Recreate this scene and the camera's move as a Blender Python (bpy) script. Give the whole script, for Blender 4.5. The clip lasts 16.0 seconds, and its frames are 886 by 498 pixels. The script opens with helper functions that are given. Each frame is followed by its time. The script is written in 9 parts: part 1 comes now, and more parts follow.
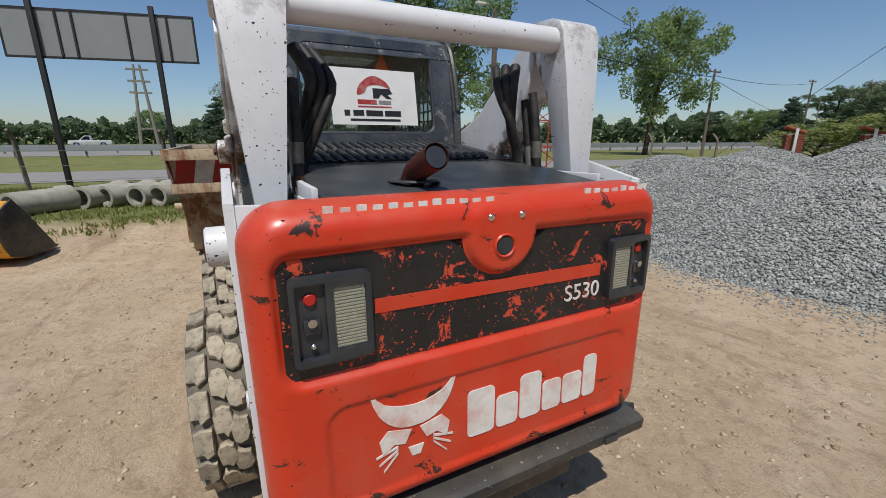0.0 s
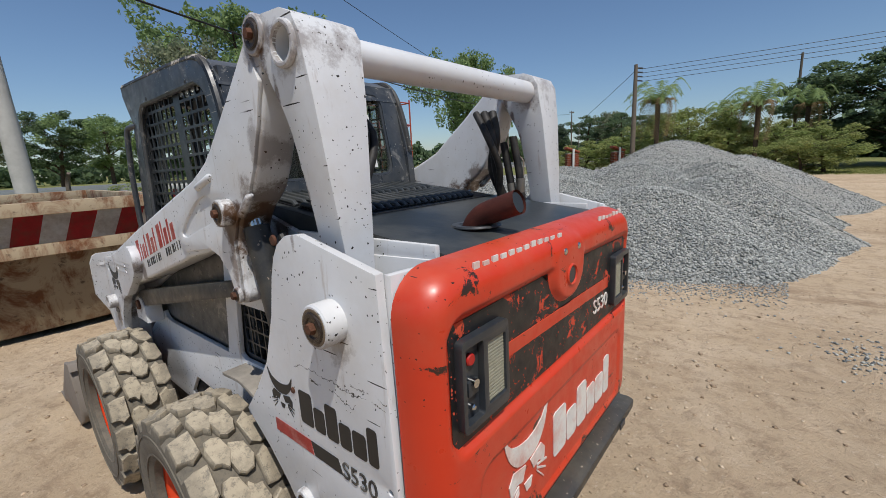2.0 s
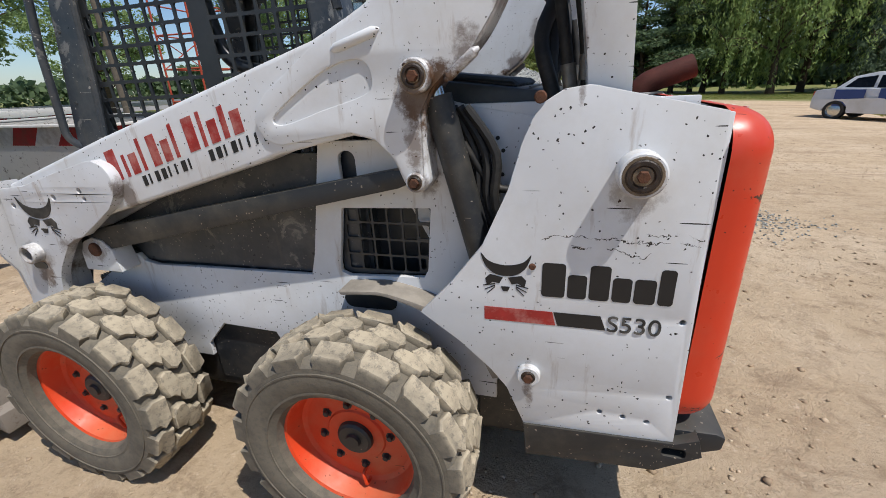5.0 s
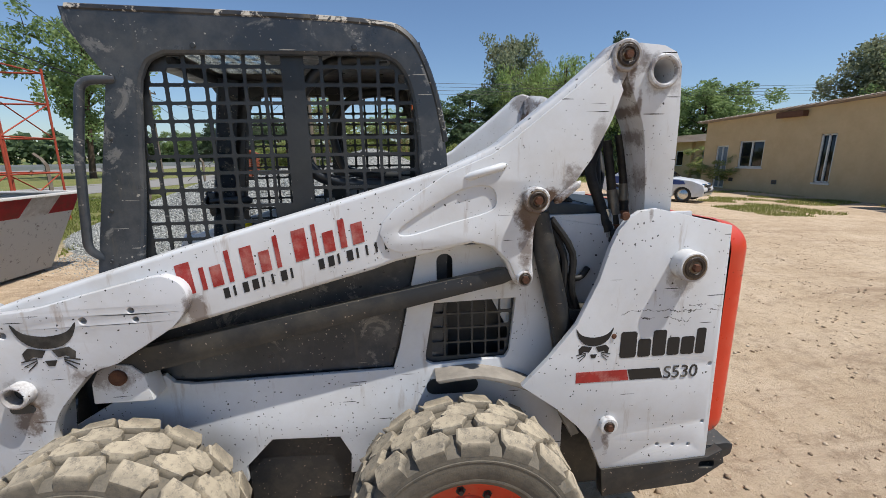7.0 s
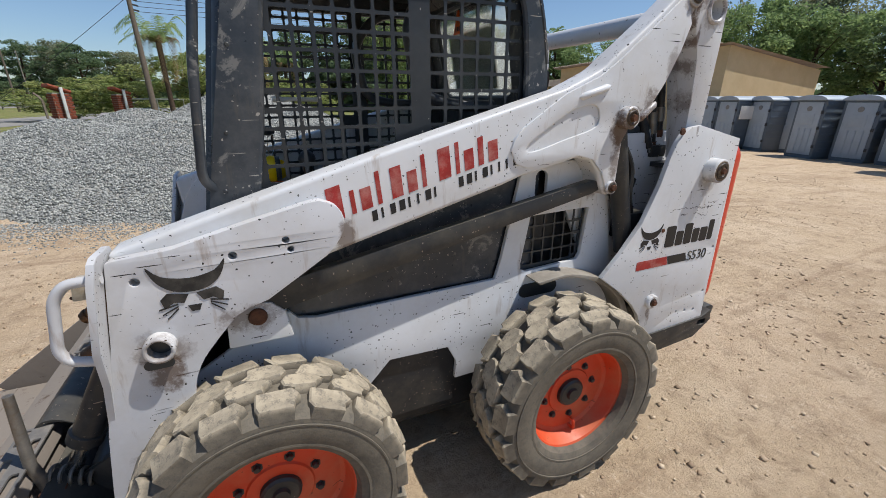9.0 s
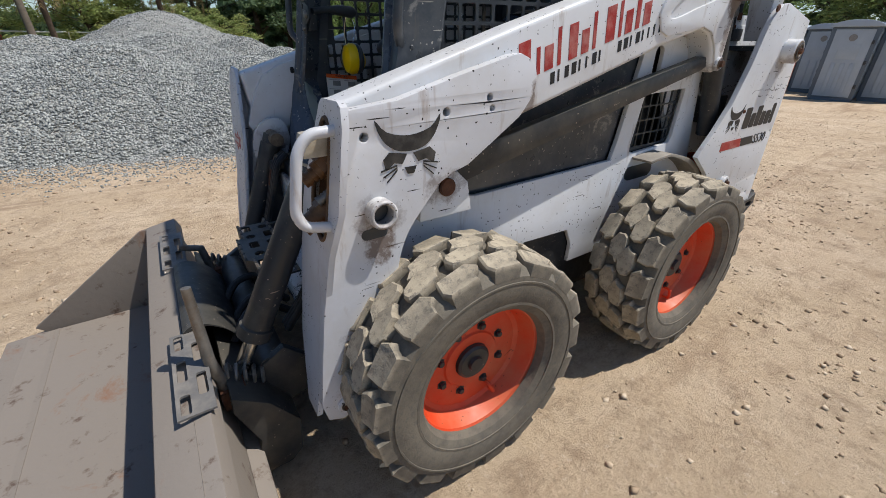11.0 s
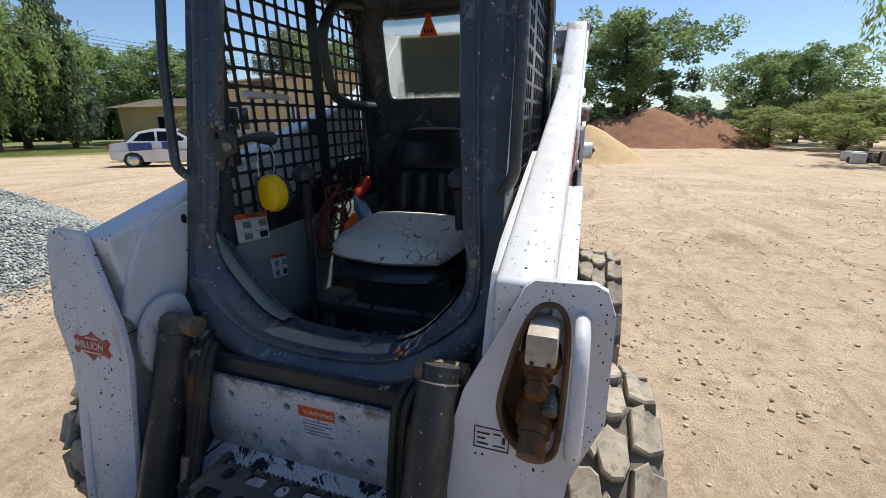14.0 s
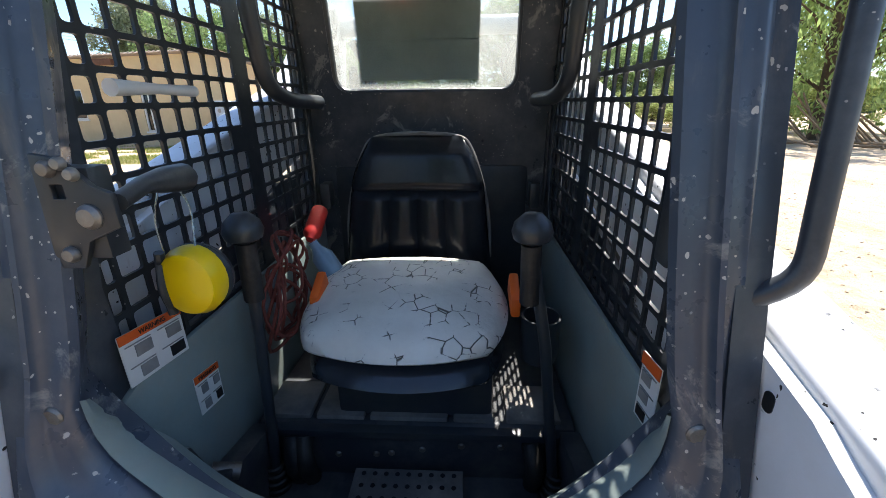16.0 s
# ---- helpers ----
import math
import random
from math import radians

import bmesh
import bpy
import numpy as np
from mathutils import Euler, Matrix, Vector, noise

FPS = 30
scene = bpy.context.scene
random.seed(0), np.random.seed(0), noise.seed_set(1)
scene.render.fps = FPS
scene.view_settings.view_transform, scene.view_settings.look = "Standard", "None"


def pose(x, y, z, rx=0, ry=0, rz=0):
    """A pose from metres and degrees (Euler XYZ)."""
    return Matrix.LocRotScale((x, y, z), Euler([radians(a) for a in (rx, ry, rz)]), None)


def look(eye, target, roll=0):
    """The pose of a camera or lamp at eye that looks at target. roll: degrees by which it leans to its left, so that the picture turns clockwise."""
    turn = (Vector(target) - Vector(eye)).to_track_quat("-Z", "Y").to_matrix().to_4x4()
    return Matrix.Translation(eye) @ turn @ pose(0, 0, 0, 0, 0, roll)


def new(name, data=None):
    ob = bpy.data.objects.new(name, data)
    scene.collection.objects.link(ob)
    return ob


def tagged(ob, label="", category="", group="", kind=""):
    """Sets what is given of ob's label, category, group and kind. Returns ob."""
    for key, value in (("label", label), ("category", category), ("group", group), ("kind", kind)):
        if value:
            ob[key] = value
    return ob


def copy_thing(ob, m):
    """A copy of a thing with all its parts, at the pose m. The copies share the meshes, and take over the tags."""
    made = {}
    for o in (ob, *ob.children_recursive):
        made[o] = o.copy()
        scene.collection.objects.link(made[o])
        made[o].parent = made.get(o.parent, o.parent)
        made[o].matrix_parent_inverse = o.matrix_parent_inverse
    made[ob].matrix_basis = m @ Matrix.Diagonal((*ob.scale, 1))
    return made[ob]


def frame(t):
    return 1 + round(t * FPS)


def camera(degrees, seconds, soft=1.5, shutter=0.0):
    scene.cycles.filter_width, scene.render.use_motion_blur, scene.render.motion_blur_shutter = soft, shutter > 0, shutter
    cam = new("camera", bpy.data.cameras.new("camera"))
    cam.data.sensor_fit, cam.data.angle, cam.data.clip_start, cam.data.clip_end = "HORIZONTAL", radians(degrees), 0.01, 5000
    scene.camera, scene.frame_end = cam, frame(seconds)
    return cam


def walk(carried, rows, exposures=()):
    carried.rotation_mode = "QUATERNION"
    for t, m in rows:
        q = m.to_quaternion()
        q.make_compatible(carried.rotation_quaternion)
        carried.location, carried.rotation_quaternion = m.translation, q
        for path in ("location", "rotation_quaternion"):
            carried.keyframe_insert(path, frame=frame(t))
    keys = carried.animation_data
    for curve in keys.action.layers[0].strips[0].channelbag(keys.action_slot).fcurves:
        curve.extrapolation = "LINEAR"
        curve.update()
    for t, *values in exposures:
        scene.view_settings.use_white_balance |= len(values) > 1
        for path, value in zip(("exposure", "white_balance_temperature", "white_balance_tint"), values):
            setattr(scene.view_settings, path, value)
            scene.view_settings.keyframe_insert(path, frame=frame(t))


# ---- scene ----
cam = camera(94.5, 16.0, 0.75)
LEVEL = pose(0, 0, 0.008, 0, 0.8, 0)  # the yard falls a little under the loader
PATH = [
    (0, (-1.864, 0.595, 1.479), (-0.141, -0.275, 0.954), 0.1),
    (0.5, (-1.875, 0.83, 1.502), (-0.246, -0.228, 1.026), -0.4),
    (1, (-1.817, 0.961, 1.511), (-0.3, -0.264, 1.07), -0.9),
    (1.5, (-1.609, 1.031, 1.532), (-0.215, -0.34, 1.112), -1.6),
    (2, (-1.474, 1.117, 1.55), (-0.214, -0.378, 1.131), -2.5),
    (2.5, (-1.336, 1.308, 1.549), (-0.221, -0.291, 1.104), -3.2),
    (3, (-1.204, 1.424, 1.528), (-0.237, -0.25, 1.015), -3.9),
    (3.5, (-0.991, 1.432, 1.48), (-0.171, -0.288, 0.873), -4.3),
    (4, (-0.822, 1.475, 1.439), (-0.126, -0.254, 0.714), -4.4),
    (4.2, (-0.791, 1.514, 1.408), (-0.134, -0.213, 0.643), -4.1),
    (6.3, (-0.061, 1.701, 1.484), (0.079, -0.204, 0.891), -0.4),
    (6.5, (-0.001, 1.743, 1.528), (0.047, -0.179, 0.975), -0.3),
    (7, (0.184, 1.844, 1.557), (-0.01, -0.098, 1.122), -0.0),
    (7.5, (0.378, 1.799, 1.53), (0.008, -0.126, 1.131), -0.2),
    (8, (0.642, 1.723, 1.552), (0.105, -0.152, 1.112), -0.2),
    (8.5, (0.86, 1.764, 1.521), (0.19, -0.039, 0.972), 0.2),
    (9, (1.026, 1.767, 1.479), (0.254, 0.051, 0.802), 0.6),
    (9.5, (1.189, 1.614, 1.346), (0.341, -0.015, 0.554), 0.9),
    (10, (1.33, 1.528, 1.268), (0.456, -0.036, 0.379), 1.1),
    (10.2, (1.399, 1.529, 1.246), (0.52, -0.019, 0.334), 1.0),
    (12.3, (2.129, 1.247, 1.33), (0.724, 0.054, 0.552), 1.3),
    (12.5, (2.175, 1.184, 1.367), (0.692, 0.063, 0.629), 1.3),
    (13, (2.262, 1.028, 1.416), (0.619, 0.098, 0.753), 1.1),
    (13.5, (2.135, 0.806, 1.369), (0.394, 0.029, 0.764), -0.1),
    (14, (2.057, 0.615, 1.388), (0.243, 0.012, 0.801), -0.5),
    (14.5, (1.962, 0.397, 1.422), (0.092, -0.024, 0.849), -0.3),
    (15, (1.832, 0.222, 1.48), (-0.071, 0.024, 0.898), 0.3),
    (15.5, (1.708, 0.14, 1.429), (-0.186, 0.022, 0.8), 0.1),
    (16, (1.584, 0.124, 1.447), (-0.302, 0.022, 0.79), -0.7),
]
EXPOSURES = [(0, -0.42), (3, -0.32), (6.5, -0.04), (9, -0.12), (10, -0.14), (12.5, 0.05), (14, 0.18), (15, 0.66), (16, 1.35)]
walk(cam, [(t, look(eye, target, roll)) for t, eye, target, roll in PATH], EXPOSURES)

# ---- sun and sky ----
SUN_WAY = Vector((0.10, -0.055, -0.225)).normalized()
sun = new("sun", bpy.data.lights.new("sun", "SUN"))
sun.data.energy, sun.data.angle, sun.data.color = 5.0, radians(0.53), (1.0, 0.97, 0.93)
sun.rotation_euler = SUN_WAY.to_track_quat("-Z", "Y").to_euler()
world = bpy.data.worlds.new("world")
scene.world, world.use_nodes = world, True
sky = world.node_tree.nodes.new("ShaderNodeTexSky")
sky.sky_type, sky.sun_disc = "NISHITA", False
sky.sun_elevation = math.asin(-SUN_WAY.z)
sky.sun_rotation = math.atan2(-SUN_WAY.x, -SUN_WAY.y)
sky.air_density, sky.dust_density, sky.ozone_density = 1.0, 0.55, 6.0
back = world.node_tree.nodes["Background"]
back.inputs["Strength"].default_value = 0.125
world.node_tree.links.new(sky.outputs[0], back.inputs["Color"])

# ---- materials ----
def srgb(h):
    c = [int(h[i:i + 2], 16) / 255 for i in (0, 2, 4)]
    return (*[v / 12.92 if v < 0.04045 else ((v + 0.055) / 1.055) ** 2.4 for v in c], 1)


class Nodes:
    """A small builder for node materials in object space."""

    def __init__(self, name, rough=0.6, metal=0.0, spec=0.5):
        self.m = bpy.data.materials.new(name)
        self.m.use_nodes = True
        self.t = self.m.node_tree
        self.b = self.t.nodes["Principled BSDF"]
        self.b.inputs["Roughness"].default_value = rough
        self.b.inputs["Metallic"].default_value = metal
        self.b.inputs["Specular IOR Level"].default_value = spec
        self.co = self.t.nodes.new("ShaderNodeTexCoord").outputs["Object"]

    def put(self, a, b):
        self.t.links.new(a, b)

    def noise(self, scale, detail=4, rough=0.6, co=None, dist=0.0):
        n = self.t.nodes.new("ShaderNodeTexNoise")
        n.inputs["Scale"].default_value, n.inputs["Detail"].default_value = scale, detail
        n.inputs["Roughness"].default_value, n.inputs["Distortion"].default_value = rough, dist
        self.put(co or self.co, n.inputs["Vector"])
        return n.outputs["Fac"]

    def voro(self, scale, feature="F1", out="Distance", co=None):
        n = self.t.nodes.new("ShaderNodeTexVoronoi")
        n.feature = feature
        n.inputs["Scale"].default_value = scale
        self.put(co or self.co, n.inputs["Vector"])
        return n.outputs[out]

    def ramp(self, fac, *stops):
        n = self.t.nodes.new("ShaderNodeValToRGB")
        while len(n.color_ramp.elements) < len(stops):
            n.color_ramp.elements.new(0.5)
        for e, (p, c) in zip(n.color_ramp.elements, stops):
            e.position, e.color = p, c if isinstance(c, tuple) else (c, c, c, 1)
        self.put(fac, n.inputs["Fac"])
        return n.outputs["Color"]

    def mix(self, fac, a, b, how="MIX"):
        n = self.t.nodes.new("ShaderNodeMix")
        n.data_type, n.blend_type = "RGBA", how
        for v, s in ((fac, n.inputs[0]), (a, n.inputs[6]), (b, n.inputs[7])):
            if isinstance(v, (int, float)):
                s.default_value = v if s is n.inputs[0] or s == n.inputs[0] else (v, v, v, 1)
            elif isinstance(v, tuple):
                s.default_value = v
            else:
                self.put(v, s)
        return n.outputs[2]

    def math(self, op, a, b=0.0):
        n = self.t.nodes.new("ShaderNodeMath")
        n.operation = op
        for v, s in ((a, n.inputs[0]), (b, n.inputs[1])):
            if isinstance(v, (int, float)):
                s.default_value = v
            else:
                self.put(v, s)
        return n.outputs[0]

    def stretch(self, x, y, z):
        n = self.t.nodes.new("ShaderNodeMapping")
        n.inputs["Scale"].default_value = (x, y, z)
        self.put(self.co, n.inputs["Vector"])
        return n.outputs[0]

    def facing_up(self):
        g = self.t.nodes.new("ShaderNodeNewGeometry")
        s = self.t.nodes.new("ShaderNodeSeparateXYZ")
        self.put(g.outputs["Normal"], s.inputs[0])
        return s.outputs[2]

    def island(self):
        return self.t.nodes.new("ShaderNodeNewGeometry").outputs["Random Per Island"]

    def random(self):
        return self.t.nodes.new("ShaderNodeObjectInfo").outputs["Random"]

    def bump(self, height, strength=0.3, distance=0.01):
        n = self.t.nodes.new("ShaderNodeBump")
        n.inputs["Strength"].default_value, n.inputs["Distance"].default_value = strength, distance
        self.put(height, n.inputs["Height"])
        self.put(n.outputs[0], self.b.inputs["Normal"])

    def out(self, color=None, rough=None, metal=None):
        for v, k in ((color, "Base Color"), (rough, "Roughness"), (metal, "Metallic")):
            if v is None:
                continue
            if isinstance(v, (int, float, tuple)):
                self.b.inputs[k].default_value = v
            else:
                self.put(v, self.b.inputs[k])
        return self.m


def worn_paint(name, base, under, dirt, chips=0.3, rough=0.4, dust=0.35, stain=None, scratch=0.5, big=0.0, marks=None):
    """Sprayed paint over steel: faded patches, dust, run stains, small chips and hair scratches down to the under colour."""
    n = Nodes(name, rough)
    fade = n.mix(n.ramp(n.noise(2.2, 5), (0.3, 0.0), (0.75, 1.0)), base, tuple(v * 0.88 for v in base[:3]) + (1,))
    grime = n.math("MULTIPLY", n.ramp(n.noise(4.0, 8, 0.7), (0.45, 0.0), (0.72, 1.0)), dust)
    c = n.mix(grime, fade, dirt)
    up = n.ramp(n.facing_up(), (0.5, 0.0), (1.0, 0.5 * dust + 0.03))
    c = n.mix(up, c, dirt)
    if stain:
        run = n.ramp(n.noise(7, 6, 0.65, n.stretch(3.0, 3.0, 0.45)), (0.60, 0.0), (0.78, 0.7))
        c = n.mix(run, c, stain)
    warp = n.t.nodes.new("ShaderNodeVectorMath")
    warp.operation = "ADD"
    wob = n.t.nodes.new("ShaderNodeTexNoise")
    wob.inputs["Scale"].default_value, wob.inputs["Detail"].default_value = 70.0, 3.0
    n.put(n.co, wob.inputs["Vector"])
    shrink = n.t.nodes.new("ShaderNodeVectorMath")
    shrink.operation = "SCALE"
    shrink.inputs["Scale"].default_value = 0.014
    n.put(wob.outputs["Color"], shrink.inputs[0])
    n.put(n.co, warp.inputs[0])
    n.put(shrink.outputs[0], warp.inputs[1])
    hit = None
    for scale, r, keep in ((17, 0.055, 0.86), (42, 0.11, 0.74), (95, 0.17, 0.74)):
        v = n.t.nodes.new("ShaderNodeTexVoronoi")
        v.inputs["Scale"].default_value = scale
        n.put(warp.outputs[0], v.inputs["Vector"])
        sep = n.t.nodes.new("ShaderNodeSeparateColor")
        n.put(v.outputs["Color"], sep.inputs[0])
        dot = n.math("MULTIPLY", n.math("LESS_THAN", v.outputs["Distance"], n.math("MULTIPLY", sep.outputs[1], r * 1.6)), n.math("GREATER_THAN", sep.outputs[0], 1 - chips * (1 - keep) * 2.4))
        dot = n.math("MULTIPLY", dot, n.ramp(n.noise(1.7 + scale * 0.03, 3, 0.6), (0.46, 0.0), (0.50, 1.0)))
        hit = dot if hit is None else n.math("MAXIMUM", hit, dot)
    zone = n.ramp(n.noise(2.6, 3, 0.6), (0.52, 0.0), (0.56, 1.0))
    # short straight scratches in three directions
    for turn, long, fine in ((0.5, 4.0, 90.0), (-0.9, 6.0, 110.0), (1.5, 5.0, 100.0)):
        mp = n.t.nodes.new("ShaderNodeMapping")
        mp.inputs["Rotation"].default_value = (turn, turn, turn * 0.4)
        mp.inputs["Scale"].default_value = (long, fine, fine)
        n.put(n.co, mp.inputs["Vector"])
        v = n.t.nodes.new("ShaderNodeTexVoronoi")
        v.inputs["Scale"].default_value = 1.0
        n.put(mp.outputs[0], v.inputs["Vector"])
        sep = n.t.nodes.new("ShaderNodeSeparateColor")
        n.put(v.outputs["Color"], sep.inputs[0])
        line = n.math("MULTIPLY", n.math("LESS_THAN", v.outputs["Distance"], 0.16), n.math("GREATER_THAN", sep.outputs[0], 1 - 0.05 * scratch))
        hit = n.math("MAXIMUM", hit, n.math("MULTIPLY", line, zone))
    if big:
        torn = n.ramp(n.noise(11, 9, 0.75, dist=0.8), (0.595 - 0.075 * big, 0.0), (0.602 - 0.075 * big, 1.0))
        hit = n.math("MAXIMUM", hit, torn)
    c = n.mix(hit, c, under)
    c = marks(n, c) if marks else c
    n.bump(n.math("SUBTRACT", n.math("MULTIPLY", n.noise(60, 3), 0.15), hit), 0.25, 0.002)
    return n.out(c, n.mix(hit, n.ramp(n.noise(20, 4), (0.3, rough - 0.08), (0.7, rough + 0.15)), 0.85))


def rust_runs(n, c):
    """Rust and grease round the loader's pins and down its rear link, and two cracks in the paint of the rear flank."""
    xyz = n.t.nodes.new("ShaderNodeSeparateXYZ")
    n.put(n.co, xyz.inputs[0])
    x, z = xyz.outputs[0], xyz.outputs[2]
    rag = n.noise(16, 7, 0.75)
    for cx, cz, rx, rz, strong in ((-0.245, 1.375, 0.06, 0.085, 0.9), (-0.31, 1.40, 0.05, 0.06, 0.95), (-0.37, 1.47, 0.05, 0.06, 0.7), (-0.45, 1.58, 0.03, 0.09, 0.5), (-0.225, 1.25, 0.032, 0.12, 0.7), (-0.222, 1.15, 0.045, 0.05, 0.6), (-0.755, 1.155, 0.06, 0.07, 0.5), (-0.52, 1.83, 0.085, 0.075, 0.6), (-0.540, 1.755, 0.014, 0.10, 0.8), (-0.570, 1.66, 0.011, 0.10, 0.8), (-0.600, 1.55, 0.010, 0.09, 0.7), (-0.620, 1.42, 0.009, 0.10, 0.6), (-0.635, 1.79, 0.075, 0.07, 0.55), (1.31, 0.80, 0.05, 0.07, 0.8), (1.305, 0.87, 0.07, 0.06, 0.5), (-0.53, 0.58, 0.018, 0.10, 0.7), (0.80, 1.10, 0.03, 0.08, 0.7), (1.30, 0.42, 0.16, 0.20, 0.4), (1.09, 0.90, 0.09, 0.06, 0.6)):
        dx = n.math("MULTIPLY", n.math("SUBTRACT", x, cx), 1 / rx)
        dz = n.math("MULTIPLY", n.math("SUBTRACT", z, cz), 1 / rz)
        d = n.math("ADD", n.math("MULTIPLY", dx, dx), n.math("MULTIPLY", dz, dz))
        m = n.ramp(n.math("ADD", d, n.math("MULTIPLY", n.math("SUBTRACT", rag, 0.5), 4.5)), (0.25, strong), (1.3, 0.0))
        c = n.mix(m, c, srgb("54381f"))
    for z0, x0, x1 in ((1.035, -0.90, -0.55), (1.008, -0.80, -0.62), (1.055, -0.905, -0.78)):
        wavy = n.math("ADD", z, n.math("MULTIPLY", n.math("SUBTRACT", n.noise(9, 5, 0.7), 0.5), 0.10))
        near = n.math("LESS_THAN", n.math("ABSOLUTE", n.math("SUBTRACT", wavy, z0)), 0.0011)
        here = n.math("MULTIPLY", n.math("GREATER_THAN", x, x0), n.math("LESS_THAN", x, x1))
        c = n.mix(n.math("MULTIPLY", n.math("MULTIPLY", near, here), n.ramp(n.noise(14, 3), (0.42, 0.0), (0.46, 1.0))), c, srgb("2a2622"))
    return c


WHITE = worn_paint("white_paint", srgb("dcddde"), srgb("2c2926"), srgb("b0a594"), 0.55, 0.38, 0.30, srgb("8d745a"), 1.8, 0.0, rust_runs)
WHITE_CLEAN = worn_paint("white_paint_clean", srgb("dcddde"), srgb("3a342e"), srgb("bfb5a4"), 0.35, 0.36, 0.2, None, 1.0)
WHITE_FRONT = worn_paint("white_paint_front", srgb("d2d3d6"), srgb("2c2926"), srgb("a89d8c"), 1.1, 0.42, 0.34, srgb("86694a"), 4.2, 0.0, rust_runs)
WHITE_CHIPPED = worn_paint("white_paint_chipped", srgb("d6d7d9"), srgb("2a2825"), srgb("a49a8a"), 0.6, 0.45, 0.35, srgb("7a6046"), 2.0, 0.9)
def gate_chips(n, c):
    """Ragged chips down to dark primer along the tailgate's lower edge."""
    xyz = n.t.nodes.new("ShaderNodeSeparateXYZ")
    n.put(n.co, xyz.inputs[0])
    low = n.ramp(xyz.outputs[2], (0.50, 0.10), (0.60, 0.0))
    torn = n.ramp(n.math("ADD", n.noise(8, 8, 0.75, n.stretch(1, 1, 1.6), dist=0.5), low), (0.625, 0.0), (0.635, 1.0))
    return n.mix(torn, c, srgb("35241c"))


ORANGE = worn_paint("orange_red_paint", srgb("cc3719"), srgb("32201a"), srgb("b4755c"), 0.14, 0.34, 0.24, None, 1.2, 0.0, gate_chips)
RIM = worn_paint("rim_paint", srgb("d8431c"), srgb("5a3524"), srgb("b98a63"), 0.2, 0.5, 0.4, None, 0.3)
def scuffs(n, c):
    """Pale rubbed patches on black paint."""
    f = n.ramp(n.noise(9, 8, 0.7, dist=0.6), (0.585, 0.0), (0.64, 0.55))
    return n.mix(f, c, srgb("8f8c86"))


SCREEN = worn_paint("black_screen_paint", srgb("23272b"), srgb("8d8880"), srgb("6b6963"), 0.2, 0.36, 0.14, None, 1.0)
BLACK = worn_paint("black_cab_paint", srgb("31373e"), srgb("9d988f"), srgb("8a8781"), 0.42, 0.34, 0.32, srgb("5c564c"), 1.8, 0.0, scuffs)
# The cab's black, lifted and blued: skylight painted into the front frame.
SKYLIT_BLACK = worn_paint("skylit_black_front_paint", srgb("39424e"), srgb("b5b0a6"), srgb("74757a"), 0.75, 0.30, 0.34, srgb("6b665e"), 2.6, 0.0, scuffs)
ROOF_EDGE = worn_paint("chipped_roof_paint", srgb("1b1e21"), srgb("b3ab9d"), srgb("7d7568"), 0.5, 0.4, 0.35, srgb("857658"), 1.5, 0.3)
DECAL_BLACK = worn_paint("black_decal", srgb("17181a"), srgb("c8492c"), srgb("4c463f"), 0.4, 0.42, 0.25, None, 3.0, 0.35)
STEEL_DARK = worn_paint("dark_steel", srgb("26282b"), srgb("8c8072"), srgb("78705f"), 0.55, 0.42, 0.34, None, 1.8)
YELLOW = worn_paint("yellow_paint", srgb("dc9a12"), srgb("4a3a22"), srgb("a88a5a"), 0.3, 0.45, 0.35, srgb("7a5028"), 0.8, 0.1)


def plain(name, color, rough=0.6, metal=0.0, vary=0.25, scale=8, bump=0.15, dust=None):
    n = Nodes(name, rough, metal)
    f = n.noise(scale, 6, 0.65)
    c = n.mix(n.ramp(f, (0.3, 0.0), (0.7, 1.0)), color, tuple(v * (1 - vary) for v in color[:3]) + (1,))
    if dust:
        c = n.mix(n.ramp(n.noise(scale * 0.6, 5, 0.7), (0.45, 0.0), (0.72, 0.7)), c, dust)
    n.bump(n.noise(scale * 8, 4), bump, 0.003)
    return n.out(c)


RUBBER = plain("hose_rubber", srgb("1b1a19"), 0.6, 0, 0.3, 20, 0.2, srgb("4a443b"))
VINYL = plain("black_vinyl", srgb("2d3238"), 0.18, 0, 0.3, 12, 0.12, srgb("33343a"))
PLASTIC = plain("black_plastic", srgb("32363b"), 0.38, 0, 0.3, 12, 0.1, srgb("47463f"))
GREY_PLASTIC = plain("grey_green_panel", srgb("84918d"), 0.45, 0, 0.22, 7, 0.15, srgb("8b8779"))
DUSTY_BASE = plain("dusty_black_steel", srgb("6d6a66"), 0.6, 0, 0.25, 9, 0.25, srgb("a0978a"))
CAB_BLACK = plain("dusty_cab_black", srgb("3c3f43"), 0.42, 0, 0.3, 7, 0.2, srgb("77726a"))
SILL_DUST = plain("trodden_dust", srgb("9a9286"), 0.85, 0, 0.25, 14, 0.4, srgb("6d675e"))
BARE_STEEL = plain("worn_bare_steel", srgb("8d8880"), 0.45, 0.6, 0.35, 25, 0.3, srgb("6e5a45"))
CHROME = plain("bright_rod", srgb("c9c9c6"), 0.22, 1.0, 0.2, 10, 0.05)
RUST = plain("rusty_pin", srgb("6e4630"), 0.8, 0.2, 0.5, 40, 0.6, srgb("3a2a20"))
MUFF = plain("yellow_plastic", srgb("f0c800"), 0.35, 0, 0.08, 10, 0.05)
RED_P = plain("red_plastic", srgb("b8241c"), 0.5, 0, 0.2, 10, 0.1)
ORANGE_P = plain("orange_plastic", srgb("e8641a"), 0.45, 0, 0.15, 10, 0.1)
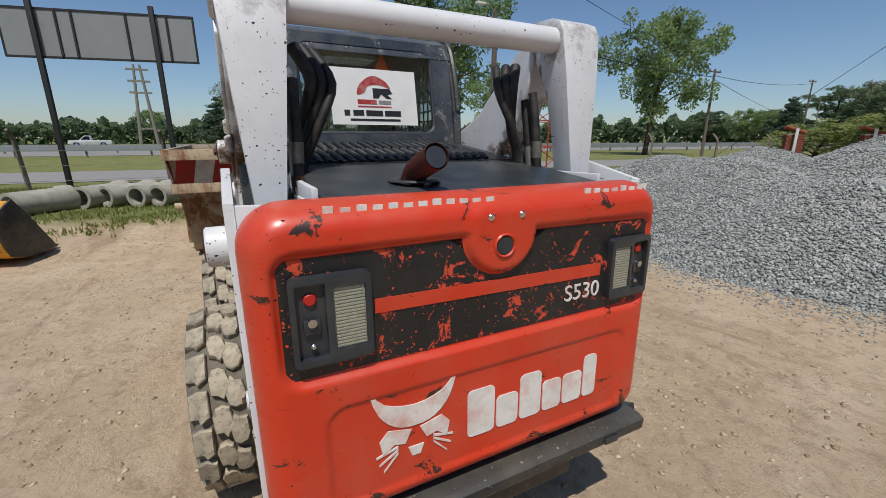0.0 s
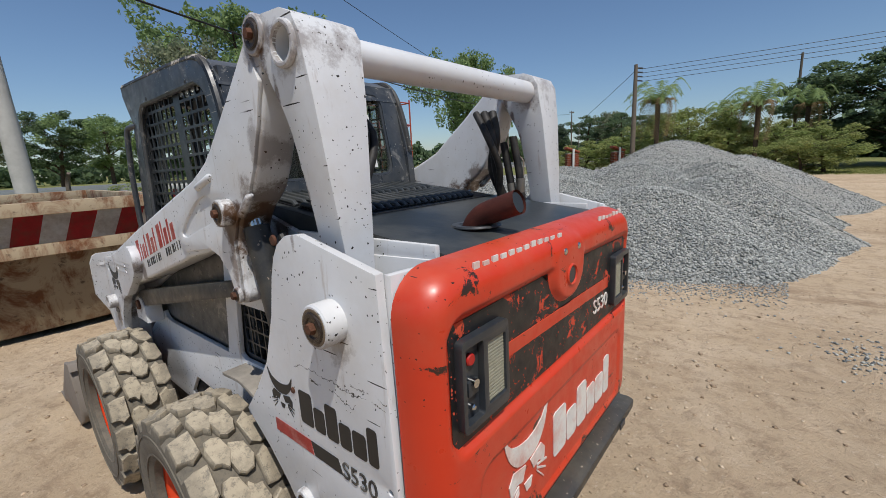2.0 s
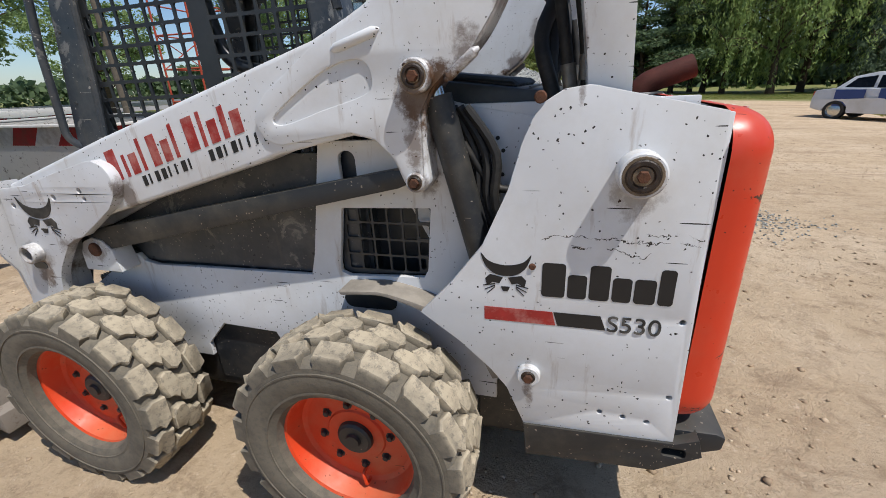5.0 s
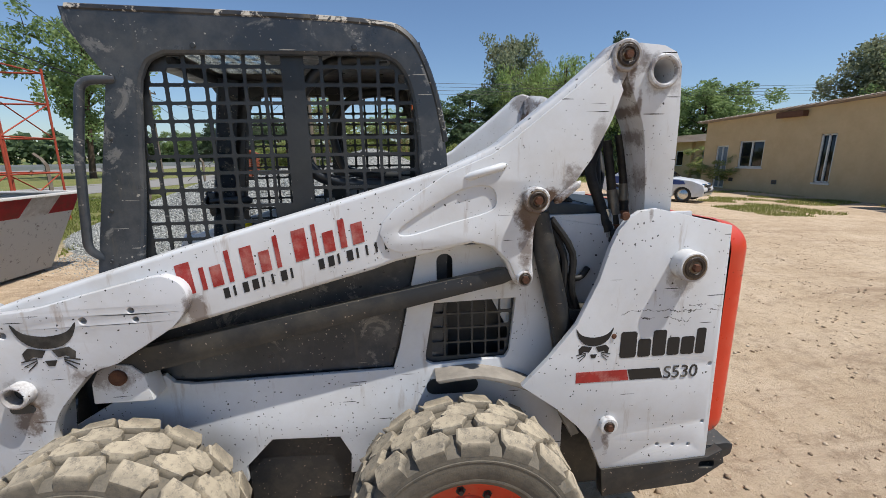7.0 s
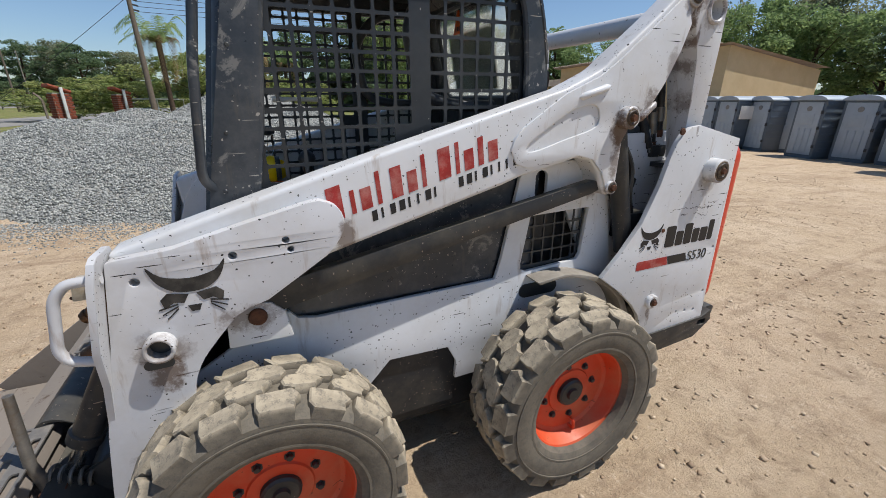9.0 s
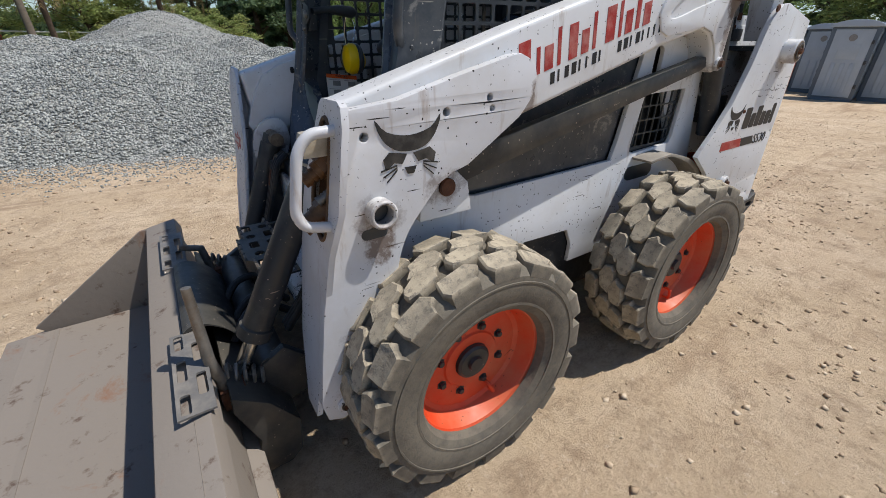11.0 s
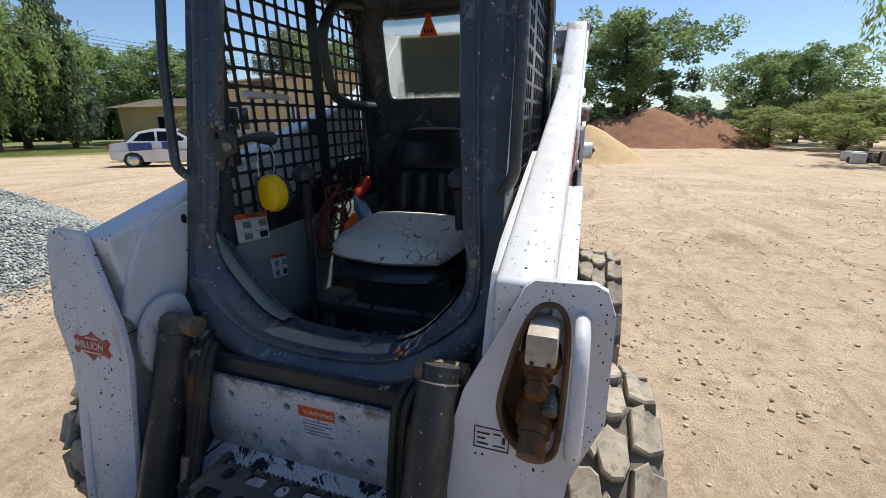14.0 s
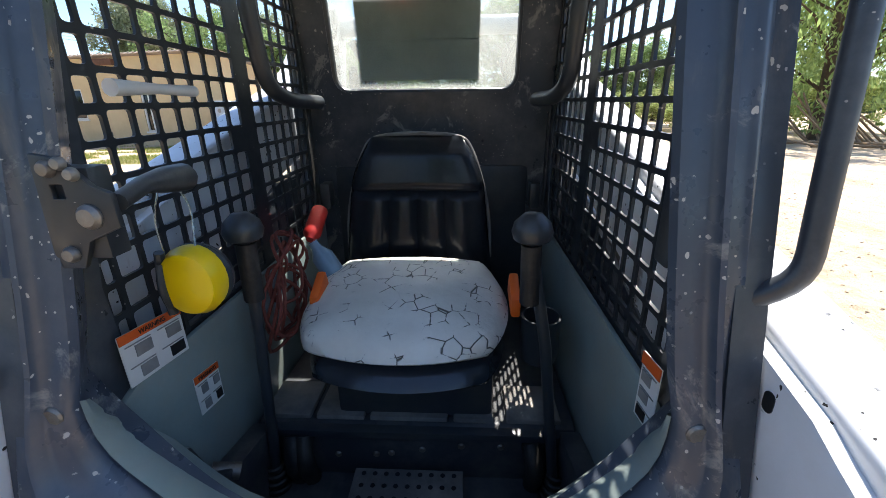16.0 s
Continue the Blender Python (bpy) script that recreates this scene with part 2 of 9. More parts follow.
GREASY = plain("greasy_pin", srgb("8c7a64"), 0.5, 0.3, 0.5, 45, 0.5, srgb("3a2c20"))
DARK_GREASE = plain("dark_grease", srgb("2e2219"), 0.4, 0, 0.4, 60, 0.5, srgb("5a4430"))
EXHAUST = plain("exhaust_rust", srgb("5a2a20"), 0.75, 0.3, 0.4, 25, 0.4, srgb("3a2018"))
WHITE_P = plain("white_label", srgb("dedcd6"), 0.5, 0, 0.1, 10, 0.02)
# Black for print, and for the painted shade between the hood louvres.
INK_GAP_BLACK = plain("black_ink_and_gaps", srgb("1c1c1e"), 0.5, 0, 0.3, 30, 0.02)
INK_RED = plain("red_ink", srgb("a82a26"), 0.5, 0, 0.35, 30, 0.02, srgb("c08a80"))
INK_ORANGE = plain("orange_ink", srgb("e0601e"), 0.5, 0, 0.2, 30, 0.02)
INK_WHITE = plain("white_ink", srgb("e6e2da"), 0.5, 0, 0.2, 14, 0.02, srgb("c86a50"))
INK_GREY = plain("grey_ink", srgb("8c8a86"), 0.5, 0, 0.3, 30, 0.02)
CONCRETE = plain("concrete", srgb("a7a294"), 0.9, 0, 0.25, 6, 0.4, srgb("7d7866"))
HOOD = plain("dusty_hood", srgb("2c3134"), 0.42, 0, 0.3, 5, 0.2, srgb("5a5a56"))


def tyre_material():
    n = Nodes("tyre_rubber", 0.9)
    base = n.mix(n.noise(9, 6, 0.7), srgb("292826"), srgb("3d3b38"))
    co = n.t.nodes.new("ShaderNodeSeparateXYZ")
    n.put(n.co, co.inputs[0])
    rad = n.math("SQRT", n.math("ADD", n.math("POWER", co.outputs[0], 2.0), n.math("POWER", co.outputs[2], 2.0)))
    # Dust by radius: tops paler, grooves darker, so groove shade is painted in.
    tread = n.ramp(rad, (0.335, 0.30), (0.360, 0.34), (0.377, 1.0))
    dust = n.ramp(n.noise(14, 8, 0.75), (0.28, 0.40), (0.56, 0.95))
    c = n.mix(n.math("MULTIPLY", dust, tread), base, srgb("b3a68f"))
    c = n.mix(n.ramp(n.noise(45, 6, 0.75), (0.52, 0.0), (0.62, 0.6)), c, srgb("56524c"))
    n.bump(n.math("ADD", n.noise(30, 6, 0.7), n.math("MULTIPLY", n.noise(140, 4), 0.4)), 0.4, 0.005)
    return n.out(c)


TYRE = tyre_material()


def rusty(name, base, amount=0.5):
    n = Nodes(name, 0.75)
    f = n.noise(3.0, 8, 0.72, n.stretch(1, 1, 0.5), dist=0.5)
    c = n.mix(n.ramp(f, (amount - 0.06, 0.0), (amount + 0.06, 1.0)), base, srgb("7d5235"))
    c = n.mix(n.ramp(n.noise(12, 6, 0.7), (0.58, 0.0), (0.68, 0.8)), c, srgb("4a3325"))
    n.bump(n.noise(30, 6), 0.4, 0.004)
    return n.out(c)


SKIP_RUST = rusty("rusted_beige_steel", srgb("b3a184"), 0.53)
SKIP_WHITE = rusty("faded_white_steel", srgb("d0ccc4"), 0.70)


def ground_material():
    n = Nodes("dry_earth", 0.95, 0, 0.2)
    c = n.mix(n.ramp(n.noise(0.35, 6, 0.6), (0.3, 0.0), (0.7, 1.0)), srgb("c8b193"), srgb("b39c80"))
    c = n.mix(n.ramp(n.noise(1.1, 8, 0.7, dist=0.4), (0.46, 0.0), (0.66, 0.75)), c, srgb("cfba9f"))
    c = n.mix(n.ramp(n.noise(0.8, 8, 0.75, n.stretch(0.25, 1.6, 1), dist=0.8), (0.53, 0.0), (0.66, 0.75)), c, srgb("957c63"))
    c = n.mix(n.ramp(n.noise(7, 8, 0.8, dist=0.3), (0.49, 0.0), (0.64, 0.65)), c, srgb("937d66"))
    c = n.mix(n.ramp(n.noise(30, 7, 0.8), (0.55, 0.0), (0.68, 0.6)), c, srgb("8a7862"))
    c = n.mix(n.ramp(n.noise(22, 6, 0.75, n.stretch(1, 1.01, 3)), (0.58, 0.0), (0.70, 0.6)), c, srgb("dccab2"))
    # verge and pasture beyond the yard
    g = n.t.nodes.new("ShaderNodeSeparateXYZ")
    n.put(n.co, g.inputs[0])
    return n, c, g


MESHES = {}

# ---- geometry helpers ----
from mathutils.geometry import tessellate_polygon


def finish(bm, smooth=40.0):
    bmesh.ops.recalc_face_normals(bm, faces=bm.faces)
    me = bpy.data.meshes.new("mesh")
    bm.to_mesh(me)
    bm.free()
    if smooth:
        me.polygons.foreach_set("use_smooth", [True] * len(me.polygons))
        me.set_sharp_from_angle(angle=radians(smooth))
    return me


def thing(name, label, category, group="", kind="", m=None):
    ob = new(name)
    ob.empty_display_size = 0.1
    if m is not None:
        ob.matrix_basis = m
    return tagged(ob, label, category, group, kind)


def part(name, bm, material, parent, label="", m=None, smooth=40.0):
    """Links a bmesh, or a mesh made before, as one mesh object under a thing or a part."""
    me = bm if isinstance(bm, bpy.types.Mesh) else finish(bm, smooth)
    if not me.materials:
        me.materials.append(material)
    ob = new(name, me)
    ob.parent = parent
    if m is not None:
        ob.matrix_basis = m
    return tagged(ob, label)


def solid(name, bm, material, label, category, group="", kind="", m=None, smooth=40.0):
    """A top-level thing of one mesh."""
    me = bm if isinstance(bm, bpy.types.Mesh) else finish(bm, smooth)
    if not me.materials:
        me.materials.append(material)
    ob = new(name, me)
    if m is not None:
        ob.matrix_basis = m
    return tagged(ob, label, category, group, kind)


def to_axis(u, v, w, axis):
    return {"y": (u, w, v), "x": (w, u, v), "z": (u, v, w)}[axis]


def soften(bm, width, segments=2, angle=35):
    if width <= 0:
        return bm
    bm.normal_update()
    edges = [e for e in bm.edges if len(e.link_faces) == 2 and e.calc_face_angle(0) > radians(angle)]
    bmesh.ops.bevel(bm, geom=edges, offset=width, segments=segments, affect="EDGES", profile=0.6, clamp_overlap=True)
    return bm


def prism(pts, a, b, axis="y", holes=(), bevel=0.0, bm=None):
    """A flat outline, with holes, drawn out from a to b along an axis. y: points are (x, z); x: (y, z); z: (x, y)."""
    own = bm is None
    bm = bm or bmesh.new()
    loops = [list(pts), *[list(h) for h in holes]]
    flat = [p for l in loops for p in l]
    lo = [bm.verts.new(to_axis(p[0], p[1], a, axis)) for p in flat]
    hi = [bm.verts.new(to_axis(p[0], p[1], b, axis)) for p in flat]
    if holes:
        for tri in tessellate_polygon([[Vector((p[0], p[1], 0)) for p in l] for l in loops]):
            for side in (lo, hi):
                try:
                    bm.faces.new([side[i] for i in tri])
                except ValueError:
                    pass
    else:
        bm.faces.new(lo)
        bm.faces.new(hi)
    k = 0
    for l in loops:
        n = len(l)
        for i in range(n):
            j = (i + 1) % n
            bm.faces.new((lo[k + i], lo[k + j], hi[k + j], hi[k + i]))
        k += n
    bmesh.ops.recalc_face_normals(bm, faces=bm.faces)
    return soften(bm, bevel) if own else bm


def box(x0, x1, y0, y1, z0, z1, bevel=0.0, bm=None, segments=2):
    own = bm is None
    bm = bm or bmesh.new()
    v = [bm.verts.new((x, y, z)) for x in (x0, x1) for y in (y0, y1) for z in (z0, z1)]
    for f in ((0, 1, 3, 2), (4, 6, 7, 5), (0, 4, 5, 1), (2, 3, 7, 6), (0, 2, 6, 4), (1, 5, 7, 3)):
        bm.faces.new([v[i] for i in f])
    if own:
        bmesh.ops.recalc_face_normals(bm, faces=bm.faces)
        soften(bm, bevel, segments)
    return bm


def frame_of(d):
    d = Vector(d).normalized()
    u = d.cross(Vector((0, 0, 1)) if abs(d.z) < 0.9 else Vector((1, 0, 0))).normalized()
    return d, u, d.cross(u)


def sweep(points, r, n=10, bm=None, closed=False, caps=True):
    """A round bar along a line of points; r: one radius or one for each point."""
    bm = bm or bmesh.new()
    pts = [Vector(p) for p in points]
    rs = r if isinstance(r, (list, tuple)) else [r] * len(pts)
    rings, u = [], None
    for i, p in enumerate(pts):
        a = pts[i - 1] if (i or closed) else p
        b = pts[(i + 1) % len(pts)] if (i < len(pts) - 1 or closed) else p
        d = (b - a).normalized()
        if u is None:
            _, u, _ = frame_of(d)
        u = (u - d * u.dot(d)).normalized()
        w = d.cross(u)
        rings.append([bm.verts.new(p + rs[i] * (math.cos(t) * u + math.sin(t) * w)) for t in [2 * math.pi * k / n for k in range(n)]])
    pairs = list(zip(rings, rings[1:])) + ([(rings[-1], rings[0])] if closed else [])
    for A, B in pairs:
        for k in range(n):
            bm.faces.new((A[k], A[(k + 1) % n], B[(k + 1) % n], B[k]))
    if caps and not closed:
        bm.faces.new(rings[0][::-1])
        bm.faces.new(rings[-1])
    return bm


def bend(points, r=0.04, steps=4):
    """Rounds the corners of a line of points."""
    pts = [Vector(p) for p in points]
    out = [pts[0]]
    for a, b, c in zip(pts, pts[1:], pts[2:]):
        k = min(r, 0.45 * (b - a).length, 0.45 * (c - b).length)
        p, q = b + (a - b).normalized() * k, b + (c - b).normalized() * k
        for i in range(steps + 1):
            s = i / steps
            out.append((1 - s) ** 2 * p + 2 * s * (1 - s) * b + s * s * q)
    return out + [pts[-1]]


def lathe(profile, n=48, axis="y", centre=(0, 0, 0), bm=None, closed=False):
    """A profile of (radius, height) turned round an axis."""
    bm = bm or bmesh.new()
    c = Vector(centre)
    rings = []
    for r, h in profile:
        if r < 1e-6:
            rings.append([bm.verts.new(c + Vector(to_axis(0, 0, h, axis)))])
        else:
            rings.append([bm.verts.new(c + Vector(to_axis(r * math.cos(t), r * math.sin(t), h, axis))) for t in [2 * math.pi * k / n for k in range(n)]])
    for A, B in list(zip(rings, rings[1:])) + ([(rings[-1], rings[0])] if closed else []):
        for k in range(n):
            a, b, c1, d = A[k % len(A)], A[(k + 1) % len(A)], B[(k + 1) % len(B)], B[k % len(B)]
            f = []
            for v in (a, b, c1, d):
                if v not in f:
                    f.append(v)
            if len(f) > 2:
                bm.faces.new(f)
    return bm


def disc(c, r, h, axis="y", n=24, bevel=0.003, bm=None):
    """A short cylinder from its base centre c, of height h along the axis."""
    b = min(bevel, abs(h) / 2, r / 2)
    s = 1 if h > 0 else -1
    return lathe([(0, 0), (r, 0), (r, h - s * b), (r - b, h), (0, h)], n, axis, c, bm)


def ring(c, r0, r1, h, axis="y", n=24, bm=None):
    s = 0.004 * (1 if h > 0 else -1)
    return lathe([(r0, 0), (r1, 0), (r1, h - s), (r1 - 0.004, h), (r0 + 0.004, h), (r0, h - s)], n, axis, c, bm, closed=True)


def mirrored(bm):
    for v in bm.verts:
        v.co.y = -v.co.y
    bmesh.ops.reverse_faces(bm, faces=bm.faces)
    return bm


def rounded(x0, x1, y0, y1, r, steps=5):
    out = []
    for cx, cy, a in ((x1 - r, y1 - r, 0), (x0 + r, y1 - r, 90), (x0 + r, y0 + r, 180), (x1 - r, y0 + r, 270)):
        for i in range(steps + 1):
            t = radians(a + 90 * i / steps)
            out.append((cx + r * math.cos(t), cy + r * math.sin(t)))
    return out


def smooth_line(pts, steps=4, closed=False):
    """Catmull-Rom through flat or spatial points."""
    P = [Vector(p) for p in pts]
    n = len(P)
    out = []
    for i in range(n if closed else n - 1):
        a = P[(i - 1) % n] if closed else P[max(i - 1, 0)]
        b, c = P[i], P[(i + 1) % n]
        d = P[(i + 2) % n] if closed else P[min(i + 2, n - 1)]
        for k in range(steps):
            t = k / steps
            out.append(0.5 * ((2 * b) + (c - a) * t + (2 * a - 5 * b + 4 * c - d) * t * t + (3 * b - a - 3 * c + d) * t ** 3))
    if not closed:
        out.append(P[-1])
    return [tuple(p) for p in out]


def smoothstep(a, b, x):
    t = min(max((x - a) / (b - a), 0), 1)
    return t * t * (3 - 2 * t)


def lettering(text, size, depth=0.0015):
    """A word in the built-in font as a mesh in the x-y plane, centred."""
    cu = bpy.data.curves.new("letters", "FONT")
    cu.body, cu.size, cu.extrude = text, size, depth
    cu.align_x, cu.align_y = "CENTER", "CENTER"
    ob = bpy.data.objects.new("letters", cu)
    scene.collection.objects.link(ob)
    bpy.context.view_layer.update()
    me = bpy.data.meshes.new_from_object(ob.evaluated_get(bpy.context.evaluated_depsgraph_get()))
    bpy.data.objects.remove(ob)
    bpy.data.curves.remove(cu)
    me.materials.clear()
    return me


def on_side(x, y, z, slope=0.0):
    """A pose that lays an x-y drawing on the loader's left flank, read from outside, rising by slope degrees towards the rear."""
    return Matrix.Translation((x, y, z)) @ Matrix.Rotation(radians(-slope), 4, "Y") @ Matrix(((-1, 0, 0, 0), (0, 0, 1, 0), (0, 1, 0, 0), (0, 0, 0, 1)))


def on_rear(x, y, z):
    return Matrix.Translation((x, y, z)) @ Matrix(((0, 0, -1, 0), (-1, 0, 0, 0), (0, 1, 0, 0), (0, 0, 0, 1)))


def on_front(x, y, z, back=0.0):
    return Matrix.Translation((x, y, z)) @ Matrix.Rotation(radians(-back), 4, "Y") @ Matrix(((0, 0, 1, 0), (1, 0, 0, 0), (0, 1, 0, 0), (0, 0, 0, 1)))

# ---- the skid steer loader: x ahead, y to its left, z up, from the rear axle's middle on the ground ----
loader = thing("skid_steer_loader", "worn white and orange-red skid steer loader with black caged cab", "loader", m=LEVEL)
SIDES = (1, -1)


# the rear end is built a little wider to the right
WIDE_RIGHT = ("tower_plate", "tower_back", "tower_inner", "tower_floor", "side_hole", "rear_link", "tube_collar", "hood_rail", "bumper_side", "bumper_slot")


def both(name, make, material, label="", parent=None):
    """The same part on the left and on the right."""
    for s in SIDES:
        bm = make()
        bm = bm if s > 0 else mirrored(bm)
        if s < 0 and name in WIDE_RIGHT:
            bmesh.ops.translate(bm, verts=bm.verts, vec=(0, -0.042, 0))
        part(name, bm, material, parent or loader, label)


# --- wheels ---
TYRE_R, TYRE_W = 0.385, 0.270


def tyre_mesh():
    h = TYRE_W / 2
    prof = [(0.215, h - 0.045), (0.225, h - 0.02), (0.25, h - 0.006), (0.30, h), (0.335, h - 0.004), (0.352, h - 0.022), (0.358, h - 0.05), (0.360, 0)]
    prof = prof + [(r, -y) for r, y in prof[-2::-1]]
    bm = lathe(prof, 72)
    # raised rings on the sidewall
    return finish(bm, 35)


def sidewall_ring(rr, w):
    h = TYRE_W / 2
    y = h - 0.004 if rr > 0.3 else h - 0.01
    return finish(lathe([(rr - w, y - 0.006), (rr - w * 0.6, y + 0.005), (rr + w * 0.6, y + 0.005), (rr + w, y - 0.006)], 72), 35)


LUG_ROWS = ((-1, 0.0, True), (-1, 0.5, False), (1, 0.75, False), (1, 0.25, True))
LUG_COUNT = 17


def lug_mesh(side, outer, seed):
    """One tread block: outer ones wrap the shoulder, inner ones interlock like a zigzag."""
    rng = random.Random(seed)
    if outer:
        outline, mid = [(0.066, -0.054), (0.100, -0.062), (0.132, -0.048), (0.132, 0.040), (0.104, 0.047), (0.092, 0.060), (0.062, 0.038)], (0.095, 0.0)
    else:
        outline, mid = [(0.002, -0.050), (0.022, -0.062), (0.046, -0.056), (0.060, -0.022), (0.052, 0.036), (0.030, 0.040), (0.012, 0.056), (-0.010, 0.012)], (0.026, -0.004)
    bm = bmesh.new()
    rings = [[], [], []]
    for w, t in outline:
        jit = rng.uniform(-0.003, 0.003)
        for k, (shrink, lift) in enumerate(((1.0, 0.0), (0.94, 0.88), (0.85, 1.0))):
            y, a = mid[0] + (w - mid[0]) * shrink * (1.06 if w < 0.125 else 1.0) + jit * (k > 0), (mid[1] + (t - mid[1]) * shrink * 1.07 + jit) / TYRE_R
            top = TYRE_R + 0.002 if w < 0.1 else TYRE_R - 0.012
            foot = 0.352 if w < 0.1 else 0.334
            r = foot + (top - foot) * lift + (rng.uniform(-0.0035, 0.002) if k else 0)
            rings[k].append(bm.verts.new((r * math.cos(a * side), side * y, r * math.sin(a * side))))
    for A, B in zip(rings, rings[1:]):
        for i in range(len(A)):
            j = (i + 1) % len(A)
            bm.faces.new((A[i], A[j], B[j], B[i]))
    bm.faces.new(rings[2])
    return finish(bm, 30)


def rim_mesh():
    prof = [(0.222, 0.104), (0.228, 0.098), (0.222, 0.088), (0.212, 0.082), (0.206, 0.066), (0.200, 0.046), (0.192, 0.026), (0.178, 0.018), (0.10, 0.022), (0.095, 0.028), (0.0, 0.028)]
    return finish(lathe(prof, 64), 30)


TYRE_ME, RIM_ME = tyre_mesh(), rim_mesh()
RINGS = [sidewall_ring(rr, w) for rr, w in ((0.318, 0.004), (0.285, 0.0025), (0.250, 0.006))]
LUGS = {(row, v): lug_mesh(side, outer, 10 * row + v) for row, (side, shift, outer) in enumerate(LUG_ROWS) for v in range(3)}
HUB_ME = finish(lathe([(0.0, 0.022), (0.022, 0.022), (0.026, 0.012), (0.05, 0.012), (0.058, 0.006), (0.062, -0.012)], 32), 30)
BOLT_ME = finish(lathe([(0.0, 0.012), (0.009, 0.012), (0.011, 0.009), (0.011, 0.0), (0.017, 0.0), (0.017, -0.003)], 6), 20)
LUG_ME = finish(sweep(bend([(0.0, 0.0, -0.02), (0.0, 0.03, -0.02), (0.0, 0.03, 0.03), (0.0, 0.0, 0.03)], 0.012), 0.006, 8))
for x in (1.083, -0.008):
    for s in SIDES:
        wheel = part("wheel", RIM_ME, RIM, loader, "orange-red steel wheel", Matrix.Translation((x, s * 0.708, 0.378)) @ Matrix.Rotation(0 if s > 0 else math.pi, 4, "Z") @ Matrix.Rotation(radians(17 * x + 8), 4, "Y"))
        part("tyre", TYRE_ME, TYRE, wheel, "dusty black lugged tyre")
        for me in RINGS:
            part("sidewall_ring", me, TYRE, wheel)
        for row, (side, shift, outer) in enumerate(LUG_ROWS):
            for k in range(LUG_COUNT):
                part("tread_lug", LUGS[row, (k * 7 + row) % 3], TYRE, wheel, m=Matrix.Rotation(2 * math.pi * (k + shift) / LUG_COUNT, 4, "Y"))
        part("hub", HUB_ME, STEEL_DARK, wheel, m=Matrix.Translation((0, 0.034, 0)))
        for k in range(8):
            a = 2 * math.pi * k / 8
            part("wheel_bolt", BOLT_ME, STEEL_DARK, wheel, m=Matrix.Translation((0.118 * math.cos(a), 0.022, 0.118 * math.sin(a))))
        part("valve_guard", LUG_ME, RIM, wheel, m=Matrix.Translation((0.0, 0.02, -0.165)))

# --- chassis ---
part("belly", box(-0.92, 1.22, -0.44, 0.44, 0.20, 0.49, 0.02), STEEL_DARK, loader)
part("axle_case", box(-0.35, 1.36, -0.462, 0.462, 0.24, 0.46, 0.01), STEEL_DARK, loader)
CHASSIS = [(1.32, 0.40), (1.32, 0.66), (1.17, 0.75), (1.06, 0.805), (1.02, 0.835), (0.985, 0.845), (0.96, 0.815), (0.90, 0.803), (0.216, 0.814), (0.190, 0.90), (0.115, 1.26), (-0.30, 1.26), (-0.36, 0.9), (-0.42, 0.60), (-0.42, 0.40), (0.39, 0.40), (0.384, 0.48), (0.421, 0.556), (0.66, 0.565), (0.76, 0.46), (0.76, 0.40)]
WINDOW = [(0.066, 1.055), (-0.225, 1.062), (-0.205, 0.86), (-0.19, 0.835), (0.07, 0.822), (0.098, 0.835), (0.10, 0.86)]
SLOT = rounded(0.0, 0.055, 1.12, 1.23, 0.025)
both("side_plate", lambda: prism(CHASSIS, 0.478, 0.497, "y", (WINDOW, SLOT), 0.003), WHITE, "white body side with scratches")
both("fender", lambda: prism(smooth_line([(0.06, 0.795), (-0.02, 0.803), (-0.10, 0.80), (-0.25, 0.745), (-0.36, 0.66), (-0.42, 0.55)]) + smooth_line([(-0.45, 0.56), (-0.38, 0.68), (-0.26, 0.765), (-0.10, 0.813), (-0.02, 0.815), (0.07, 0.807)]), 0.49, 0.585, "y", (), 0.002), SILL_DUST)
both("recess_plate", lambda: prism([(0.39, 0.28), (0.384, 0.48), (0.421, 0.556), (0.66, 0.565), (0.76, 0.46), (0.76, 0.28)], 0.462, 0.474), STEEL_DARK)
both("arch_slot", lambda: prism(rounded(-0.09, 0.10, 0.705, 0.765, 0.03), 0.497, 0.501), PLASTIC)


def screen(xs, zs, y, w, inside, bm=None, t=0.006):
    """A punched sheet as crossing flat bars, kept where inside(x, z) says so."""
    bm = bm or bmesh.new()
    for x in xs:
        z = [v for v in np.arange(zs[0], zs[-1] + 0.001, 0.01) if inside(x, v)]
        if len(z) > 3:
            box(x - w / 2, x + w / 2, y - t / 2, y + t / 2, min(z), max(z), bm=bm)
    for v in zs:
        x = [u for u in np.arange(xs[0], xs[-1] + 0.001, 0.01) if inside(u, v)]
        if len(x) > 3:
            box(min(x), max(x), y - t / 2 - 0.0006, y + t / 2 + 0.0006, v - w / 2, v + w / 2, bm=bm)
    return bm


def within(poly):
    def inside(x, z):
        hit = False
        for (x1, z1), (x2, z2) in zip(poly, poly[1:] + poly[:1]):
            if (z1 > z) != (z2 > z) and x < (x2 - x1) * (z - z1) / (z2 - z1) + x1:
                hit = not hit
        return hit
    return inside


part("engine_block", box(-0.86, 0.06, -0.36, 0.36, 0.72, 1.24, 0.03), PLASTIC, loader)
both("black_side_panel", lambda: prism([(1.0, 0.815), (0.22, 0.815), (0.13, 1.20), (0.10, 1.22), (0.30, 1.22), (1.0, 1.02)], 0.462, 0.474), BLACK)

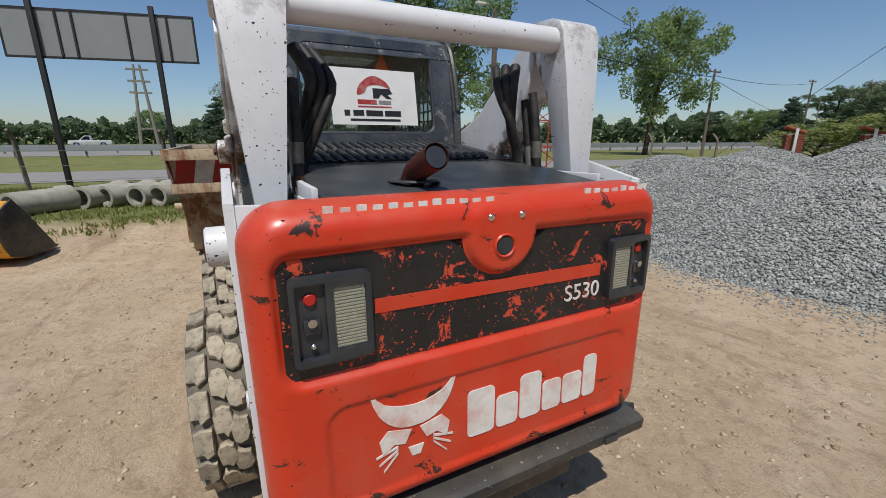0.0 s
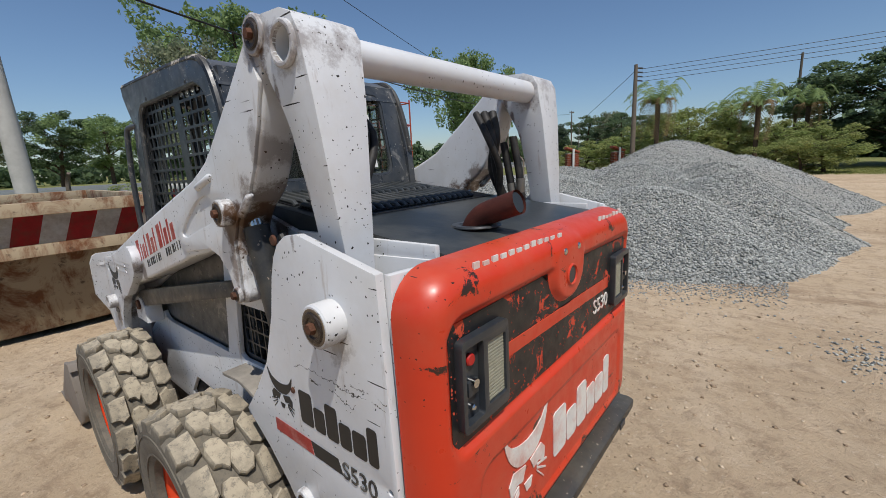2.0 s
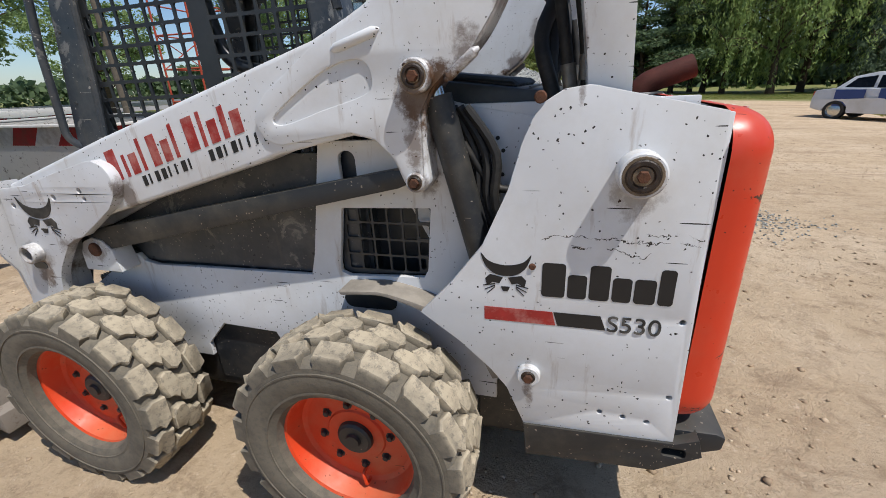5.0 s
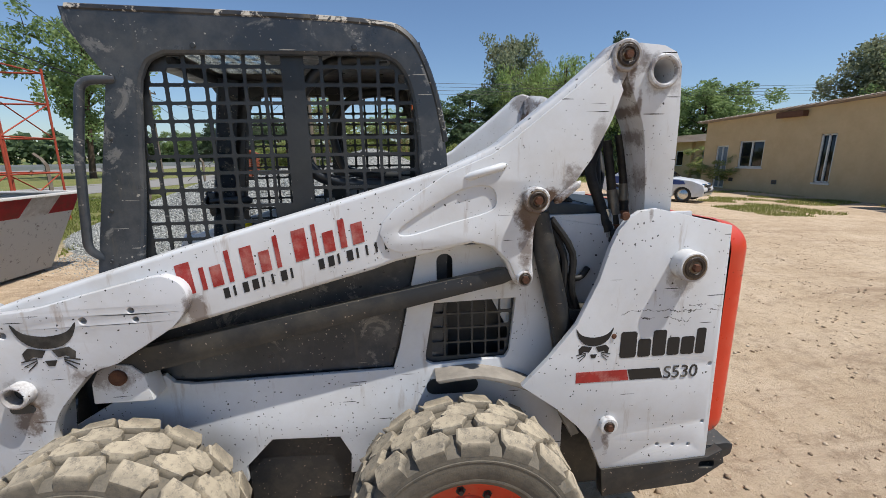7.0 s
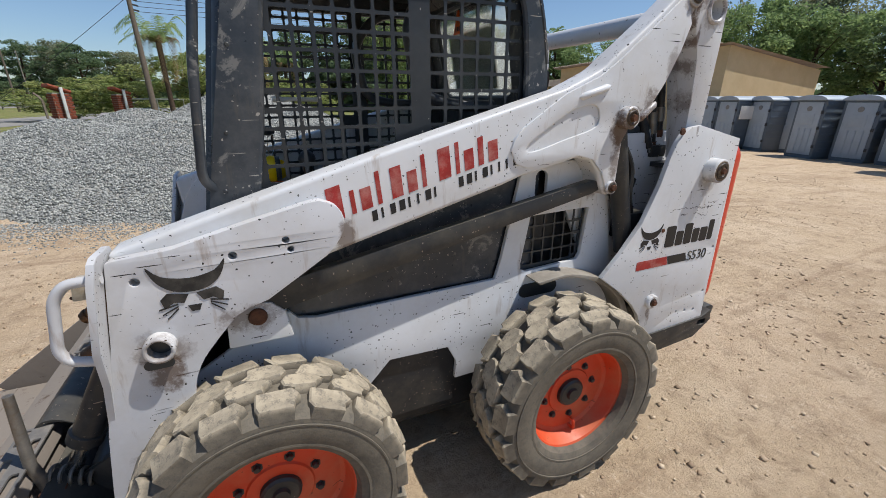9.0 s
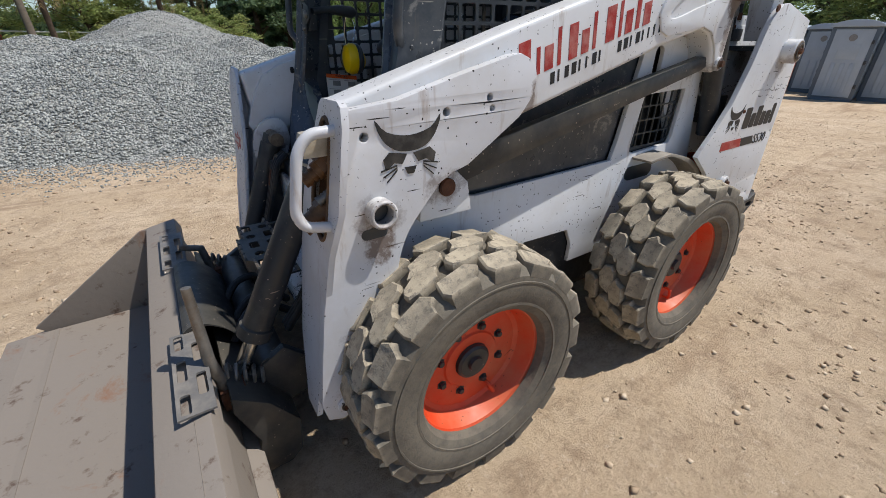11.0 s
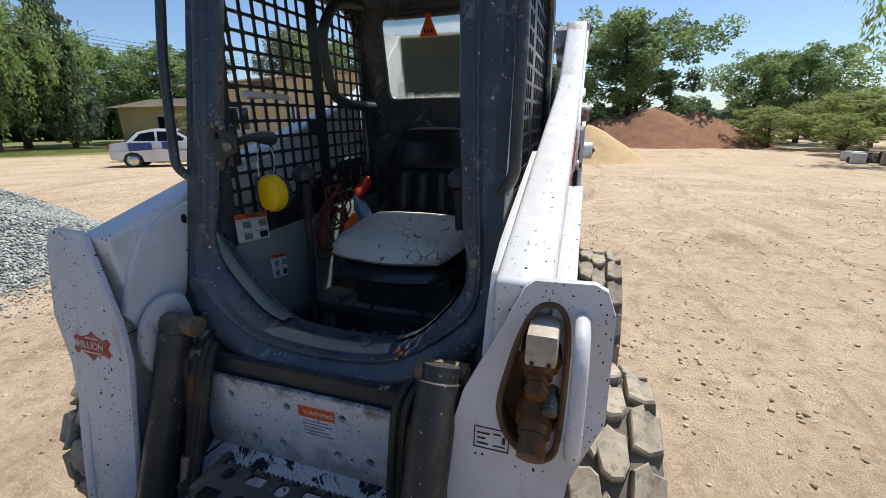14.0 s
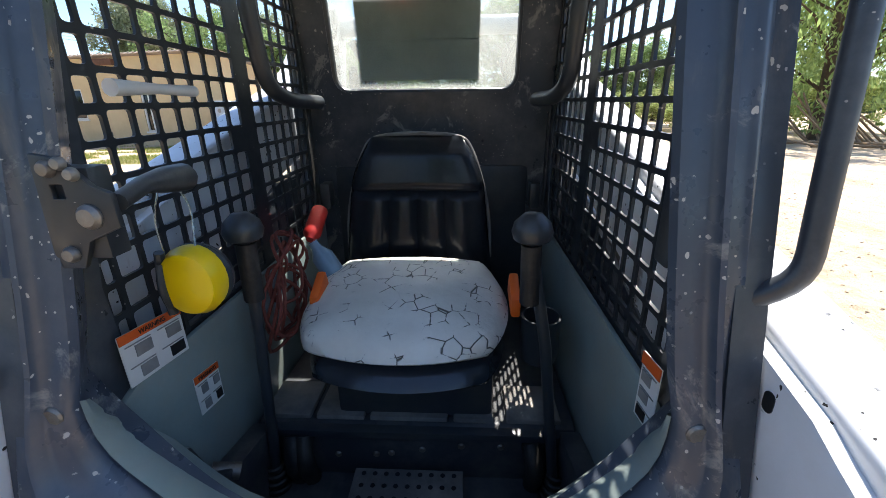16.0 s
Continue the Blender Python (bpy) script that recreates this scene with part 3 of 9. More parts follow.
# --- rear towers ---
TOWER = [(-0.519, 1.317), (-0.545, 1.352), (-0.585, 1.376), (-0.64, 1.383), (-0.905, 1.322), (-0.926, 0.452), (-0.522, 0.430), (-0.468, 0.56), (-0.420, 0.62), (-0.335, 0.70), (-0.217, 0.788), (-0.308, 0.885), (-0.399, 1.003), (-0.466, 1.155), (-0.496, 1.262)]
HOLES = [[(cx + 0.008 * math.cos(a), cz + 0.008 * math.sin(a)) for a in [2 * math.pi * k / 10 for k in range(10)]] for cx, cz in ((-0.852, 0.508), (-0.729, 0.520), (-0.79, 0.514), (-0.895, 0.60), (-0.893, 0.83))]
both("tower_plate", lambda: prism(TOWER, 0.603, 0.625, "y", HOLES, 0.004), WHITE, "scuffed white rear flank")
both("tower_back", lambda: prism([(0.45, 1.312), (0.602, 1.318), (0.602, 0.452), (0.45, 0.452)], -0.922, -0.903, "x", (), 0.003), WHITE_CLEAN)
both("tower_inner", lambda: prism([(-0.903, 1.312), (-0.56, 1.30), (-0.34, 1.34), (-0.12, 1.40), (-0.12, 1.10), (-0.30, 0.75), (-0.903, 0.70)], 0.425, 0.445, "y", (), 0.003), WHITE, "white inner engine bay side")
rng = random.Random(12)
for k in range(22):
    x, z = -0.42 + 0.05 * (k % 6) + rng.uniform(-0.012, 0.012), 1.10 + 0.055 * (k // 6) + rng.uniform(-0.012, 0.012)
    both("side_hole", lambda: disc((x, 0.4445, z), 0.006, 0.002, n=10), INK_GAP_BLACK)
both("tower_floor", lambda: prism([(-0.90, 1.20), (-0.60, 1.20), (-0.60, 1.22), (-0.90, 1.22)], 0.446, 0.602), STEEL_DARK)


def boss(x, z, y, r, h, hole, material=WHITE, pin=GREASY, bolt=True):
    for s in SIDES:
        b = part("pin_boss", ring((x, s * y, z), hole, r, s * h), material, loader)
        part("pin", disc((x, s * (y - 0.001), z), min(r * 0.90, hole + 0.009), s * h * 1.04, n=24, bevel=0.004), pin, b, "greasy brown pivot pin")
        part("grease_ring", ring((x, s * (y + h * 1.03), z), min(r * 0.90, hole + 0.009) * 0.45, min(r * 0.90, hole + 0.009) * 0.8, s * 0.003), DARK_GREASE, b, "dark old grease")
        if bolt:
            part("bolt", lathe([(0, 0.012), (0.012, 0.012), (0.014, 0.0)], 6, centre=(x, s * (y + h * 1.05), z)) if s > 0 else mirrored(lathe([(0, 0.012), (0.012, 0.012), (0.014, 0.0)], 6, centre=(x, y + h * 1.05, z))), RUST, b)


boss(-0.752, 1.199, 0.624, 0.050, 0.052, 0.037)
boss(-0.530, 0.621, 0.624, 0.033, 0.020, 0.016)
for x, z, r in ((-0.535, 1.362, 0.014), (-0.53, 0.955, 0.009)):
    both("stud", lambda: disc((x, 0.624, z), r, 0.006), RUST)

# --- lift arms, rear links and the cross tube ---
ARM = [(1.375, 1.133), (0.852, 1.289), (0.283, 1.446), (0.03, 1.516)] + smooth_line([(0.03, 1.516), (-0.112, 1.578), (-0.172, 1.622), (-0.332, 1.745), (-0.465, 1.856)])[1:] + [(-0.487, 1.877), (-0.518, 1.887), (-0.549, 1.877), (-0.563, 1.848)] + smooth_line([(-0.556, 1.815), (-0.515, 1.763), (-0.489, 1.663), (-0.434, 1.546), (-0.384, 1.475), (-0.322, 1.428), (-0.287, 1.392), (-0.257, 1.337), (-0.252, 1.226), (-0.257, 1.160)]) + [(-0.240, 1.135), (-0.218, 1.130), (-0.196, 1.142), (-0.183, 1.164)] + smooth_line([(-0.163, 1.215), (-0.116, 1.266), (-0.05, 1.283)]) + [(0.19, 1.233), (0.258, 1.210), (0.836, 1.056), (1.10, 0.985), (1.36, 0.965)]
both("lift_arm", lambda: soften(prism(ARM, 0.487, 0.590), 0.014, 3, 50), WHITE, "white lift arm with red company lettering")
CAST = [(0.238, 1.325), (0.225, 1.36), (0.190, 1.397), (0.03, 1.500), (-0.112, 1.558), (-0.182, 1.605), (-0.332, 1.722), (-0.47, 1.835), (-0.512, 1.74), (-0.483, 1.655), (-0.428, 1.542), (-0.378, 1.470), (-0.316, 1.424), (-0.277, 1.388), (-0.247, 1.333), (-0.244, 1.175), (-0.218, 1.138), (-0.195, 1.168), (-0.17, 1.222), (-0.118, 1.274), (-0.05, 1.291), (0.17, 1.262), (0.215, 1.278)]
POCKET = smooth_line([(0.178, 1.322), (0.151, 1.357), (0.01, 1.441), (-0.078, 1.465), (-0.118, 1.450), (-0.126, 1.408), (-0.097, 1.381), (0.02, 1.350), (0.134, 1.318)], 4, True)
both("arm_casting", lambda: prism(CAST, 0.586, 0.598, "y", (POCKET,), 0.004), WHITE, "cast arm section with a long pocket")
for x0, z0, x1, z1 in ((-0.025, 1.488, -0.160, 1.526), (-0.313, 1.406, -0.394, 1.471)):
    both("arm_rib", lambda: sweep([(x0, 0.594, z0), (x0 + (x1 - x0) * 0.12, 0.598, z0 + (z1 - z0) * 0.12), (x0 + (x1 - x0) * 0.88, 0.598, z0 + (z1 - z0) * 0.88), (x1, 0.594, z1)], [0.004, 0.012, 0.012, 0.004], 12), WHITE)
boss(-0.247, 1.419, 0.596, 0.040, 0.038, 0.026)
boss(-0.222, 1.163, 0.596, 0.026, 0.012, 0.018)
boss(-0.515, 1.839, 0.588, 0.046, 0.014, 0.032)

LINK = [(-0.555, 1.874), (-0.632, 1.868), (-0.672, 1.850), (-0.692, 1.815), (-0.708, 1.68), (-0.735, 1.24), (-0.645, 1.24)] + smooth_line([(-0.630, 1.42), (-0.600, 1.613), (-0.560, 1.71), (-0.524, 1.785), (-0.524, 1.85)])
TUBE_HOLE = [(-0.635 + 0.043 * math.cos(a), 1.795 + 0.043 * math.sin(a)) for a in [2 * math.pi * k / 20 for k in range(20)]]


def link():
    bm = prism(LINK, 0, 1, "y", (TUBE_HOLE,))
    for v in bm.verts:
        k = min(max((v.co.z - 1.25) / 0.55, 0), 1)
        lo, hi = 0.482 - 0.055 * k, 0.552 + 0.042 * k
        v.co.y = lo + (hi - lo) * v.co.y
    return soften(bm, 0.008, 2, 50)


both("rear_link", link, WHITE, "white rear lift link, welded plate")
part("cross_tube", lathe([(0.036, -0.64), (0.043, -0.64), (0.043, 0.60), (0.036, 0.60)], 32, "y", (-0.635, 0, 1.795), closed=True), WHITE_CLEAN, loader, "white steel cross tube")
both("tube_collar", lambda: ring((-0.635, 0.592, 1.795), 0.036, 0.050, 0.012), WHITE)


def front_plate():
    pts = [(1.374, 1.120), (1.365, 1.125), (1.235, 1.138), (1.067, 1.182), (0.90, 1.222)] + smooth_line([(0.869, 1.226), (0.825, 1.205), (0.806, 1.165), (0.818, 1.115), (0.860, 1.065)]) + [(0.945, 1.012), (1.033, 0.958), (1.085, 0.943)] + smooth_line([(1.12, 0.925), (1.176, 0.865), (1.227, 0.800), (1.258, 0.715), (1.268, 0.60)]) + [(1.30, 0.45), (1.385, 0.31), (1.42, 0.275), (1.47, 0.262), (1.51, 0.28), (1.522, 0.34), (1.505, 0.46), (1.475, 0.64), (1.437, 0.80), (1.411, 0.90)]
    holes = [[(cx + r * math.cos(a), cz + r * math.sin(a)) for a in [2 * math.pi * k / 12 for k in range(12)]] for cx, cz, r in ((1.103, 1.10, 0.011), (0.968, 1.125, 0.010), (0.958, 1.097, 0.009), (1.325, 1.065, 0.011))]
    return prism(pts, 0.590, 0.627, "y", holes, 0.006)


both("arm_front_plate", front_plate, WHITE_FRONT, "chipped white plate at the arm's front end")
INNER = [(0.70, 1.306), (1.10, 1.196), (1.225, 1.160), (1.262, 1.140), (1.300, 1.122), (1.345, 1.05), (1.392, 0.93), (1.36, 0.87), (1.10, 0.95), (0.845, 1.05), (0.70, 1.10)]
both("arm_inner_panel", lambda: soften(prism(INNER, 0.467, 0.489), 0.006, 2, 30), WHITE, "inner arm plate with a ledge along its top")
both("inner_hole", lambda: prism(rounded(1.165, 1.181, 1.125, 1.151, 0.007, 3), 0.4655, 0.4668), INK_GAP_BLACK)
both("arm_leg", lambda: prism([(1.345, 1.09), (1.375, 0.90), (1.415, 0.70), (1.470, 0.36), (1.44, 0.29), (1.39, 0.33), (1.30, 0.60), (1.27, 0.80), (1.25, 0.95)], 0.50, 0.591), WHITE)
boss(1.452, 0.315, 0.627, 0.030, 0.010, 0.016)
# tube that sticks out of the arm's end
both("arm_tube", lambda: ring((1.305, 0.62, 0.885), 0.026, 0.037, 0.045), WHITE)
both("tube_bore", lambda: disc((1.305, 0.60, 0.885), 0.026, 0.03), PLASTIC)
both("arm_slot", lambda: prism(rounded(1.285, 1.355, 0.815, 0.842, 0.013), 0.627, 0.629), PLASTIC)


def front_face(holes=()):
    pts = [(0.545, 1.135), (0.560, 1.147), (0.655, 1.150), (0.675, 1.140), (0.690, 1.10), (0.690, 0.92), (0.640, 0.80), (0.600, 0.46), (0.585, 0.27), (0.50, 0.27), (0.430, 0.48), (0.420, 0.83), (0.445, 0.93)]
    bm = prism(pts, 0.0, 0.016, "x", holes, 0.004 if not holes else 0.0)
    for v in bm.verts:
        k = (1.15 - v.co.z) / 0.88
        v.co.x += 1.372 + 0.145 * k
    return bm


RECESS = smooth_line([(0.566, 1.100), (0.543, 1.055), (0.524, 0.985), (0.512, 0.915), (0.530, 0.862), (0.575, 0.828), (0.606, 0.838), (0.617, 0.870), (0.621, 0.960), (0.620, 1.060), (0.610, 1.098), (0.592, 1.110)], 3, True)


def face_x(z):
    return 1.372 + 0.145 * (1.15 - z) / 0.88


def sheared(bm):
    """Leans a piece that is built round x = 0 to lie on the arm's end plate."""
    for v in bm.verts:
        v.co.x += face_x(v.co.z)
    return bm


part("arm_end_plate", mirrored(front_face()), WHITE_FRONT, loader, "chipped white front end plate of the lift arm")
left_end = part("arm_end_plate", front_face([RECESS]), WHITE_FRONT, loader, "chipped white end plate with a grimy coupler recess")
CRUD = plain("oily_brown_dirt", srgb("6d5238"), 0.75, 0, 0.5, 16, 0.6, srgb("4a3626"))
COUPLER = plain("oily_brown_steel", srgb("8a6038"), 0.45, 0.35, 0.5, 30, 0.4, srgb("4f3420"))
bm = bmesh.new()
wall = [[bm.verts.new((dx, y, z)) for y, z in RECESS] for dx in (0.010, -0.035)]
for k in range(len(RECESS)):
    bm.faces.new((wall[0][k], wall[0][k - 1], wall[1][k - 1], wall[1][k]))
bm.faces.new(wall[1])
part("coupler_recess", sheared(bm), CRUD, left_end, "oily brown recess")
# chipped white lip round the recess and the flat grab bar beside it
part("recess_lip", sheared(sweep([(0.014, y, z) for y, z in RECESS], 0.006, 8, closed=True)), CRUD, left_end)
part("grab_loop", sweep(bend([(1.380, 0.640, 1.092), (1.452, 0.640, 1.090), (1.480, 0.640, 1.055), (1.503, 0.640, 0.925), (1.488, 0.640, 0.892), (1.425, 0.640, 0.878)], 0.028), 0.0125, 12), WHITE_FRONT, left_end, "chipped white round-bar grab loop")
head = part("coupler_head", soften(sheared(box(-0.03, 0.070, 0.556, 0.606, 1.030, 1.082)), 0.007), plain("dirty_cream_paint", srgb("d3ccba"), 0.4, 0, 0.25, 18, 0.2, srgb("8d7350")), left_end, "dirty cream coupler block")
for y in (0.568, 0.594):
    part("screw", disc((face_x(1.036) + 0.072, y, 1.037), 0.004, 0.004, "x", 8), RUST, head)
def fitting(y, z, pieces):
    """A coupler that points out and down: rings of given reach, radius and sides along one line."""
    p, d = Vector((face_x(z), y, z)), Vector((0.86, -0.02, -0.50)).normalized()
    for a, b, r, n in pieces:
        part("coupler", sweep([tuple(p + d * a), tuple(p + d * b)], r, n), COUPLER, left_end, "oily brown hydraulic coupler")
fitting(0.578, 1.010, ((-0.05, 0.010, 0.036, 14), (0.010, 0.026, 0.031, 6), (0.026, 0.040, 0.024, 14), (0.040, 0.075, 0.016, 14), (0.046, 0.052, 0.019, 14), (0.060, 0.066, 0.019, 14)))
fitting(0.577, 0.900, ((-0.05, 0.004, 0.036, 14), (0.004, 0.020, 0.034, 6), (0.020, 0.036, 0.028, 14), (0.036, 0.074, 0.0235, 16)))
p, d = Vector((face_x(0.955) - 0.03, 0.604, 0.965)), Vector((0.88, -0.05, -0.48)).normalized()
part("nipple", sweep([tuple(p), tuple(p + d * 0.075)], 0.0105, 12), BARE_STEEL, left_end, "bare threaded steel nipple")
for k in range(5):
    part("thread", sweep([tuple(p + d * (0.040 + 0.008 * k)), tuple(p + d * (0.044 + 0.008 * k))], 0.0125, 12), BARE_STEEL, left_end)
# stamped plate outline with rows of small bars
for y0, y1, z0, z1 in ((0.470, 0.535, 0.868, 0.870), (0.470, 0.535, 0.828, 0.830), (0.470, 0.472, 0.83, 0.868), (0.533, 0.535, 0.83, 0.868), (0.476, 0.500, 0.856, 0.859), (0.476, 0.492, 0.846, 0.849), (0.476, 0.497, 0.836, 0.839), (0.506, 0.528, 0.836, 0.838), (0.506, 0.520, 0.858, 0.861), (0.522, 0.528, 0.844, 0.856)):
    part("stamp_bar", sheared(box(0.0162, 0.0170, y0, y1, z0, z1)), INK_GAP_BLACK, left_end)

# --- lift and tilt cylinders ---
both("lift_cylinder", lambda: sweep([(-0.275, 0.54, 1.37), (-0.405, 0.54, 0.86)], 0.038, 20), STEEL_DARK, "dark hydraulic lift cylinder")
both("lift_rod", lambda: sweep([(-0.255, 0.54, 1.44), (-0.28, 0.54, 1.35)], 0.022, 16), CHROME)
both("side_link", lambda: prism([(1.09, 0.925), (1.075, 0.955), (1.03, 0.972), (-0.15, 1.190), (-0.19, 1.185), (-0.20, 1.155), (-0.16, 1.138), (1.03, 0.885), (1.075, 0.895)], 0.535, 0.572, "y", (), 0.005), STEEL_DARK, "dark steel control link")
both("link_bracket", lambda: prism([(1.16, 0.80), (1.155, 0.87), (1.13, 0.915), (1.08, 0.935), (1.03, 0.925), (0.995, 0.89), (0.98, 0.80)], 0.50, 0.578, "y", (), 0.006), WHITE)
both("link_pin", lambda: disc((1.071, 0.577, 0.889), 0.026, 0.012), RUST)
for s in SIDES:
    part("side_hose", sweep(smooth_line([(-0.33, s * 0.50, 1.25), (-0.40, s * 0.49, 1.14), (-0.46, s * 0.48, 1.12), (-0.50, s * 0.46, 1.15)]), 0.011), RUBBER, loader)
    for k in range(3):
        part("arm_hose", sweep(smooth_line([(-0.52 + 0.02 * k, s * (0.40 - 0.03 * k), 1.72), (-0.56, s * (0.36 - 0.03 * k), 1.62), (-0.52 - 0.03 * k, s * (0.39 - 0.02 * k), 1.50), (-0.55, s * (0.42 - 0.01 * k), 1.38), (-0.58, s * 0.44, 1.28)]), 0.020 - 0.003 * k, 10), RUBBER, loader, "black oily hydraulic hose")
    for k, (top, mid, low) in enumerate((((-0.560, 1.60), (-0.585, 1.45), (-0.610, 1.29)), ((-0.605, 1.62), (-0.630, 1.47), (-0.640, 1.34)))):
        part("lift_hose", sweep(smooth_line([(top[0], s * 0.42, top[1]), (mid[0], s * 0.425, mid[1]), (low[0], s * 0.43, low[1])]), 0.016, 10), RUBBER, loader, "black hydraulic hose")
        part("hose_crimp", sweep([(mid[0] - 0.004, s * 0.426, mid[1] - 0.02), (low[0] + 0.006, s * 0.429, low[1] + 0.05)], 0.019, 10), BARE_STEEL, loader, "steel hose crimp")
        part("hose_nut", sweep([(low[0] + 0.002, s * 0.43, low[1] + 0.015), (low[0], s * 0.43, low[1] - 0.015)], 0.021, 6), RUST, loader)
    part("hose_block", soften(box(-0.67, -0.58, s * 0.43 - 0.03, s * 0.43 + 0.03, 1.24, 1.29), 0.006), STEEL_DARK, loader)
    part("hose_end", sweep([(-0.57, s * 0.43, 1.36), (-0.585, s * 0.44, 1.26)], 0.016, 8), CHROME, loader)

# Black hoses and a block, added to darken the shadowed lower bay.
for s in SIDES:
    for k in range(4):
        part("bay_hose", sweep(smooth_line([(-0.28 - 0.02 * k, s * (0.462 + 0.012 * k), 1.34), (-0.33 - 0.03 * k, s * (0.475 + 0.010 * k), 1.22), (-0.36 - 0.02 * k, s * (0.49 + 0.01 * k), 1.08), (-0.44 - 0.02 * k, s * 0.51, 0.95 - 0.02 * k)]), 0.013, 8), RUBBER, loader, "black hydraulic hose")
    part("valve_block", soften(box(-0.52, -0.40, s * 0.50 - 0.045, s * 0.50 + 0.045, 0.90, 1.02), 0.008), STEEL_DARK, loader, "black block added for the dark of the lower bay")

# --- hood ---
def hood_z(x):
    return 1.325 + (x + 0.93) * 0.125


bm = prism([(-0.935, 1.20), (-0.945, 1.30), (-0.925, 1.322), (0.03, hood_z(0.03)), (0.03, 1.25)], -0.462, 0.42)
part("hood", soften(bm, 0.012), HOOD, loader, "dusty black engine hood")
# Black sheets on the hood paint the shade between the louvre bars.
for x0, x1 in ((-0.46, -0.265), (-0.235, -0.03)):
    part("louvre_recess", prism([(x0, hood_z(x0) + 0.001), (x0, hood_z(x0) + 0.004), (x1, hood_z(x1) + 0.004), (x1, hood_z(x1) + 0.001)], -0.33, 0.39), INK_GAP_BLACK, loader)
    for k in range(20):
        y = 0.375 - 0.0365 * k
        part("louvre", sweep([(x0, y, hood_z(x0) + 0.001), (x0 + 0.015, y, hood_z(x0) + 0.013), (x1 - 0.015, y, hood_z(x1) + 0.011), (x1, y, hood_z(x1) + 0.001)], 0.0095, 8), HOOD, loader)
part("hood_seam", prism([(-0.50, hood_z(-0.50) + 0.0005), (-0.50, hood_z(-0.5) + 0.003), (-0.494, hood_z(-0.494) + 0.003), (-0.494, hood_z(-0.494) + 0.0005)], -0.42, 0.42), INK_GAP_BLACK, loader)
both("hood_rail", lambda: box(-0.90, 0.0, 0.424, 0.44, 1.30, 1.345, 0.004), WHITE)
part("exhaust_collar", ring((-0.80, 0.14, hood_z(-0.80)), 0.045, 0.075, 0.006, "z"), PLASTIC, loader)
bm = sweep(smooth_line([(-0.79, 0.145, 1.25), (-0.792, 0.145, 1.325), (-0.815, 0.144, 1.362), (-0.85, 0.142, 1.382), (-0.945, 0.138, 1.414)]), 0.034, 18, caps=False)
exhaust = part("exhaust_pipe", bm, EXHAUST, loader, "bent rust-red exhaust pipe")
part("exhaust_bore", sweep([(-0.83, 0.142, 1.374), (-0.94, 0.138, 1.412)], 0.029, 16), PLASTIC, exhaust)

# --- tailgate ---
def sd_round(y, z, y0, y1, z0, z1, r):
    """Signed distance to a rounded rectangle, negative inside."""
    qy, qz = abs(y - (y0 + y1) / 2) - (y1 - y0) / 2 + r, abs(z - (z0 + z1) / 2) - (z1 - z0) / 2 + r
    return math.hypot(max(qy, 0), max(qz, 0)) + min(max(qy, qz), 0) - r


def ease(d, w):
    t = min(max(0.5 - d / w, 0), 1)
    return t * t * (3 - 2 * t)


def gate_x(y, z):
    """The tailgate's face: rounded border, a sunk band for lamps and stripe, a lower sunk panel, a lock boss."""
    d = -sd_round(y, z, -0.612, 0.612, 0.485, 1.325, 0.10)
    r = 0.065
    k = max(1 - d / r, 0)
    x = -1.022 + 0.092 * (1 - math.sqrt(max(1 - k * k, 0)))
    lock = math.hypot(y + 0.0, z - 1.215) - 0.105
    band = max(sd_round(y, z, -0.565, 0.555, 0.915, 1.222, 0.05), -lock)
    x += 0.016 * ease(band, 0.022)
    low = sd_round(y, z, -0.50, 0.47, 0.555, 0.835, 0.05)
    x += 0.007 * ease(low, 0.016)
    x -= 0.006 * ease(lock, 0.03)
    return x


def gate_mesh():
    bm = bmesh.new()
    loops, n = [], 0
    steps = [0.0, 0.002, 0.005, 0.010, 0.016, 0.023, 0.031, 0.040] + [0.047 + 0.0062 * i for i in range(60)] + [0.4185, 0.41995]
    for s in steps:
        s = min(s, 0.41996)
        r = max(0.10 - s, 0.00003)
        pts = []
        hy, hz = 0.612 - s, 0.42 - s
        for cy, cz, a in ((hy - r, hz - r, 0), (-hy + r, hz - r, 90), (-hy + r, -hz + r, 180), (hy - r, -hz + r, 270)):
            for i in range(9):
                t = radians(a + 90 * i / 8)
                pts.append((cy + r * math.cos(t), cz + r * math.sin(t)))
        full = []
        for i, p in enumerate(pts):
            q = pts[(i + 1) % len(pts)]
            m = {8: 110, 17: 80, 26: 110, 35: 80}.get(i, 1)
            full += [(p[0] + (q[0] - p[0]) * j / m, p[1] + (q[1] - p[1]) * j / m) for j in range(m)]
        loops.append([bm.verts.new((gate_x(y, z + 0.905), y, z + 0.905)) for y, z in full])
    rim = [bm.verts.new((-0.925, v.co.y, v.co.z)) for v in loops[0]]
    loops.insert(0, rim)
    for A, B in zip(loops, loops[1:]):
        for k in range(len(A)):
            bm.faces.new((A[k], A[(k + 1) % len(A)], B[(k + 1) % len(A)], B[k]))
    bmesh.ops.remove_doubles(bm, verts=bm.verts, dist=0.0006)
    return bm


gate = part("tailgate", gate_mesh(), ORANGE, loader, "orange-red scratched tailgate with black stripe band", Matrix.Translation((0, -0.017, 0)) @ Matrix.Diagonal((1, 1.028, 1, 1)), 60)
BAND_X = -1.008
dip = [(0.108 * math.cos(radians(a)), 1.215 + 0.108 * math.sin(radians(a))) for a in range(186, 356, 12)]
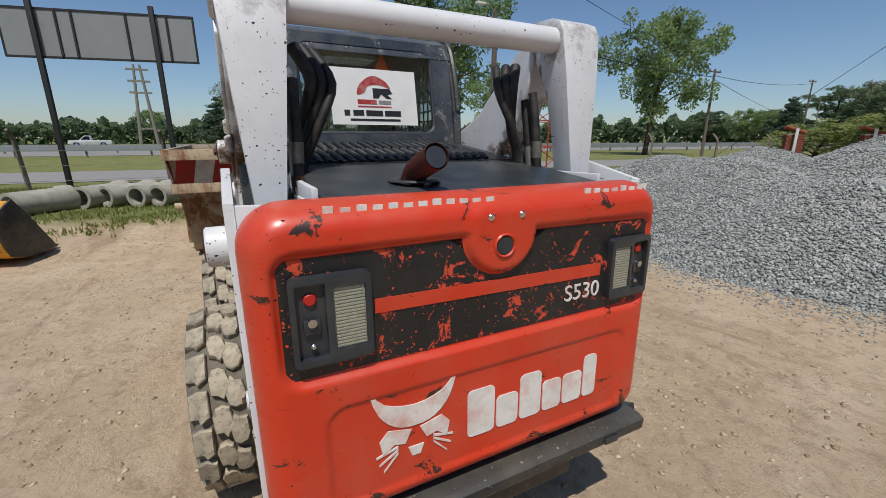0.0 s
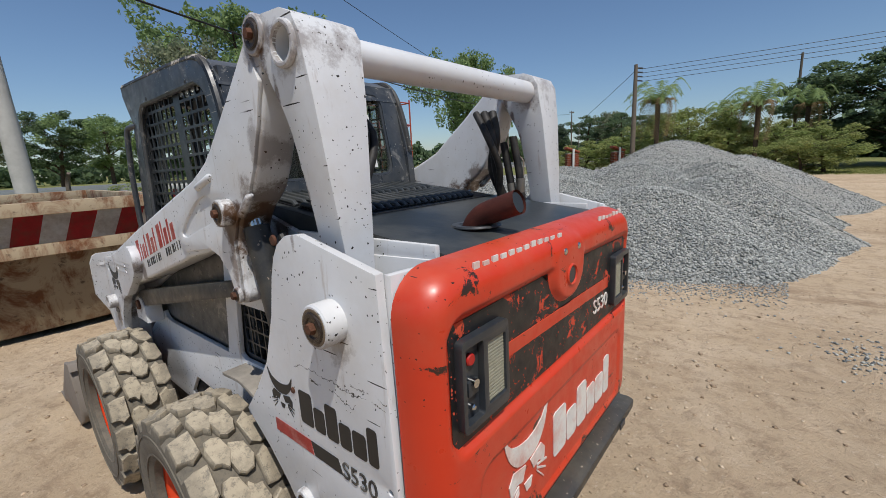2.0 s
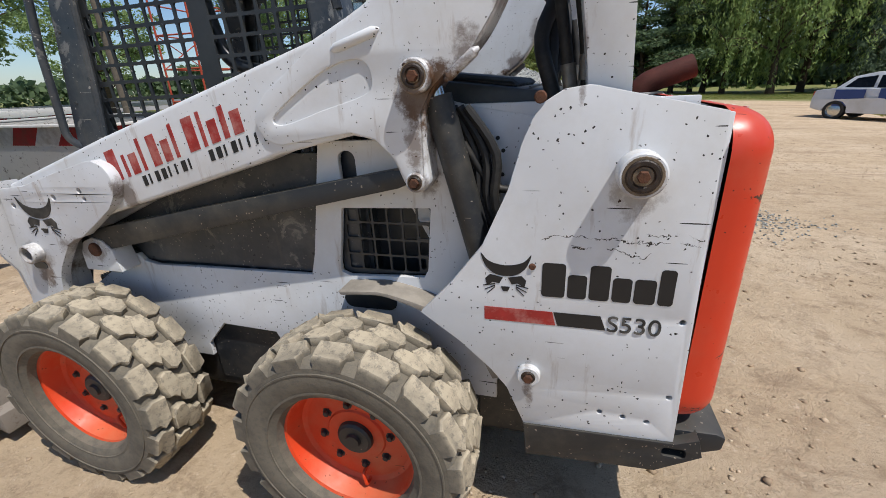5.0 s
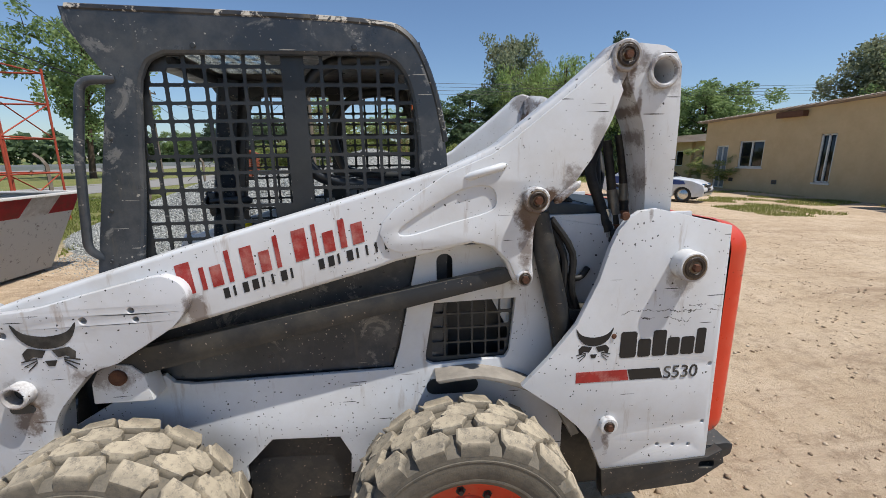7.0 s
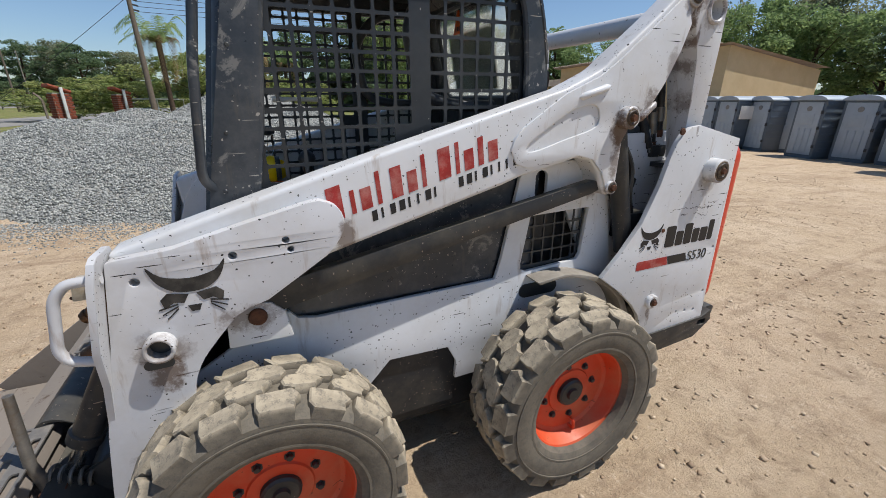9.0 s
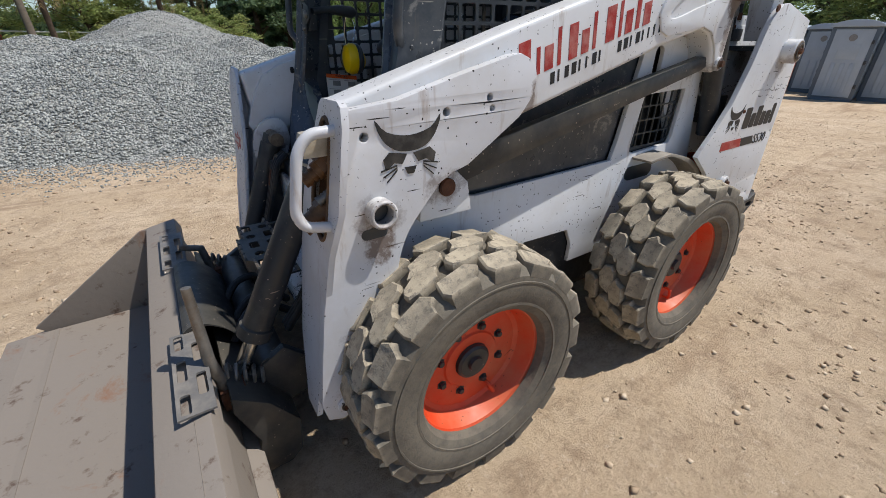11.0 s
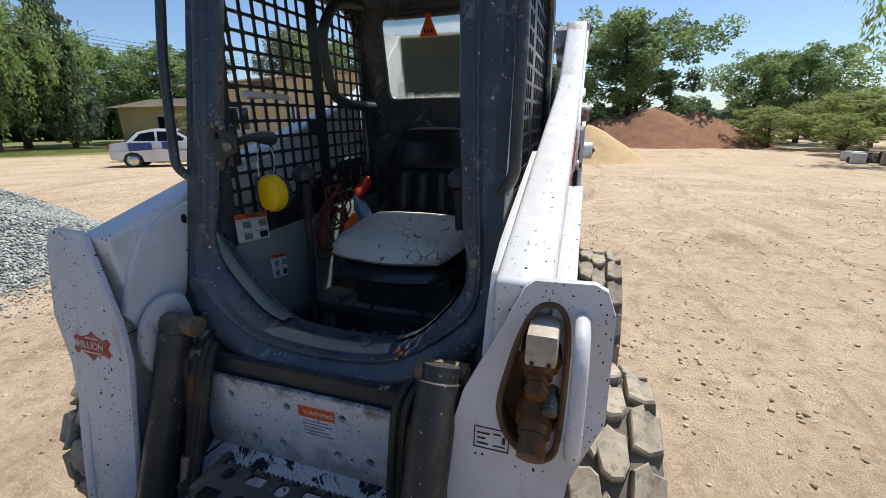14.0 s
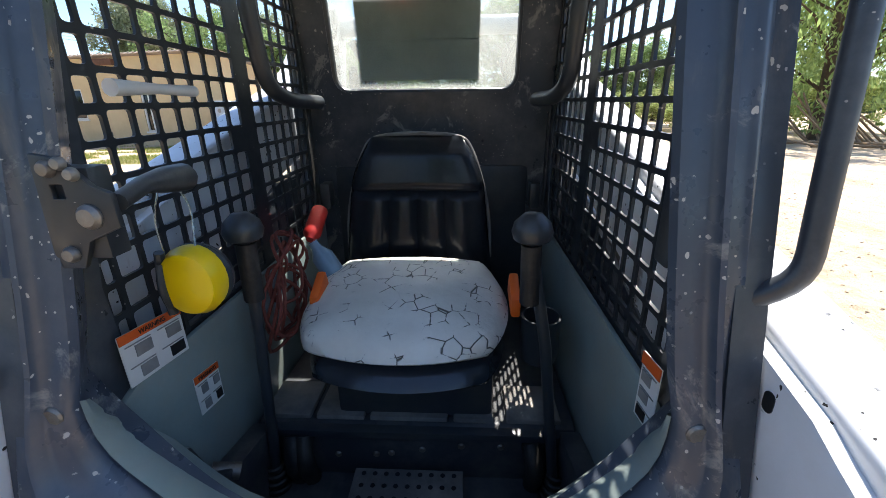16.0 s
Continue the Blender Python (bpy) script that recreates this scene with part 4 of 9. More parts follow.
band = [(-0.545, 1.205), (-0.555, 1.19), (-0.555, 0.95), (-0.540, 0.928), (0.53, 0.928), (0.545, 0.95), (0.545, 1.19), (0.535, 1.208), (0.15, 1.212)] + dip + [(-0.15, 1.212)]
part("stripe_band", prism(band, BAND_X, BAND_X + 0.006, "x"), DECAL_BLACK, gate, "scratched black decal band")
part("red_stripe", prism([(0.342, 1.056), (0.342, 1.092), (-0.368, 1.082), (-0.368, 1.042)], BAND_X - 0.003, BAND_X - 0.0005, "x"), ORANGE, gate)
part("lock_boss", ring((gate_x(0, 1.19) + 0.004, 0, 1.185), 0.026, 0.033, -0.010, "x"), ORANGE, gate)
part("lock_screen", disc((gate_x(0, 1.19) + 0.006, 0, 1.185), 0.027, -0.008, "x"), PLASTIC, gate)
for y in (0.042, -0.052):
    part("screw", disc((gate_x(y, 1.268) + 0.002, y, 1.262), 0.010, -0.006, "x", 12), CHROME, gate)
model = lettering("S530", 0.072)
part("model_number", model, INK_WHITE, gate, "white model number", on_rear(BAND_X - 0.002, -0.300, 0.998))
LENS = plain("clouded_lens", srgb("a5a28e"), 0.25, 0, 0.2, 60, 0.6)
for s, y0 in ((1, 0.353), (-1, -0.563)):
    y1 = y0 + (0.174 if s > 0 else 0.166)
    z0, z1 = (0.963, 1.172) if s > 0 else (0.956, 1.155)
    lamp = part("tail_lamp", prism(rounded(y0, y1, z0, z1, 0.014), BAND_X - 0.020, BAND_X + 0.002, "x", (rounded(y0 + 0.013, y0 + 0.084, z0 + 0.03, z1 - 0.03, 0.006) if s > 0 else rounded(y1 - 0.084, y1 - 0.013, z0 + 0.03, z1 - 0.03, 0.006), rounded(y1 - 0.074, y1 - 0.012, z0 + 0.018, z1 - 0.018, 0.006) if s > 0 else rounded(y0 + 0.012, y0 + 0.074, z0 + 0.018, z1 - 0.018, 0.006)), 0.003), PLASTIC, gate, "dusty black lamp housing, one lens missing")
    ly0, ly1 = (y0 + 0.013, y0 + 0.084) if s > 0 else (y1 - 0.084, y1 - 0.013)
    oy0, oy1 = (y1 - 0.074, y1 - 0.012) if s > 0 else (y0 + 0.012, y0 + 0.074)
    part("lens", box(BAND_X - 0.014, BAND_X - 0.004, ly0, ly1, z0 + 0.03, z1 - 0.03, 0.003), LENS, lamp, "cloudy pale lens")
    for zz in np.arange(z0 + 0.035, z1 - 0.03, 0.008):
        part("lens_rib", box(BAND_X - 0.0155, BAND_X - 0.013, ly0 + 0.003, ly1 - 0.003, zz, zz + 0.004), LENS, lamp)
    part("lamp_socket", box(BAND_X - 0.003, BAND_X - 0.001, oy0, oy1, z0 + 0.018, z1 - 0.018), PLASTIC, lamp)
    mid = (oy0 + oy1) / 2
    part("bulb", sweep([(BAND_X - 0.004, mid, z0 + 0.105), (BAND_X - 0.022, mid, z0 + 0.105)], 0.010, 10), CHROME, lamp)
    part("bulb_holder", box(BAND_X - 0.014, BAND_X - 0.003, mid - 0.018, mid + 0.018, z0 + 0.075, z0 + 0.11, 0.004), PLASTIC, lamp)
    part("red_reflector", disc((BAND_X - 0.003, mid, z0 + 0.155), 0.014, -0.008, "x"), RED_P, lamp)
    part("lamp_screw", disc((BAND_X - 0.003, mid, z0 + 0.045), 0.007, -0.012, "x"), CHROME, lamp)
# plain shapes in place of the maker's mark: six blocks and a horned head
for k, (w, hgt) in enumerate(((0.088, 0.150), (0.075, 0.105), (0.078, 0.150), (0.072, 0.105), (0.078, 0.105), (0.055, 0.150))):
    y = 0.098 - sum((0.088, 0.075, 0.078, 0.072, 0.078, 0.055)[:k]) - 0.007 * k
    z = 0.622
    part("mark_block", prism(rounded(y - w, y, z, z + hgt, 0.016), -1.0185, -1.0155, "x"), INK_WHITE, gate)
HEAD = smooth_line([(0.118, 0.20), (0.098, 0.125), (0.055, 0.075), (0.0, 0.062), (-0.055, 0.075), (-0.098, 0.125), (-0.118, 0.20), (-0.080, 0.150), (0.0, 0.128), (0.080, 0.150)], 3, True)
CHEEK = [(0.012, 0.052), (0.075, 0.068), (0.098, 0.040), (0.090, -0.005), (0.060, 0.020), (0.030, 0.012)]


def mark_pieces(place, draw, scale_y, scale_z):
    """A plain horned emblem: a crescent, two cheeks, whisker lines and a chin."""
    shapes = [HEAD, CHEEK, [(-y, z) for y, z in CHEEK[::-1]], [(0.022, -0.005), (0.012, -0.035), (-0.012, -0.035), (-0.022, -0.005)]]
    for s in (1, -1):
        for k in range(3):
            a = -0.25 - 0.3 * k
            y0, z0 = 0.050, 0.005 - 0.010 * k
            y1, z1 = y0 + 0.06 * math.cos(a), z0 + 0.06 * math.sin(a)
            shapes.append([(s * y0, z0), (s * y1, z1), (s * y1, z1 + 0.006), (s * y0, z0 + 0.007)])
    for sh in shapes:
        draw([(place[0] + scale_y * y, place[1] + scale_z * z) for y, z in sh])


mark_pieces((0.252, 0.665), lambda pts: part("mark_piece", prism(pts, -1.0185, -1.0155, "x"), INK_WHITE, gate), 1.0, 0.95)
# hand-painted number along the tailgate's top, as bars
rng = random.Random(2)
for y0, n in ((0.43, 12), (-0.30, 9)):
    for k in range(n):
        y, z = y0 - 0.036 * k, 1.302
        part("painted_bar", box(gate_x(y, z) - 0.0015, gate_x(y, z) + 0.003, y - 0.011, y + 0.011, z - 0.008 - rng.uniform(0, 0.008), z + 0.008 + rng.uniform(0, 0.006)), INK_WHITE, gate)
for y in (0.09, 0.075, 0.055):
    part("rivet", disc((gate_x(y, 0.815) + 0.001, y, 0.850), 0.003, -0.003, "x", 8), PLASTIC, gate)

# --- rear bumper ---
SLOTS = [rounded(-0.96, -0.90, 0.405, 0.435, 0.01)]
both("bumper_side", lambda: prism([(-0.520, 0.437), (-0.93, 0.452), (-0.985, 0.478), (-1.0, 0.42), (-0.89, 0.345), (-0.53, 0.322)], 0.59, 0.632, "y", SLOTS, 0.005), STEEL_DARK)
part("rear_bumper", soften(prism([(-0.91, 0.40), (-1.0, 0.40), (-1.055, 0.425), (-1.06, 0.468), (-1.035, 0.478), (-0.91, 0.475)], -0.642, 0.60), 0.008), STEEL_DARK, loader, "worn black steel rear bumper")
both("bumper_slot", lambda: box(-1.065, -1.058, 0.40, 0.46, 0.43, 0.455, 0.004), PLASTIC)

HEAD_INK = plain("scratched_black_ink", srgb("222120"), 0.55, 0, 0.3, 30, 0.05, srgb("57534d"))
WORN_INK = plain("worn_black_ink", srgb("2c2b2a"), 0.6, 0, 0.3, 30, 0.05, srgb("8a867e"))
# --- flank marks: plain shapes for the maker's mark, a model number and a red flash ---
for s in SIDES:
    f = (lambda b: b) if s > 0 else mirrored
    for k, (w, hgt) in enumerate(((0.058, 0.095), (0.046, 0.066), (0.048, 0.095), (0.044, 0.066), (0.048, 0.066), (0.034, 0.095))):
        x = -0.555 - sum((0.058, 0.046, 0.048, 0.044, 0.048, 0.034)[:k]) - 0.006 * k
        part("mark_block", f(prism(rounded(x - w, x, 0.873, 0.873 + hgt, 0.009), 0.6245, 0.6262, "y")), INK_GAP_BLACK, loader)
    mark_pieces((-0.462, 0.895), lambda pts: part("mark_piece", f(prism(pts, 0.6245, 0.6262)), INK_GAP_BLACK, loader), 0.55, 0.46)
    part("red_flash", f(prism([(-0.405, 0.788), (-0.405, 0.828), (-0.585, 0.828), (-0.595, 0.788)], 0.6245, 0.6262)), INK_RED, loader)
    part("black_flash", f(prism([(-0.60, 0.788), (-0.588, 0.828), (-0.705, 0.828), (-0.72, 0.788)], 0.6245, 0.6262)), INK_GAP_BLACK, loader)
    num = part("model_number", lettering("S530", 0.066), WORN_INK, loader, "grey outlined model number", on_side(-0.785, 0.626, 0.806) if s > 0 else Matrix.Diagonal((1, -1, 1, 1)) @ on_side(-0.785, 0.626, 0.806) @ Matrix.Diagonal((-1, 1, 1, 1)))
    # company lettering on the arm as plain strokes and rings
    slope = math.atan2(1.446 - 1.289, 0.852 - 0.283)
    def on_arm(d, h):
        return 0.838 - d * math.cos(slope) + h * 0.10, 1.148 + d * math.sin(slope) + h
    def stroke(d0, d1, h0, h1, name, mat, y=0.5898):
        pts = [on_arm(d0, h0), on_arm(d1, h0), on_arm(d1, h1), on_arm(d0, h1)]
        part(name, f(prism(pts, y, y + 0.0014)), mat, loader)
    for d, w, tall in ((0.0, 0.044, 0.098), (0.060, 0.014, 0.070), (0.088, 0.034, 0.064), (0.134, 0.014, 0.098), (0.176, 0.036, 0.092), (0.224, 0.032, 0.064), (0.268, 0.014, 0.098), (0.320, 0.042, 0.096), (0.374, 0.014, 0.098), (0.402, 0.034, 0.064), (0.448, 0.020, 0.088), (0.482, 0.036, 0.064)):
        d *= 1.12
        stroke(d, d + w, 0.0, tall, "red_letter_bar", INK_RED)
    rng = random.Random(7)
    for k in range(18):
        if k in (8, 9):
            continue
        d = 0.125 + 0.030 * k
        w = rng.choice((0.007, 0.017, 0.019))
        stroke(d, d + w, -0.044, -0.012, "number_bar", INK_GAP_BLACK)
    mark_pieces((1.210, 0.985), lambda pts: part("mark_piece", f(prism(pts, 0.6265, 0.629)), HEAD_INK, loader), 0.74, 0.57)

# ---- the loader's cab ----
OUTER = [(1.02, 1.80), (1.085, 1.50), (1.15, 1.20), (1.20, 0.98), (1.26, 0.80), (0.03, 0.80), (0.005, 1.45), (0.012, 1.56)] + smooth_line([(0.02, 1.62), (0.045, 1.72), (0.09, 1.855), (0.135, 1.915), (0.21, 1.945)]) + [(0.505, 1.966), (1.115, 1.985), (1.108, 1.935)]
HOLE = [(1.02, 1.06), (1.025, 1.20), (0.985, 1.42), (0.945, 1.74)] + smooth_line([(0.935, 1.79), (0.905, 1.845), (0.85, 1.872)]) + smooth_line([(0.22, 1.872), (0.155, 1.84), (0.115, 1.76), (0.096, 1.62)]) + [(0.09, 1.45), (0.10, 1.10), (0.16, 1.02), (0.98, 1.02)]
both("cab_side", lambda: soften(prism(OUTER, 0.425, 0.462, "y", (HOLE,)), 0.016, 4, 50), BLACK, "scratched black cab side frame")
both("window_lip", lambda: sweep([(x, 0.450, z) for x, z in HOLE], 0.011, 8, closed=True), BLACK)
INSIDE = within(HOLE)


def punched(outline, y, cell_x, cell_z, bar, x0, z0, skip_cell=lambda i, j, x, z: False, t=0.006, axis="y"):
    """A steel sheet with rows of rounded square holes."""
    ok = within(outline)
    xs, zs = [p[0] for p in outline], [p[1] for p in outline]
    holes = []
    x0, z0 = x0 - cell_x, z0 - cell_z
    for i in range(int((max(xs) - x0) / cell_x) + 1):
        for j in range(int((max(zs) - z0) / cell_z) + 1):
            a, b, c, d = x0 + i * cell_x + bar / 2, x0 + (i + 1) * cell_x - bar / 2, z0 + j * cell_z + bar / 2, z0 + (j + 1) * cell_z - bar / 2
            if skip_cell(i, j, (a + b) / 2, (c + d) / 2):
                continue
            m = 0.004
            for step in range(90):
                bad = [(u, v) for u in (0, 1) for v in (0, 1) if not ok((a - m, b + m)[u], (c - m, d + m)[v])]
                if not bad or b - a < 0.014 or d - c < 0.014:
                    break
                left, right = sum(u == 0 for u, v in bad), sum(u == 1 for u, v in bad)
                low, high = sum(v == 0 for u, v in bad), sum(v == 1 for u, v in bad)
                if abs(left - right) > abs(low - high) or (abs(left - right) == abs(low - high) and step % 2):
                    a, b = (a + 0.002, b) if left > right else (a, b - 0.002)
                else:
                    c, d = (c + 0.002, d) if low > high else (c, d - 0.002)
            if not bad and b - a > 0.014 and d - c > 0.014:
                holes.append(rounded(a, b, c, d, 0.006, 2))
    return prism(outline, y - t / 2, y + t / 2, axis, holes)


def side_screen():
    return punched(HOLE, 0.432, 0.0585, 0.0535, 0.0100, 0.110, 1.030, lambda i, j, x, z: abs(x - 0.5) < 0.012 or abs(z - 1.46) < 0.022 or (0.50 < x < 0.60 and 1.33 < z < 1.40))


both("side_screen", side_screen, SCREEN, "black punched steel side screen")
both("engine_screen", lambda: punched(WINDOW, 0.470, 0.050, 0.055, 0.006, -0.222, 0.838), PLASTIC)
# roof
roof = [(1.115, 1.985), (1.108, 1.945), (0.20, 1.928), (0.155, 1.912), (0.118, 1.885), (0.075, 1.84), (0.088, 1.872), (0.13, 1.92), (0.21, 1.955), (0.505, 1.975)]
for y0, y1 in ((-0.450, -0.27), (0.27, 0.450)):
    part("roof_side", soften(prism(roof, y0, y1), 0.012, 3), BLACK, loader, "black steel cab roof with pale scuffs")
part("roof_rear", prism([(0.68, 1.931)] + roof[2:] + [(0.68, 1.978)], -0.27, 0.27), BLACK, loader)
part("roof_front", prism([(1.115, 1.985), (1.108, 1.945), (0.98, 1.941), (0.98, 1.983)], -0.27, 0.27), BLACK, loader)
# barred roof window over the operator's knees
for k in range(6):
    part("roof_bar", box(0.68, 0.98, -0.235 + 0.094 * k - 0.006, -0.235 + 0.094 * k + 0.006, 1.955, 1.962), BLACK, loader)
for k in range(4):
    part("roof_bar", box(0.725 + 0.07 * k - 0.006, 0.725 + 0.07 * k + 0.006, -0.27, 0.27, 1.963, 1.970), BLACK, loader)
both("visor_cheek", lambda: prism([(1.115, 1.982), (1.10, 1.925), (1.02, 1.80), (0.98, 1.80), (0.98, 1.975)], 0.420, 0.460, "y", (), 0.008), BLACK)
both("roof_edge", lambda: sweep(smooth_line([(0.02, 0.448, 1.60), (0.048, 0.448, 1.74), (0.09, 0.448, 1.86), (0.14, 0.448, 1.925), (0.22, 0.448, 1.950), (0.505, 0.448, 1.966), (1.10, 0.448, 1.982)]), 0.016, 8), ROOF_EDGE)


# rear wall, leaning forward above the hood
def rear_x(z):
    return 0.012 if z < 1.45 else 0.012 + 0.17 * (z - 1.45)


def rear_wall():
    win = rounded(-0.330, 0.306, 1.488, 1.870, 0.055, 6)
    bm = prism([(-0.424, 0.50), (0.424, 0.50), (0.424, 1.20), (0.424, 1.91), (-0.424, 1.91), (-0.424, 1.20)], 0, 1, "x", (win,))
    bmesh.ops.bisect_plane(bm, geom=bm.verts[:] + bm.edges[:] + bm.faces[:], plane_co=(0, 0, 1.45), plane_no=(0, 0, 1))
    bmesh.ops.bisect_plane(bm, geom=bm.verts[:] + bm.edges[:] + bm.faces[:], plane_co=(0, 0, 1.65), plane_no=(0, 0, 1))
    for v in bm.verts:
        v.co.x = rear_x(v.co.z) + 0.035 * v.co.x
    return bm


part("cab_rear", rear_wall(), BLACK, loader, "black cab rear wall")
part("window_seal", sweep([(rear_x(z) + 0.0175, y, z) for y, z in rounded(-0.330, 0.306, 1.488, 1.870, 0.055, 6)], 0.013, 8, closed=True), PLASTIC, loader)


def glass_material(name, tint, dusty):
    n = Nodes(name, 0.05)
    n.b.inputs["Base Color"].default_value = tint
    n.b.inputs["Transmission Weight"].default_value = 1.0
    n.b.inputs["IOR"].default_value = 1.1
    film = n.t.nodes.new("ShaderNodeBsdfTranslucent")
    film.inputs["Color"].default_value = srgb("c9c8c0")
    film2 = n.t.nodes.new("ShaderNodeMixShader")
    n.put(n.ramp(n.noise(6, 6, 0.7), (0.3, dusty * 0.4), (0.8, dusty)), film2.inputs[0])
    n.put(n.b.outputs[0], film2.inputs[1])
    n.put(film.outputs[0], film2.inputs[2])
    n.put(film2.outputs[0], n.t.nodes["Material Output"].inputs["Surface"])
    return n.m


GLASS = glass_material("dusty_glass", srgb("c8d2cc"), 0.36)
CAR_GLASS = plain("dark_car_glass", srgb("1a1e22"), 0.08, 0, 0.2, 4, 0.0)
bm = bmesh.new()
for z0, z1 in ((1.477, 1.65), (1.65, 1.874)):
    pts = [(rear_x(z0), z0), (rear_x(z1), z1), (rear_x(z1) + 0.005, z1), (rear_x(z0) + 0.005, z0)]
    prism([(x + 0.012, z) for x, z in pts], -0.344, 0.320, "y", (), 0, bm)
part("roof_window", box(0.68, 0.98, -0.27, 0.27, 1.942, 1.948), GLASS, loader, "greenish roof window behind bars")
pane = part("rear_window", bm, GLASS, loader, "dusty rear window with a company sign stuck on it")
pane.visible_shadow = False
# company sign on the pane's outer side, with plain shapes
SIGN = Matrix.Translation((0.053, -0.031, 1.651)) @ Matrix.Rotation(radians(9.65), 4, "Y") @ Matrix(((0, 0, -1, 0), (-1, 0, 0, 0), (0, 1, 0, 0), (0, 0, 0, 1)))
sign = part("window_sign", box(-0.205, 0.205, -0.125, 0.125, -0.001, 0.002), WHITE_P, pane, "white company sign with red and black print", SIGN)
part("sign_mark_red", prism(smooth_line([(-0.085, 0.01), (-0.07, 0.055), (-0.01, 0.095), (0.05, 0.075), (0.075, 0.04), (0.03, 0.055), (-0.03, 0.05), (-0.05, 0.02)], 3, True), 0.002, 0.0035, "z"), INK_RED, sign)
part("sign_mark_black", prism([(-0.01, -0.005), (-0.01, 0.04), (0.07, 0.04), (0.085, 0.02), (0.06, 0.012), (0.08, -0.005), (0.055, -0.005), (0.03, 0.015), (0.015, -0.005)], 0.002, 0.0035, "z"), INK_GAP_BLACK, sign)
for x0, x1, y0, y1, mat in ((-0.085, 0.005, -0.032, -0.012, INK_RED), (0.015, 0.075, -0.030, -0.014, INK_GREY), (-0.085, 0.075, -0.046, -0.040, INK_RED), (-0.15, -0.125, -0.085, -0.060, INK_GAP_BLACK), (-0.110, -0.060, -0.085, -0.060, INK_GAP_BLACK), (-0.050, 0.030, -0.085, -0.060, INK_GAP_BLACK), (0.040, 0.120, -0.085, -0.060, INK_GAP_BLACK), (-0.125, 0.115, -0.108, -0.098, INK_GAP_BLACK)):
    part("sign_bar", box(x0, x1, y0, y1, 0.002, 0.0035), mat, sign)

# front frame: posts that lean forward and a sill that closes in below
def front_x(z):
    return 1.02 + (1.90 - z) * 0.17 if z > 1.10 else 1.156 + (1.10 - z) * 0.42


def along(pts, n):
    """n + 1 points evenly spaced on a smoothed line."""
    line = smooth_line(pts, 6)
    run = [0.0]
    for p, q in zip(line, line[1:]):
        run.append(run[-1] + math.dist(p, q))
    res = []
    for k in range(n + 1):
        d, i = run[-1] * k / n, 0
        while i < len(run) - 2 and run[i + 1] < d:
            i += 1
        t = (d - run[i]) / (run[i + 1] - run[i])
        res.append(tuple(a + (b - a) * t for a, b in zip(line[i], line[i + 1])))
    return res


# the opening's edge and the frame's outer edge, from the top of a post to the middle of the sill
MOUTH = along([(0.322, 1.93), (0.337, 1.60), (0.350, 1.36), (0.364, 1.17), (0.378, 1.09), (0.368, 1.01), (0.320, 0.940), (0.255, 0.872), (0.190, 0.838), (0.10, 0.822), (0.0, 0.818)], 44)
EDGE = along([(0.430, 1.93), (0.440, 1.60), (0.455, 1.25), (0.467, 1.08), (0.452, 0.955), (0.405, 0.875), (0.325, 0.815), (0.220, 0.775), (0.11, 0.757), (0.0, 0.752)], 44)


def mouth_x(z):
    return min(front_x(z), 1.156)


def frame_point(m, e, k, lift):
    """A place on the frame's face: k from the opening's edge to the outer edge, raised by lift; the sill is a ledge that turns down."""
    low = smoothstep(1.10, 0.86, m[1])
    x0, x1 = mouth_x(m[1]), front_x(e[1])
    tilt = radians(70 * low * (1 - k))
    z = m[1] + (e[1] - m[1]) * (k * (1 - low) + k ** 2.6 * low)
    return (x0 + (x1 - x0) * (k * (1 - low) + k ** 0.8 * low) + lift * math.cos(tilt), m[0] + (e[0] - m[0]) * k, z + lift * math.sin(tilt))


FACES = [(m, e, 1) for m, e in zip(MOUTH, EDGE)] + [(m, e, -1) for m, e in zip(MOUTH[-2::-1], EDGE[-2::-1])]


def front_frame():
    bm = bmesh.new()
    ribs = ((0.0, -0.060), (0.0, -0.004), (0.05, 0.006), (0.20, 0.008), (0.34, 0.006), (0.40, 0.010), (0.44, 0.022), (0.50, 0.024), (0.55, 0.010), (0.64, 0.008), (0.80, 0.008), (0.95, -0.004), (1.0, -0.016), (1.0, -0.075))
    rows = []
    for m, e, s in FACES:
        row = [frame_point(m, e, k, dx) for k, dx in ribs]
        row[0] = (mouth_x(m[1]) - 0.075, row[0][1] + 0.055 * smoothstep(0.98, 1.12, m[1]), m[1] - 0.02 * smoothstep(1.10, 0.86, m[1]))
        rows.append([bm.verts.new((x, s * y, z)) for x, y, z in row])
    for A, B in zip(rows, rows[1:]):
        for k in range(len(ribs) - 1):
            bm.faces.new((A[k], A[k + 1], B[k + 1], B[k]))
    return bm


part("front_frame", front_frame(), SKYLIT_BLACK, loader, "black cab front frame, dusty and scratched, with blue skylight in its colour", smooth=50)


def sill_ledge():
    """The trodden, dusty tread on top of the sill."""
    bm = bmesh.new()
    rows = [[bm.verts.new((x, s * y, z)) for x, y, z in [frame_point(m, e, k, lift) for k, lift in ((0.06, 0.004), (0.08, 0.011), (0.20, 0.012), (0.33, 0.011), (0.35, 0.004))]] for m, e, s in FACES if m[0] < 0.20 and m[1] < 0.9]
    for A, B in zip(rows, rows[1:]):
        for k in range(4):
            bm.faces.new((A[k], A[k + 1], B[k + 1], B[k]))
    return bm


part("sill_tread", sill_ledge(), SILL_DUST, loader, "dusty trodden tread on the cab sill", smooth=50)


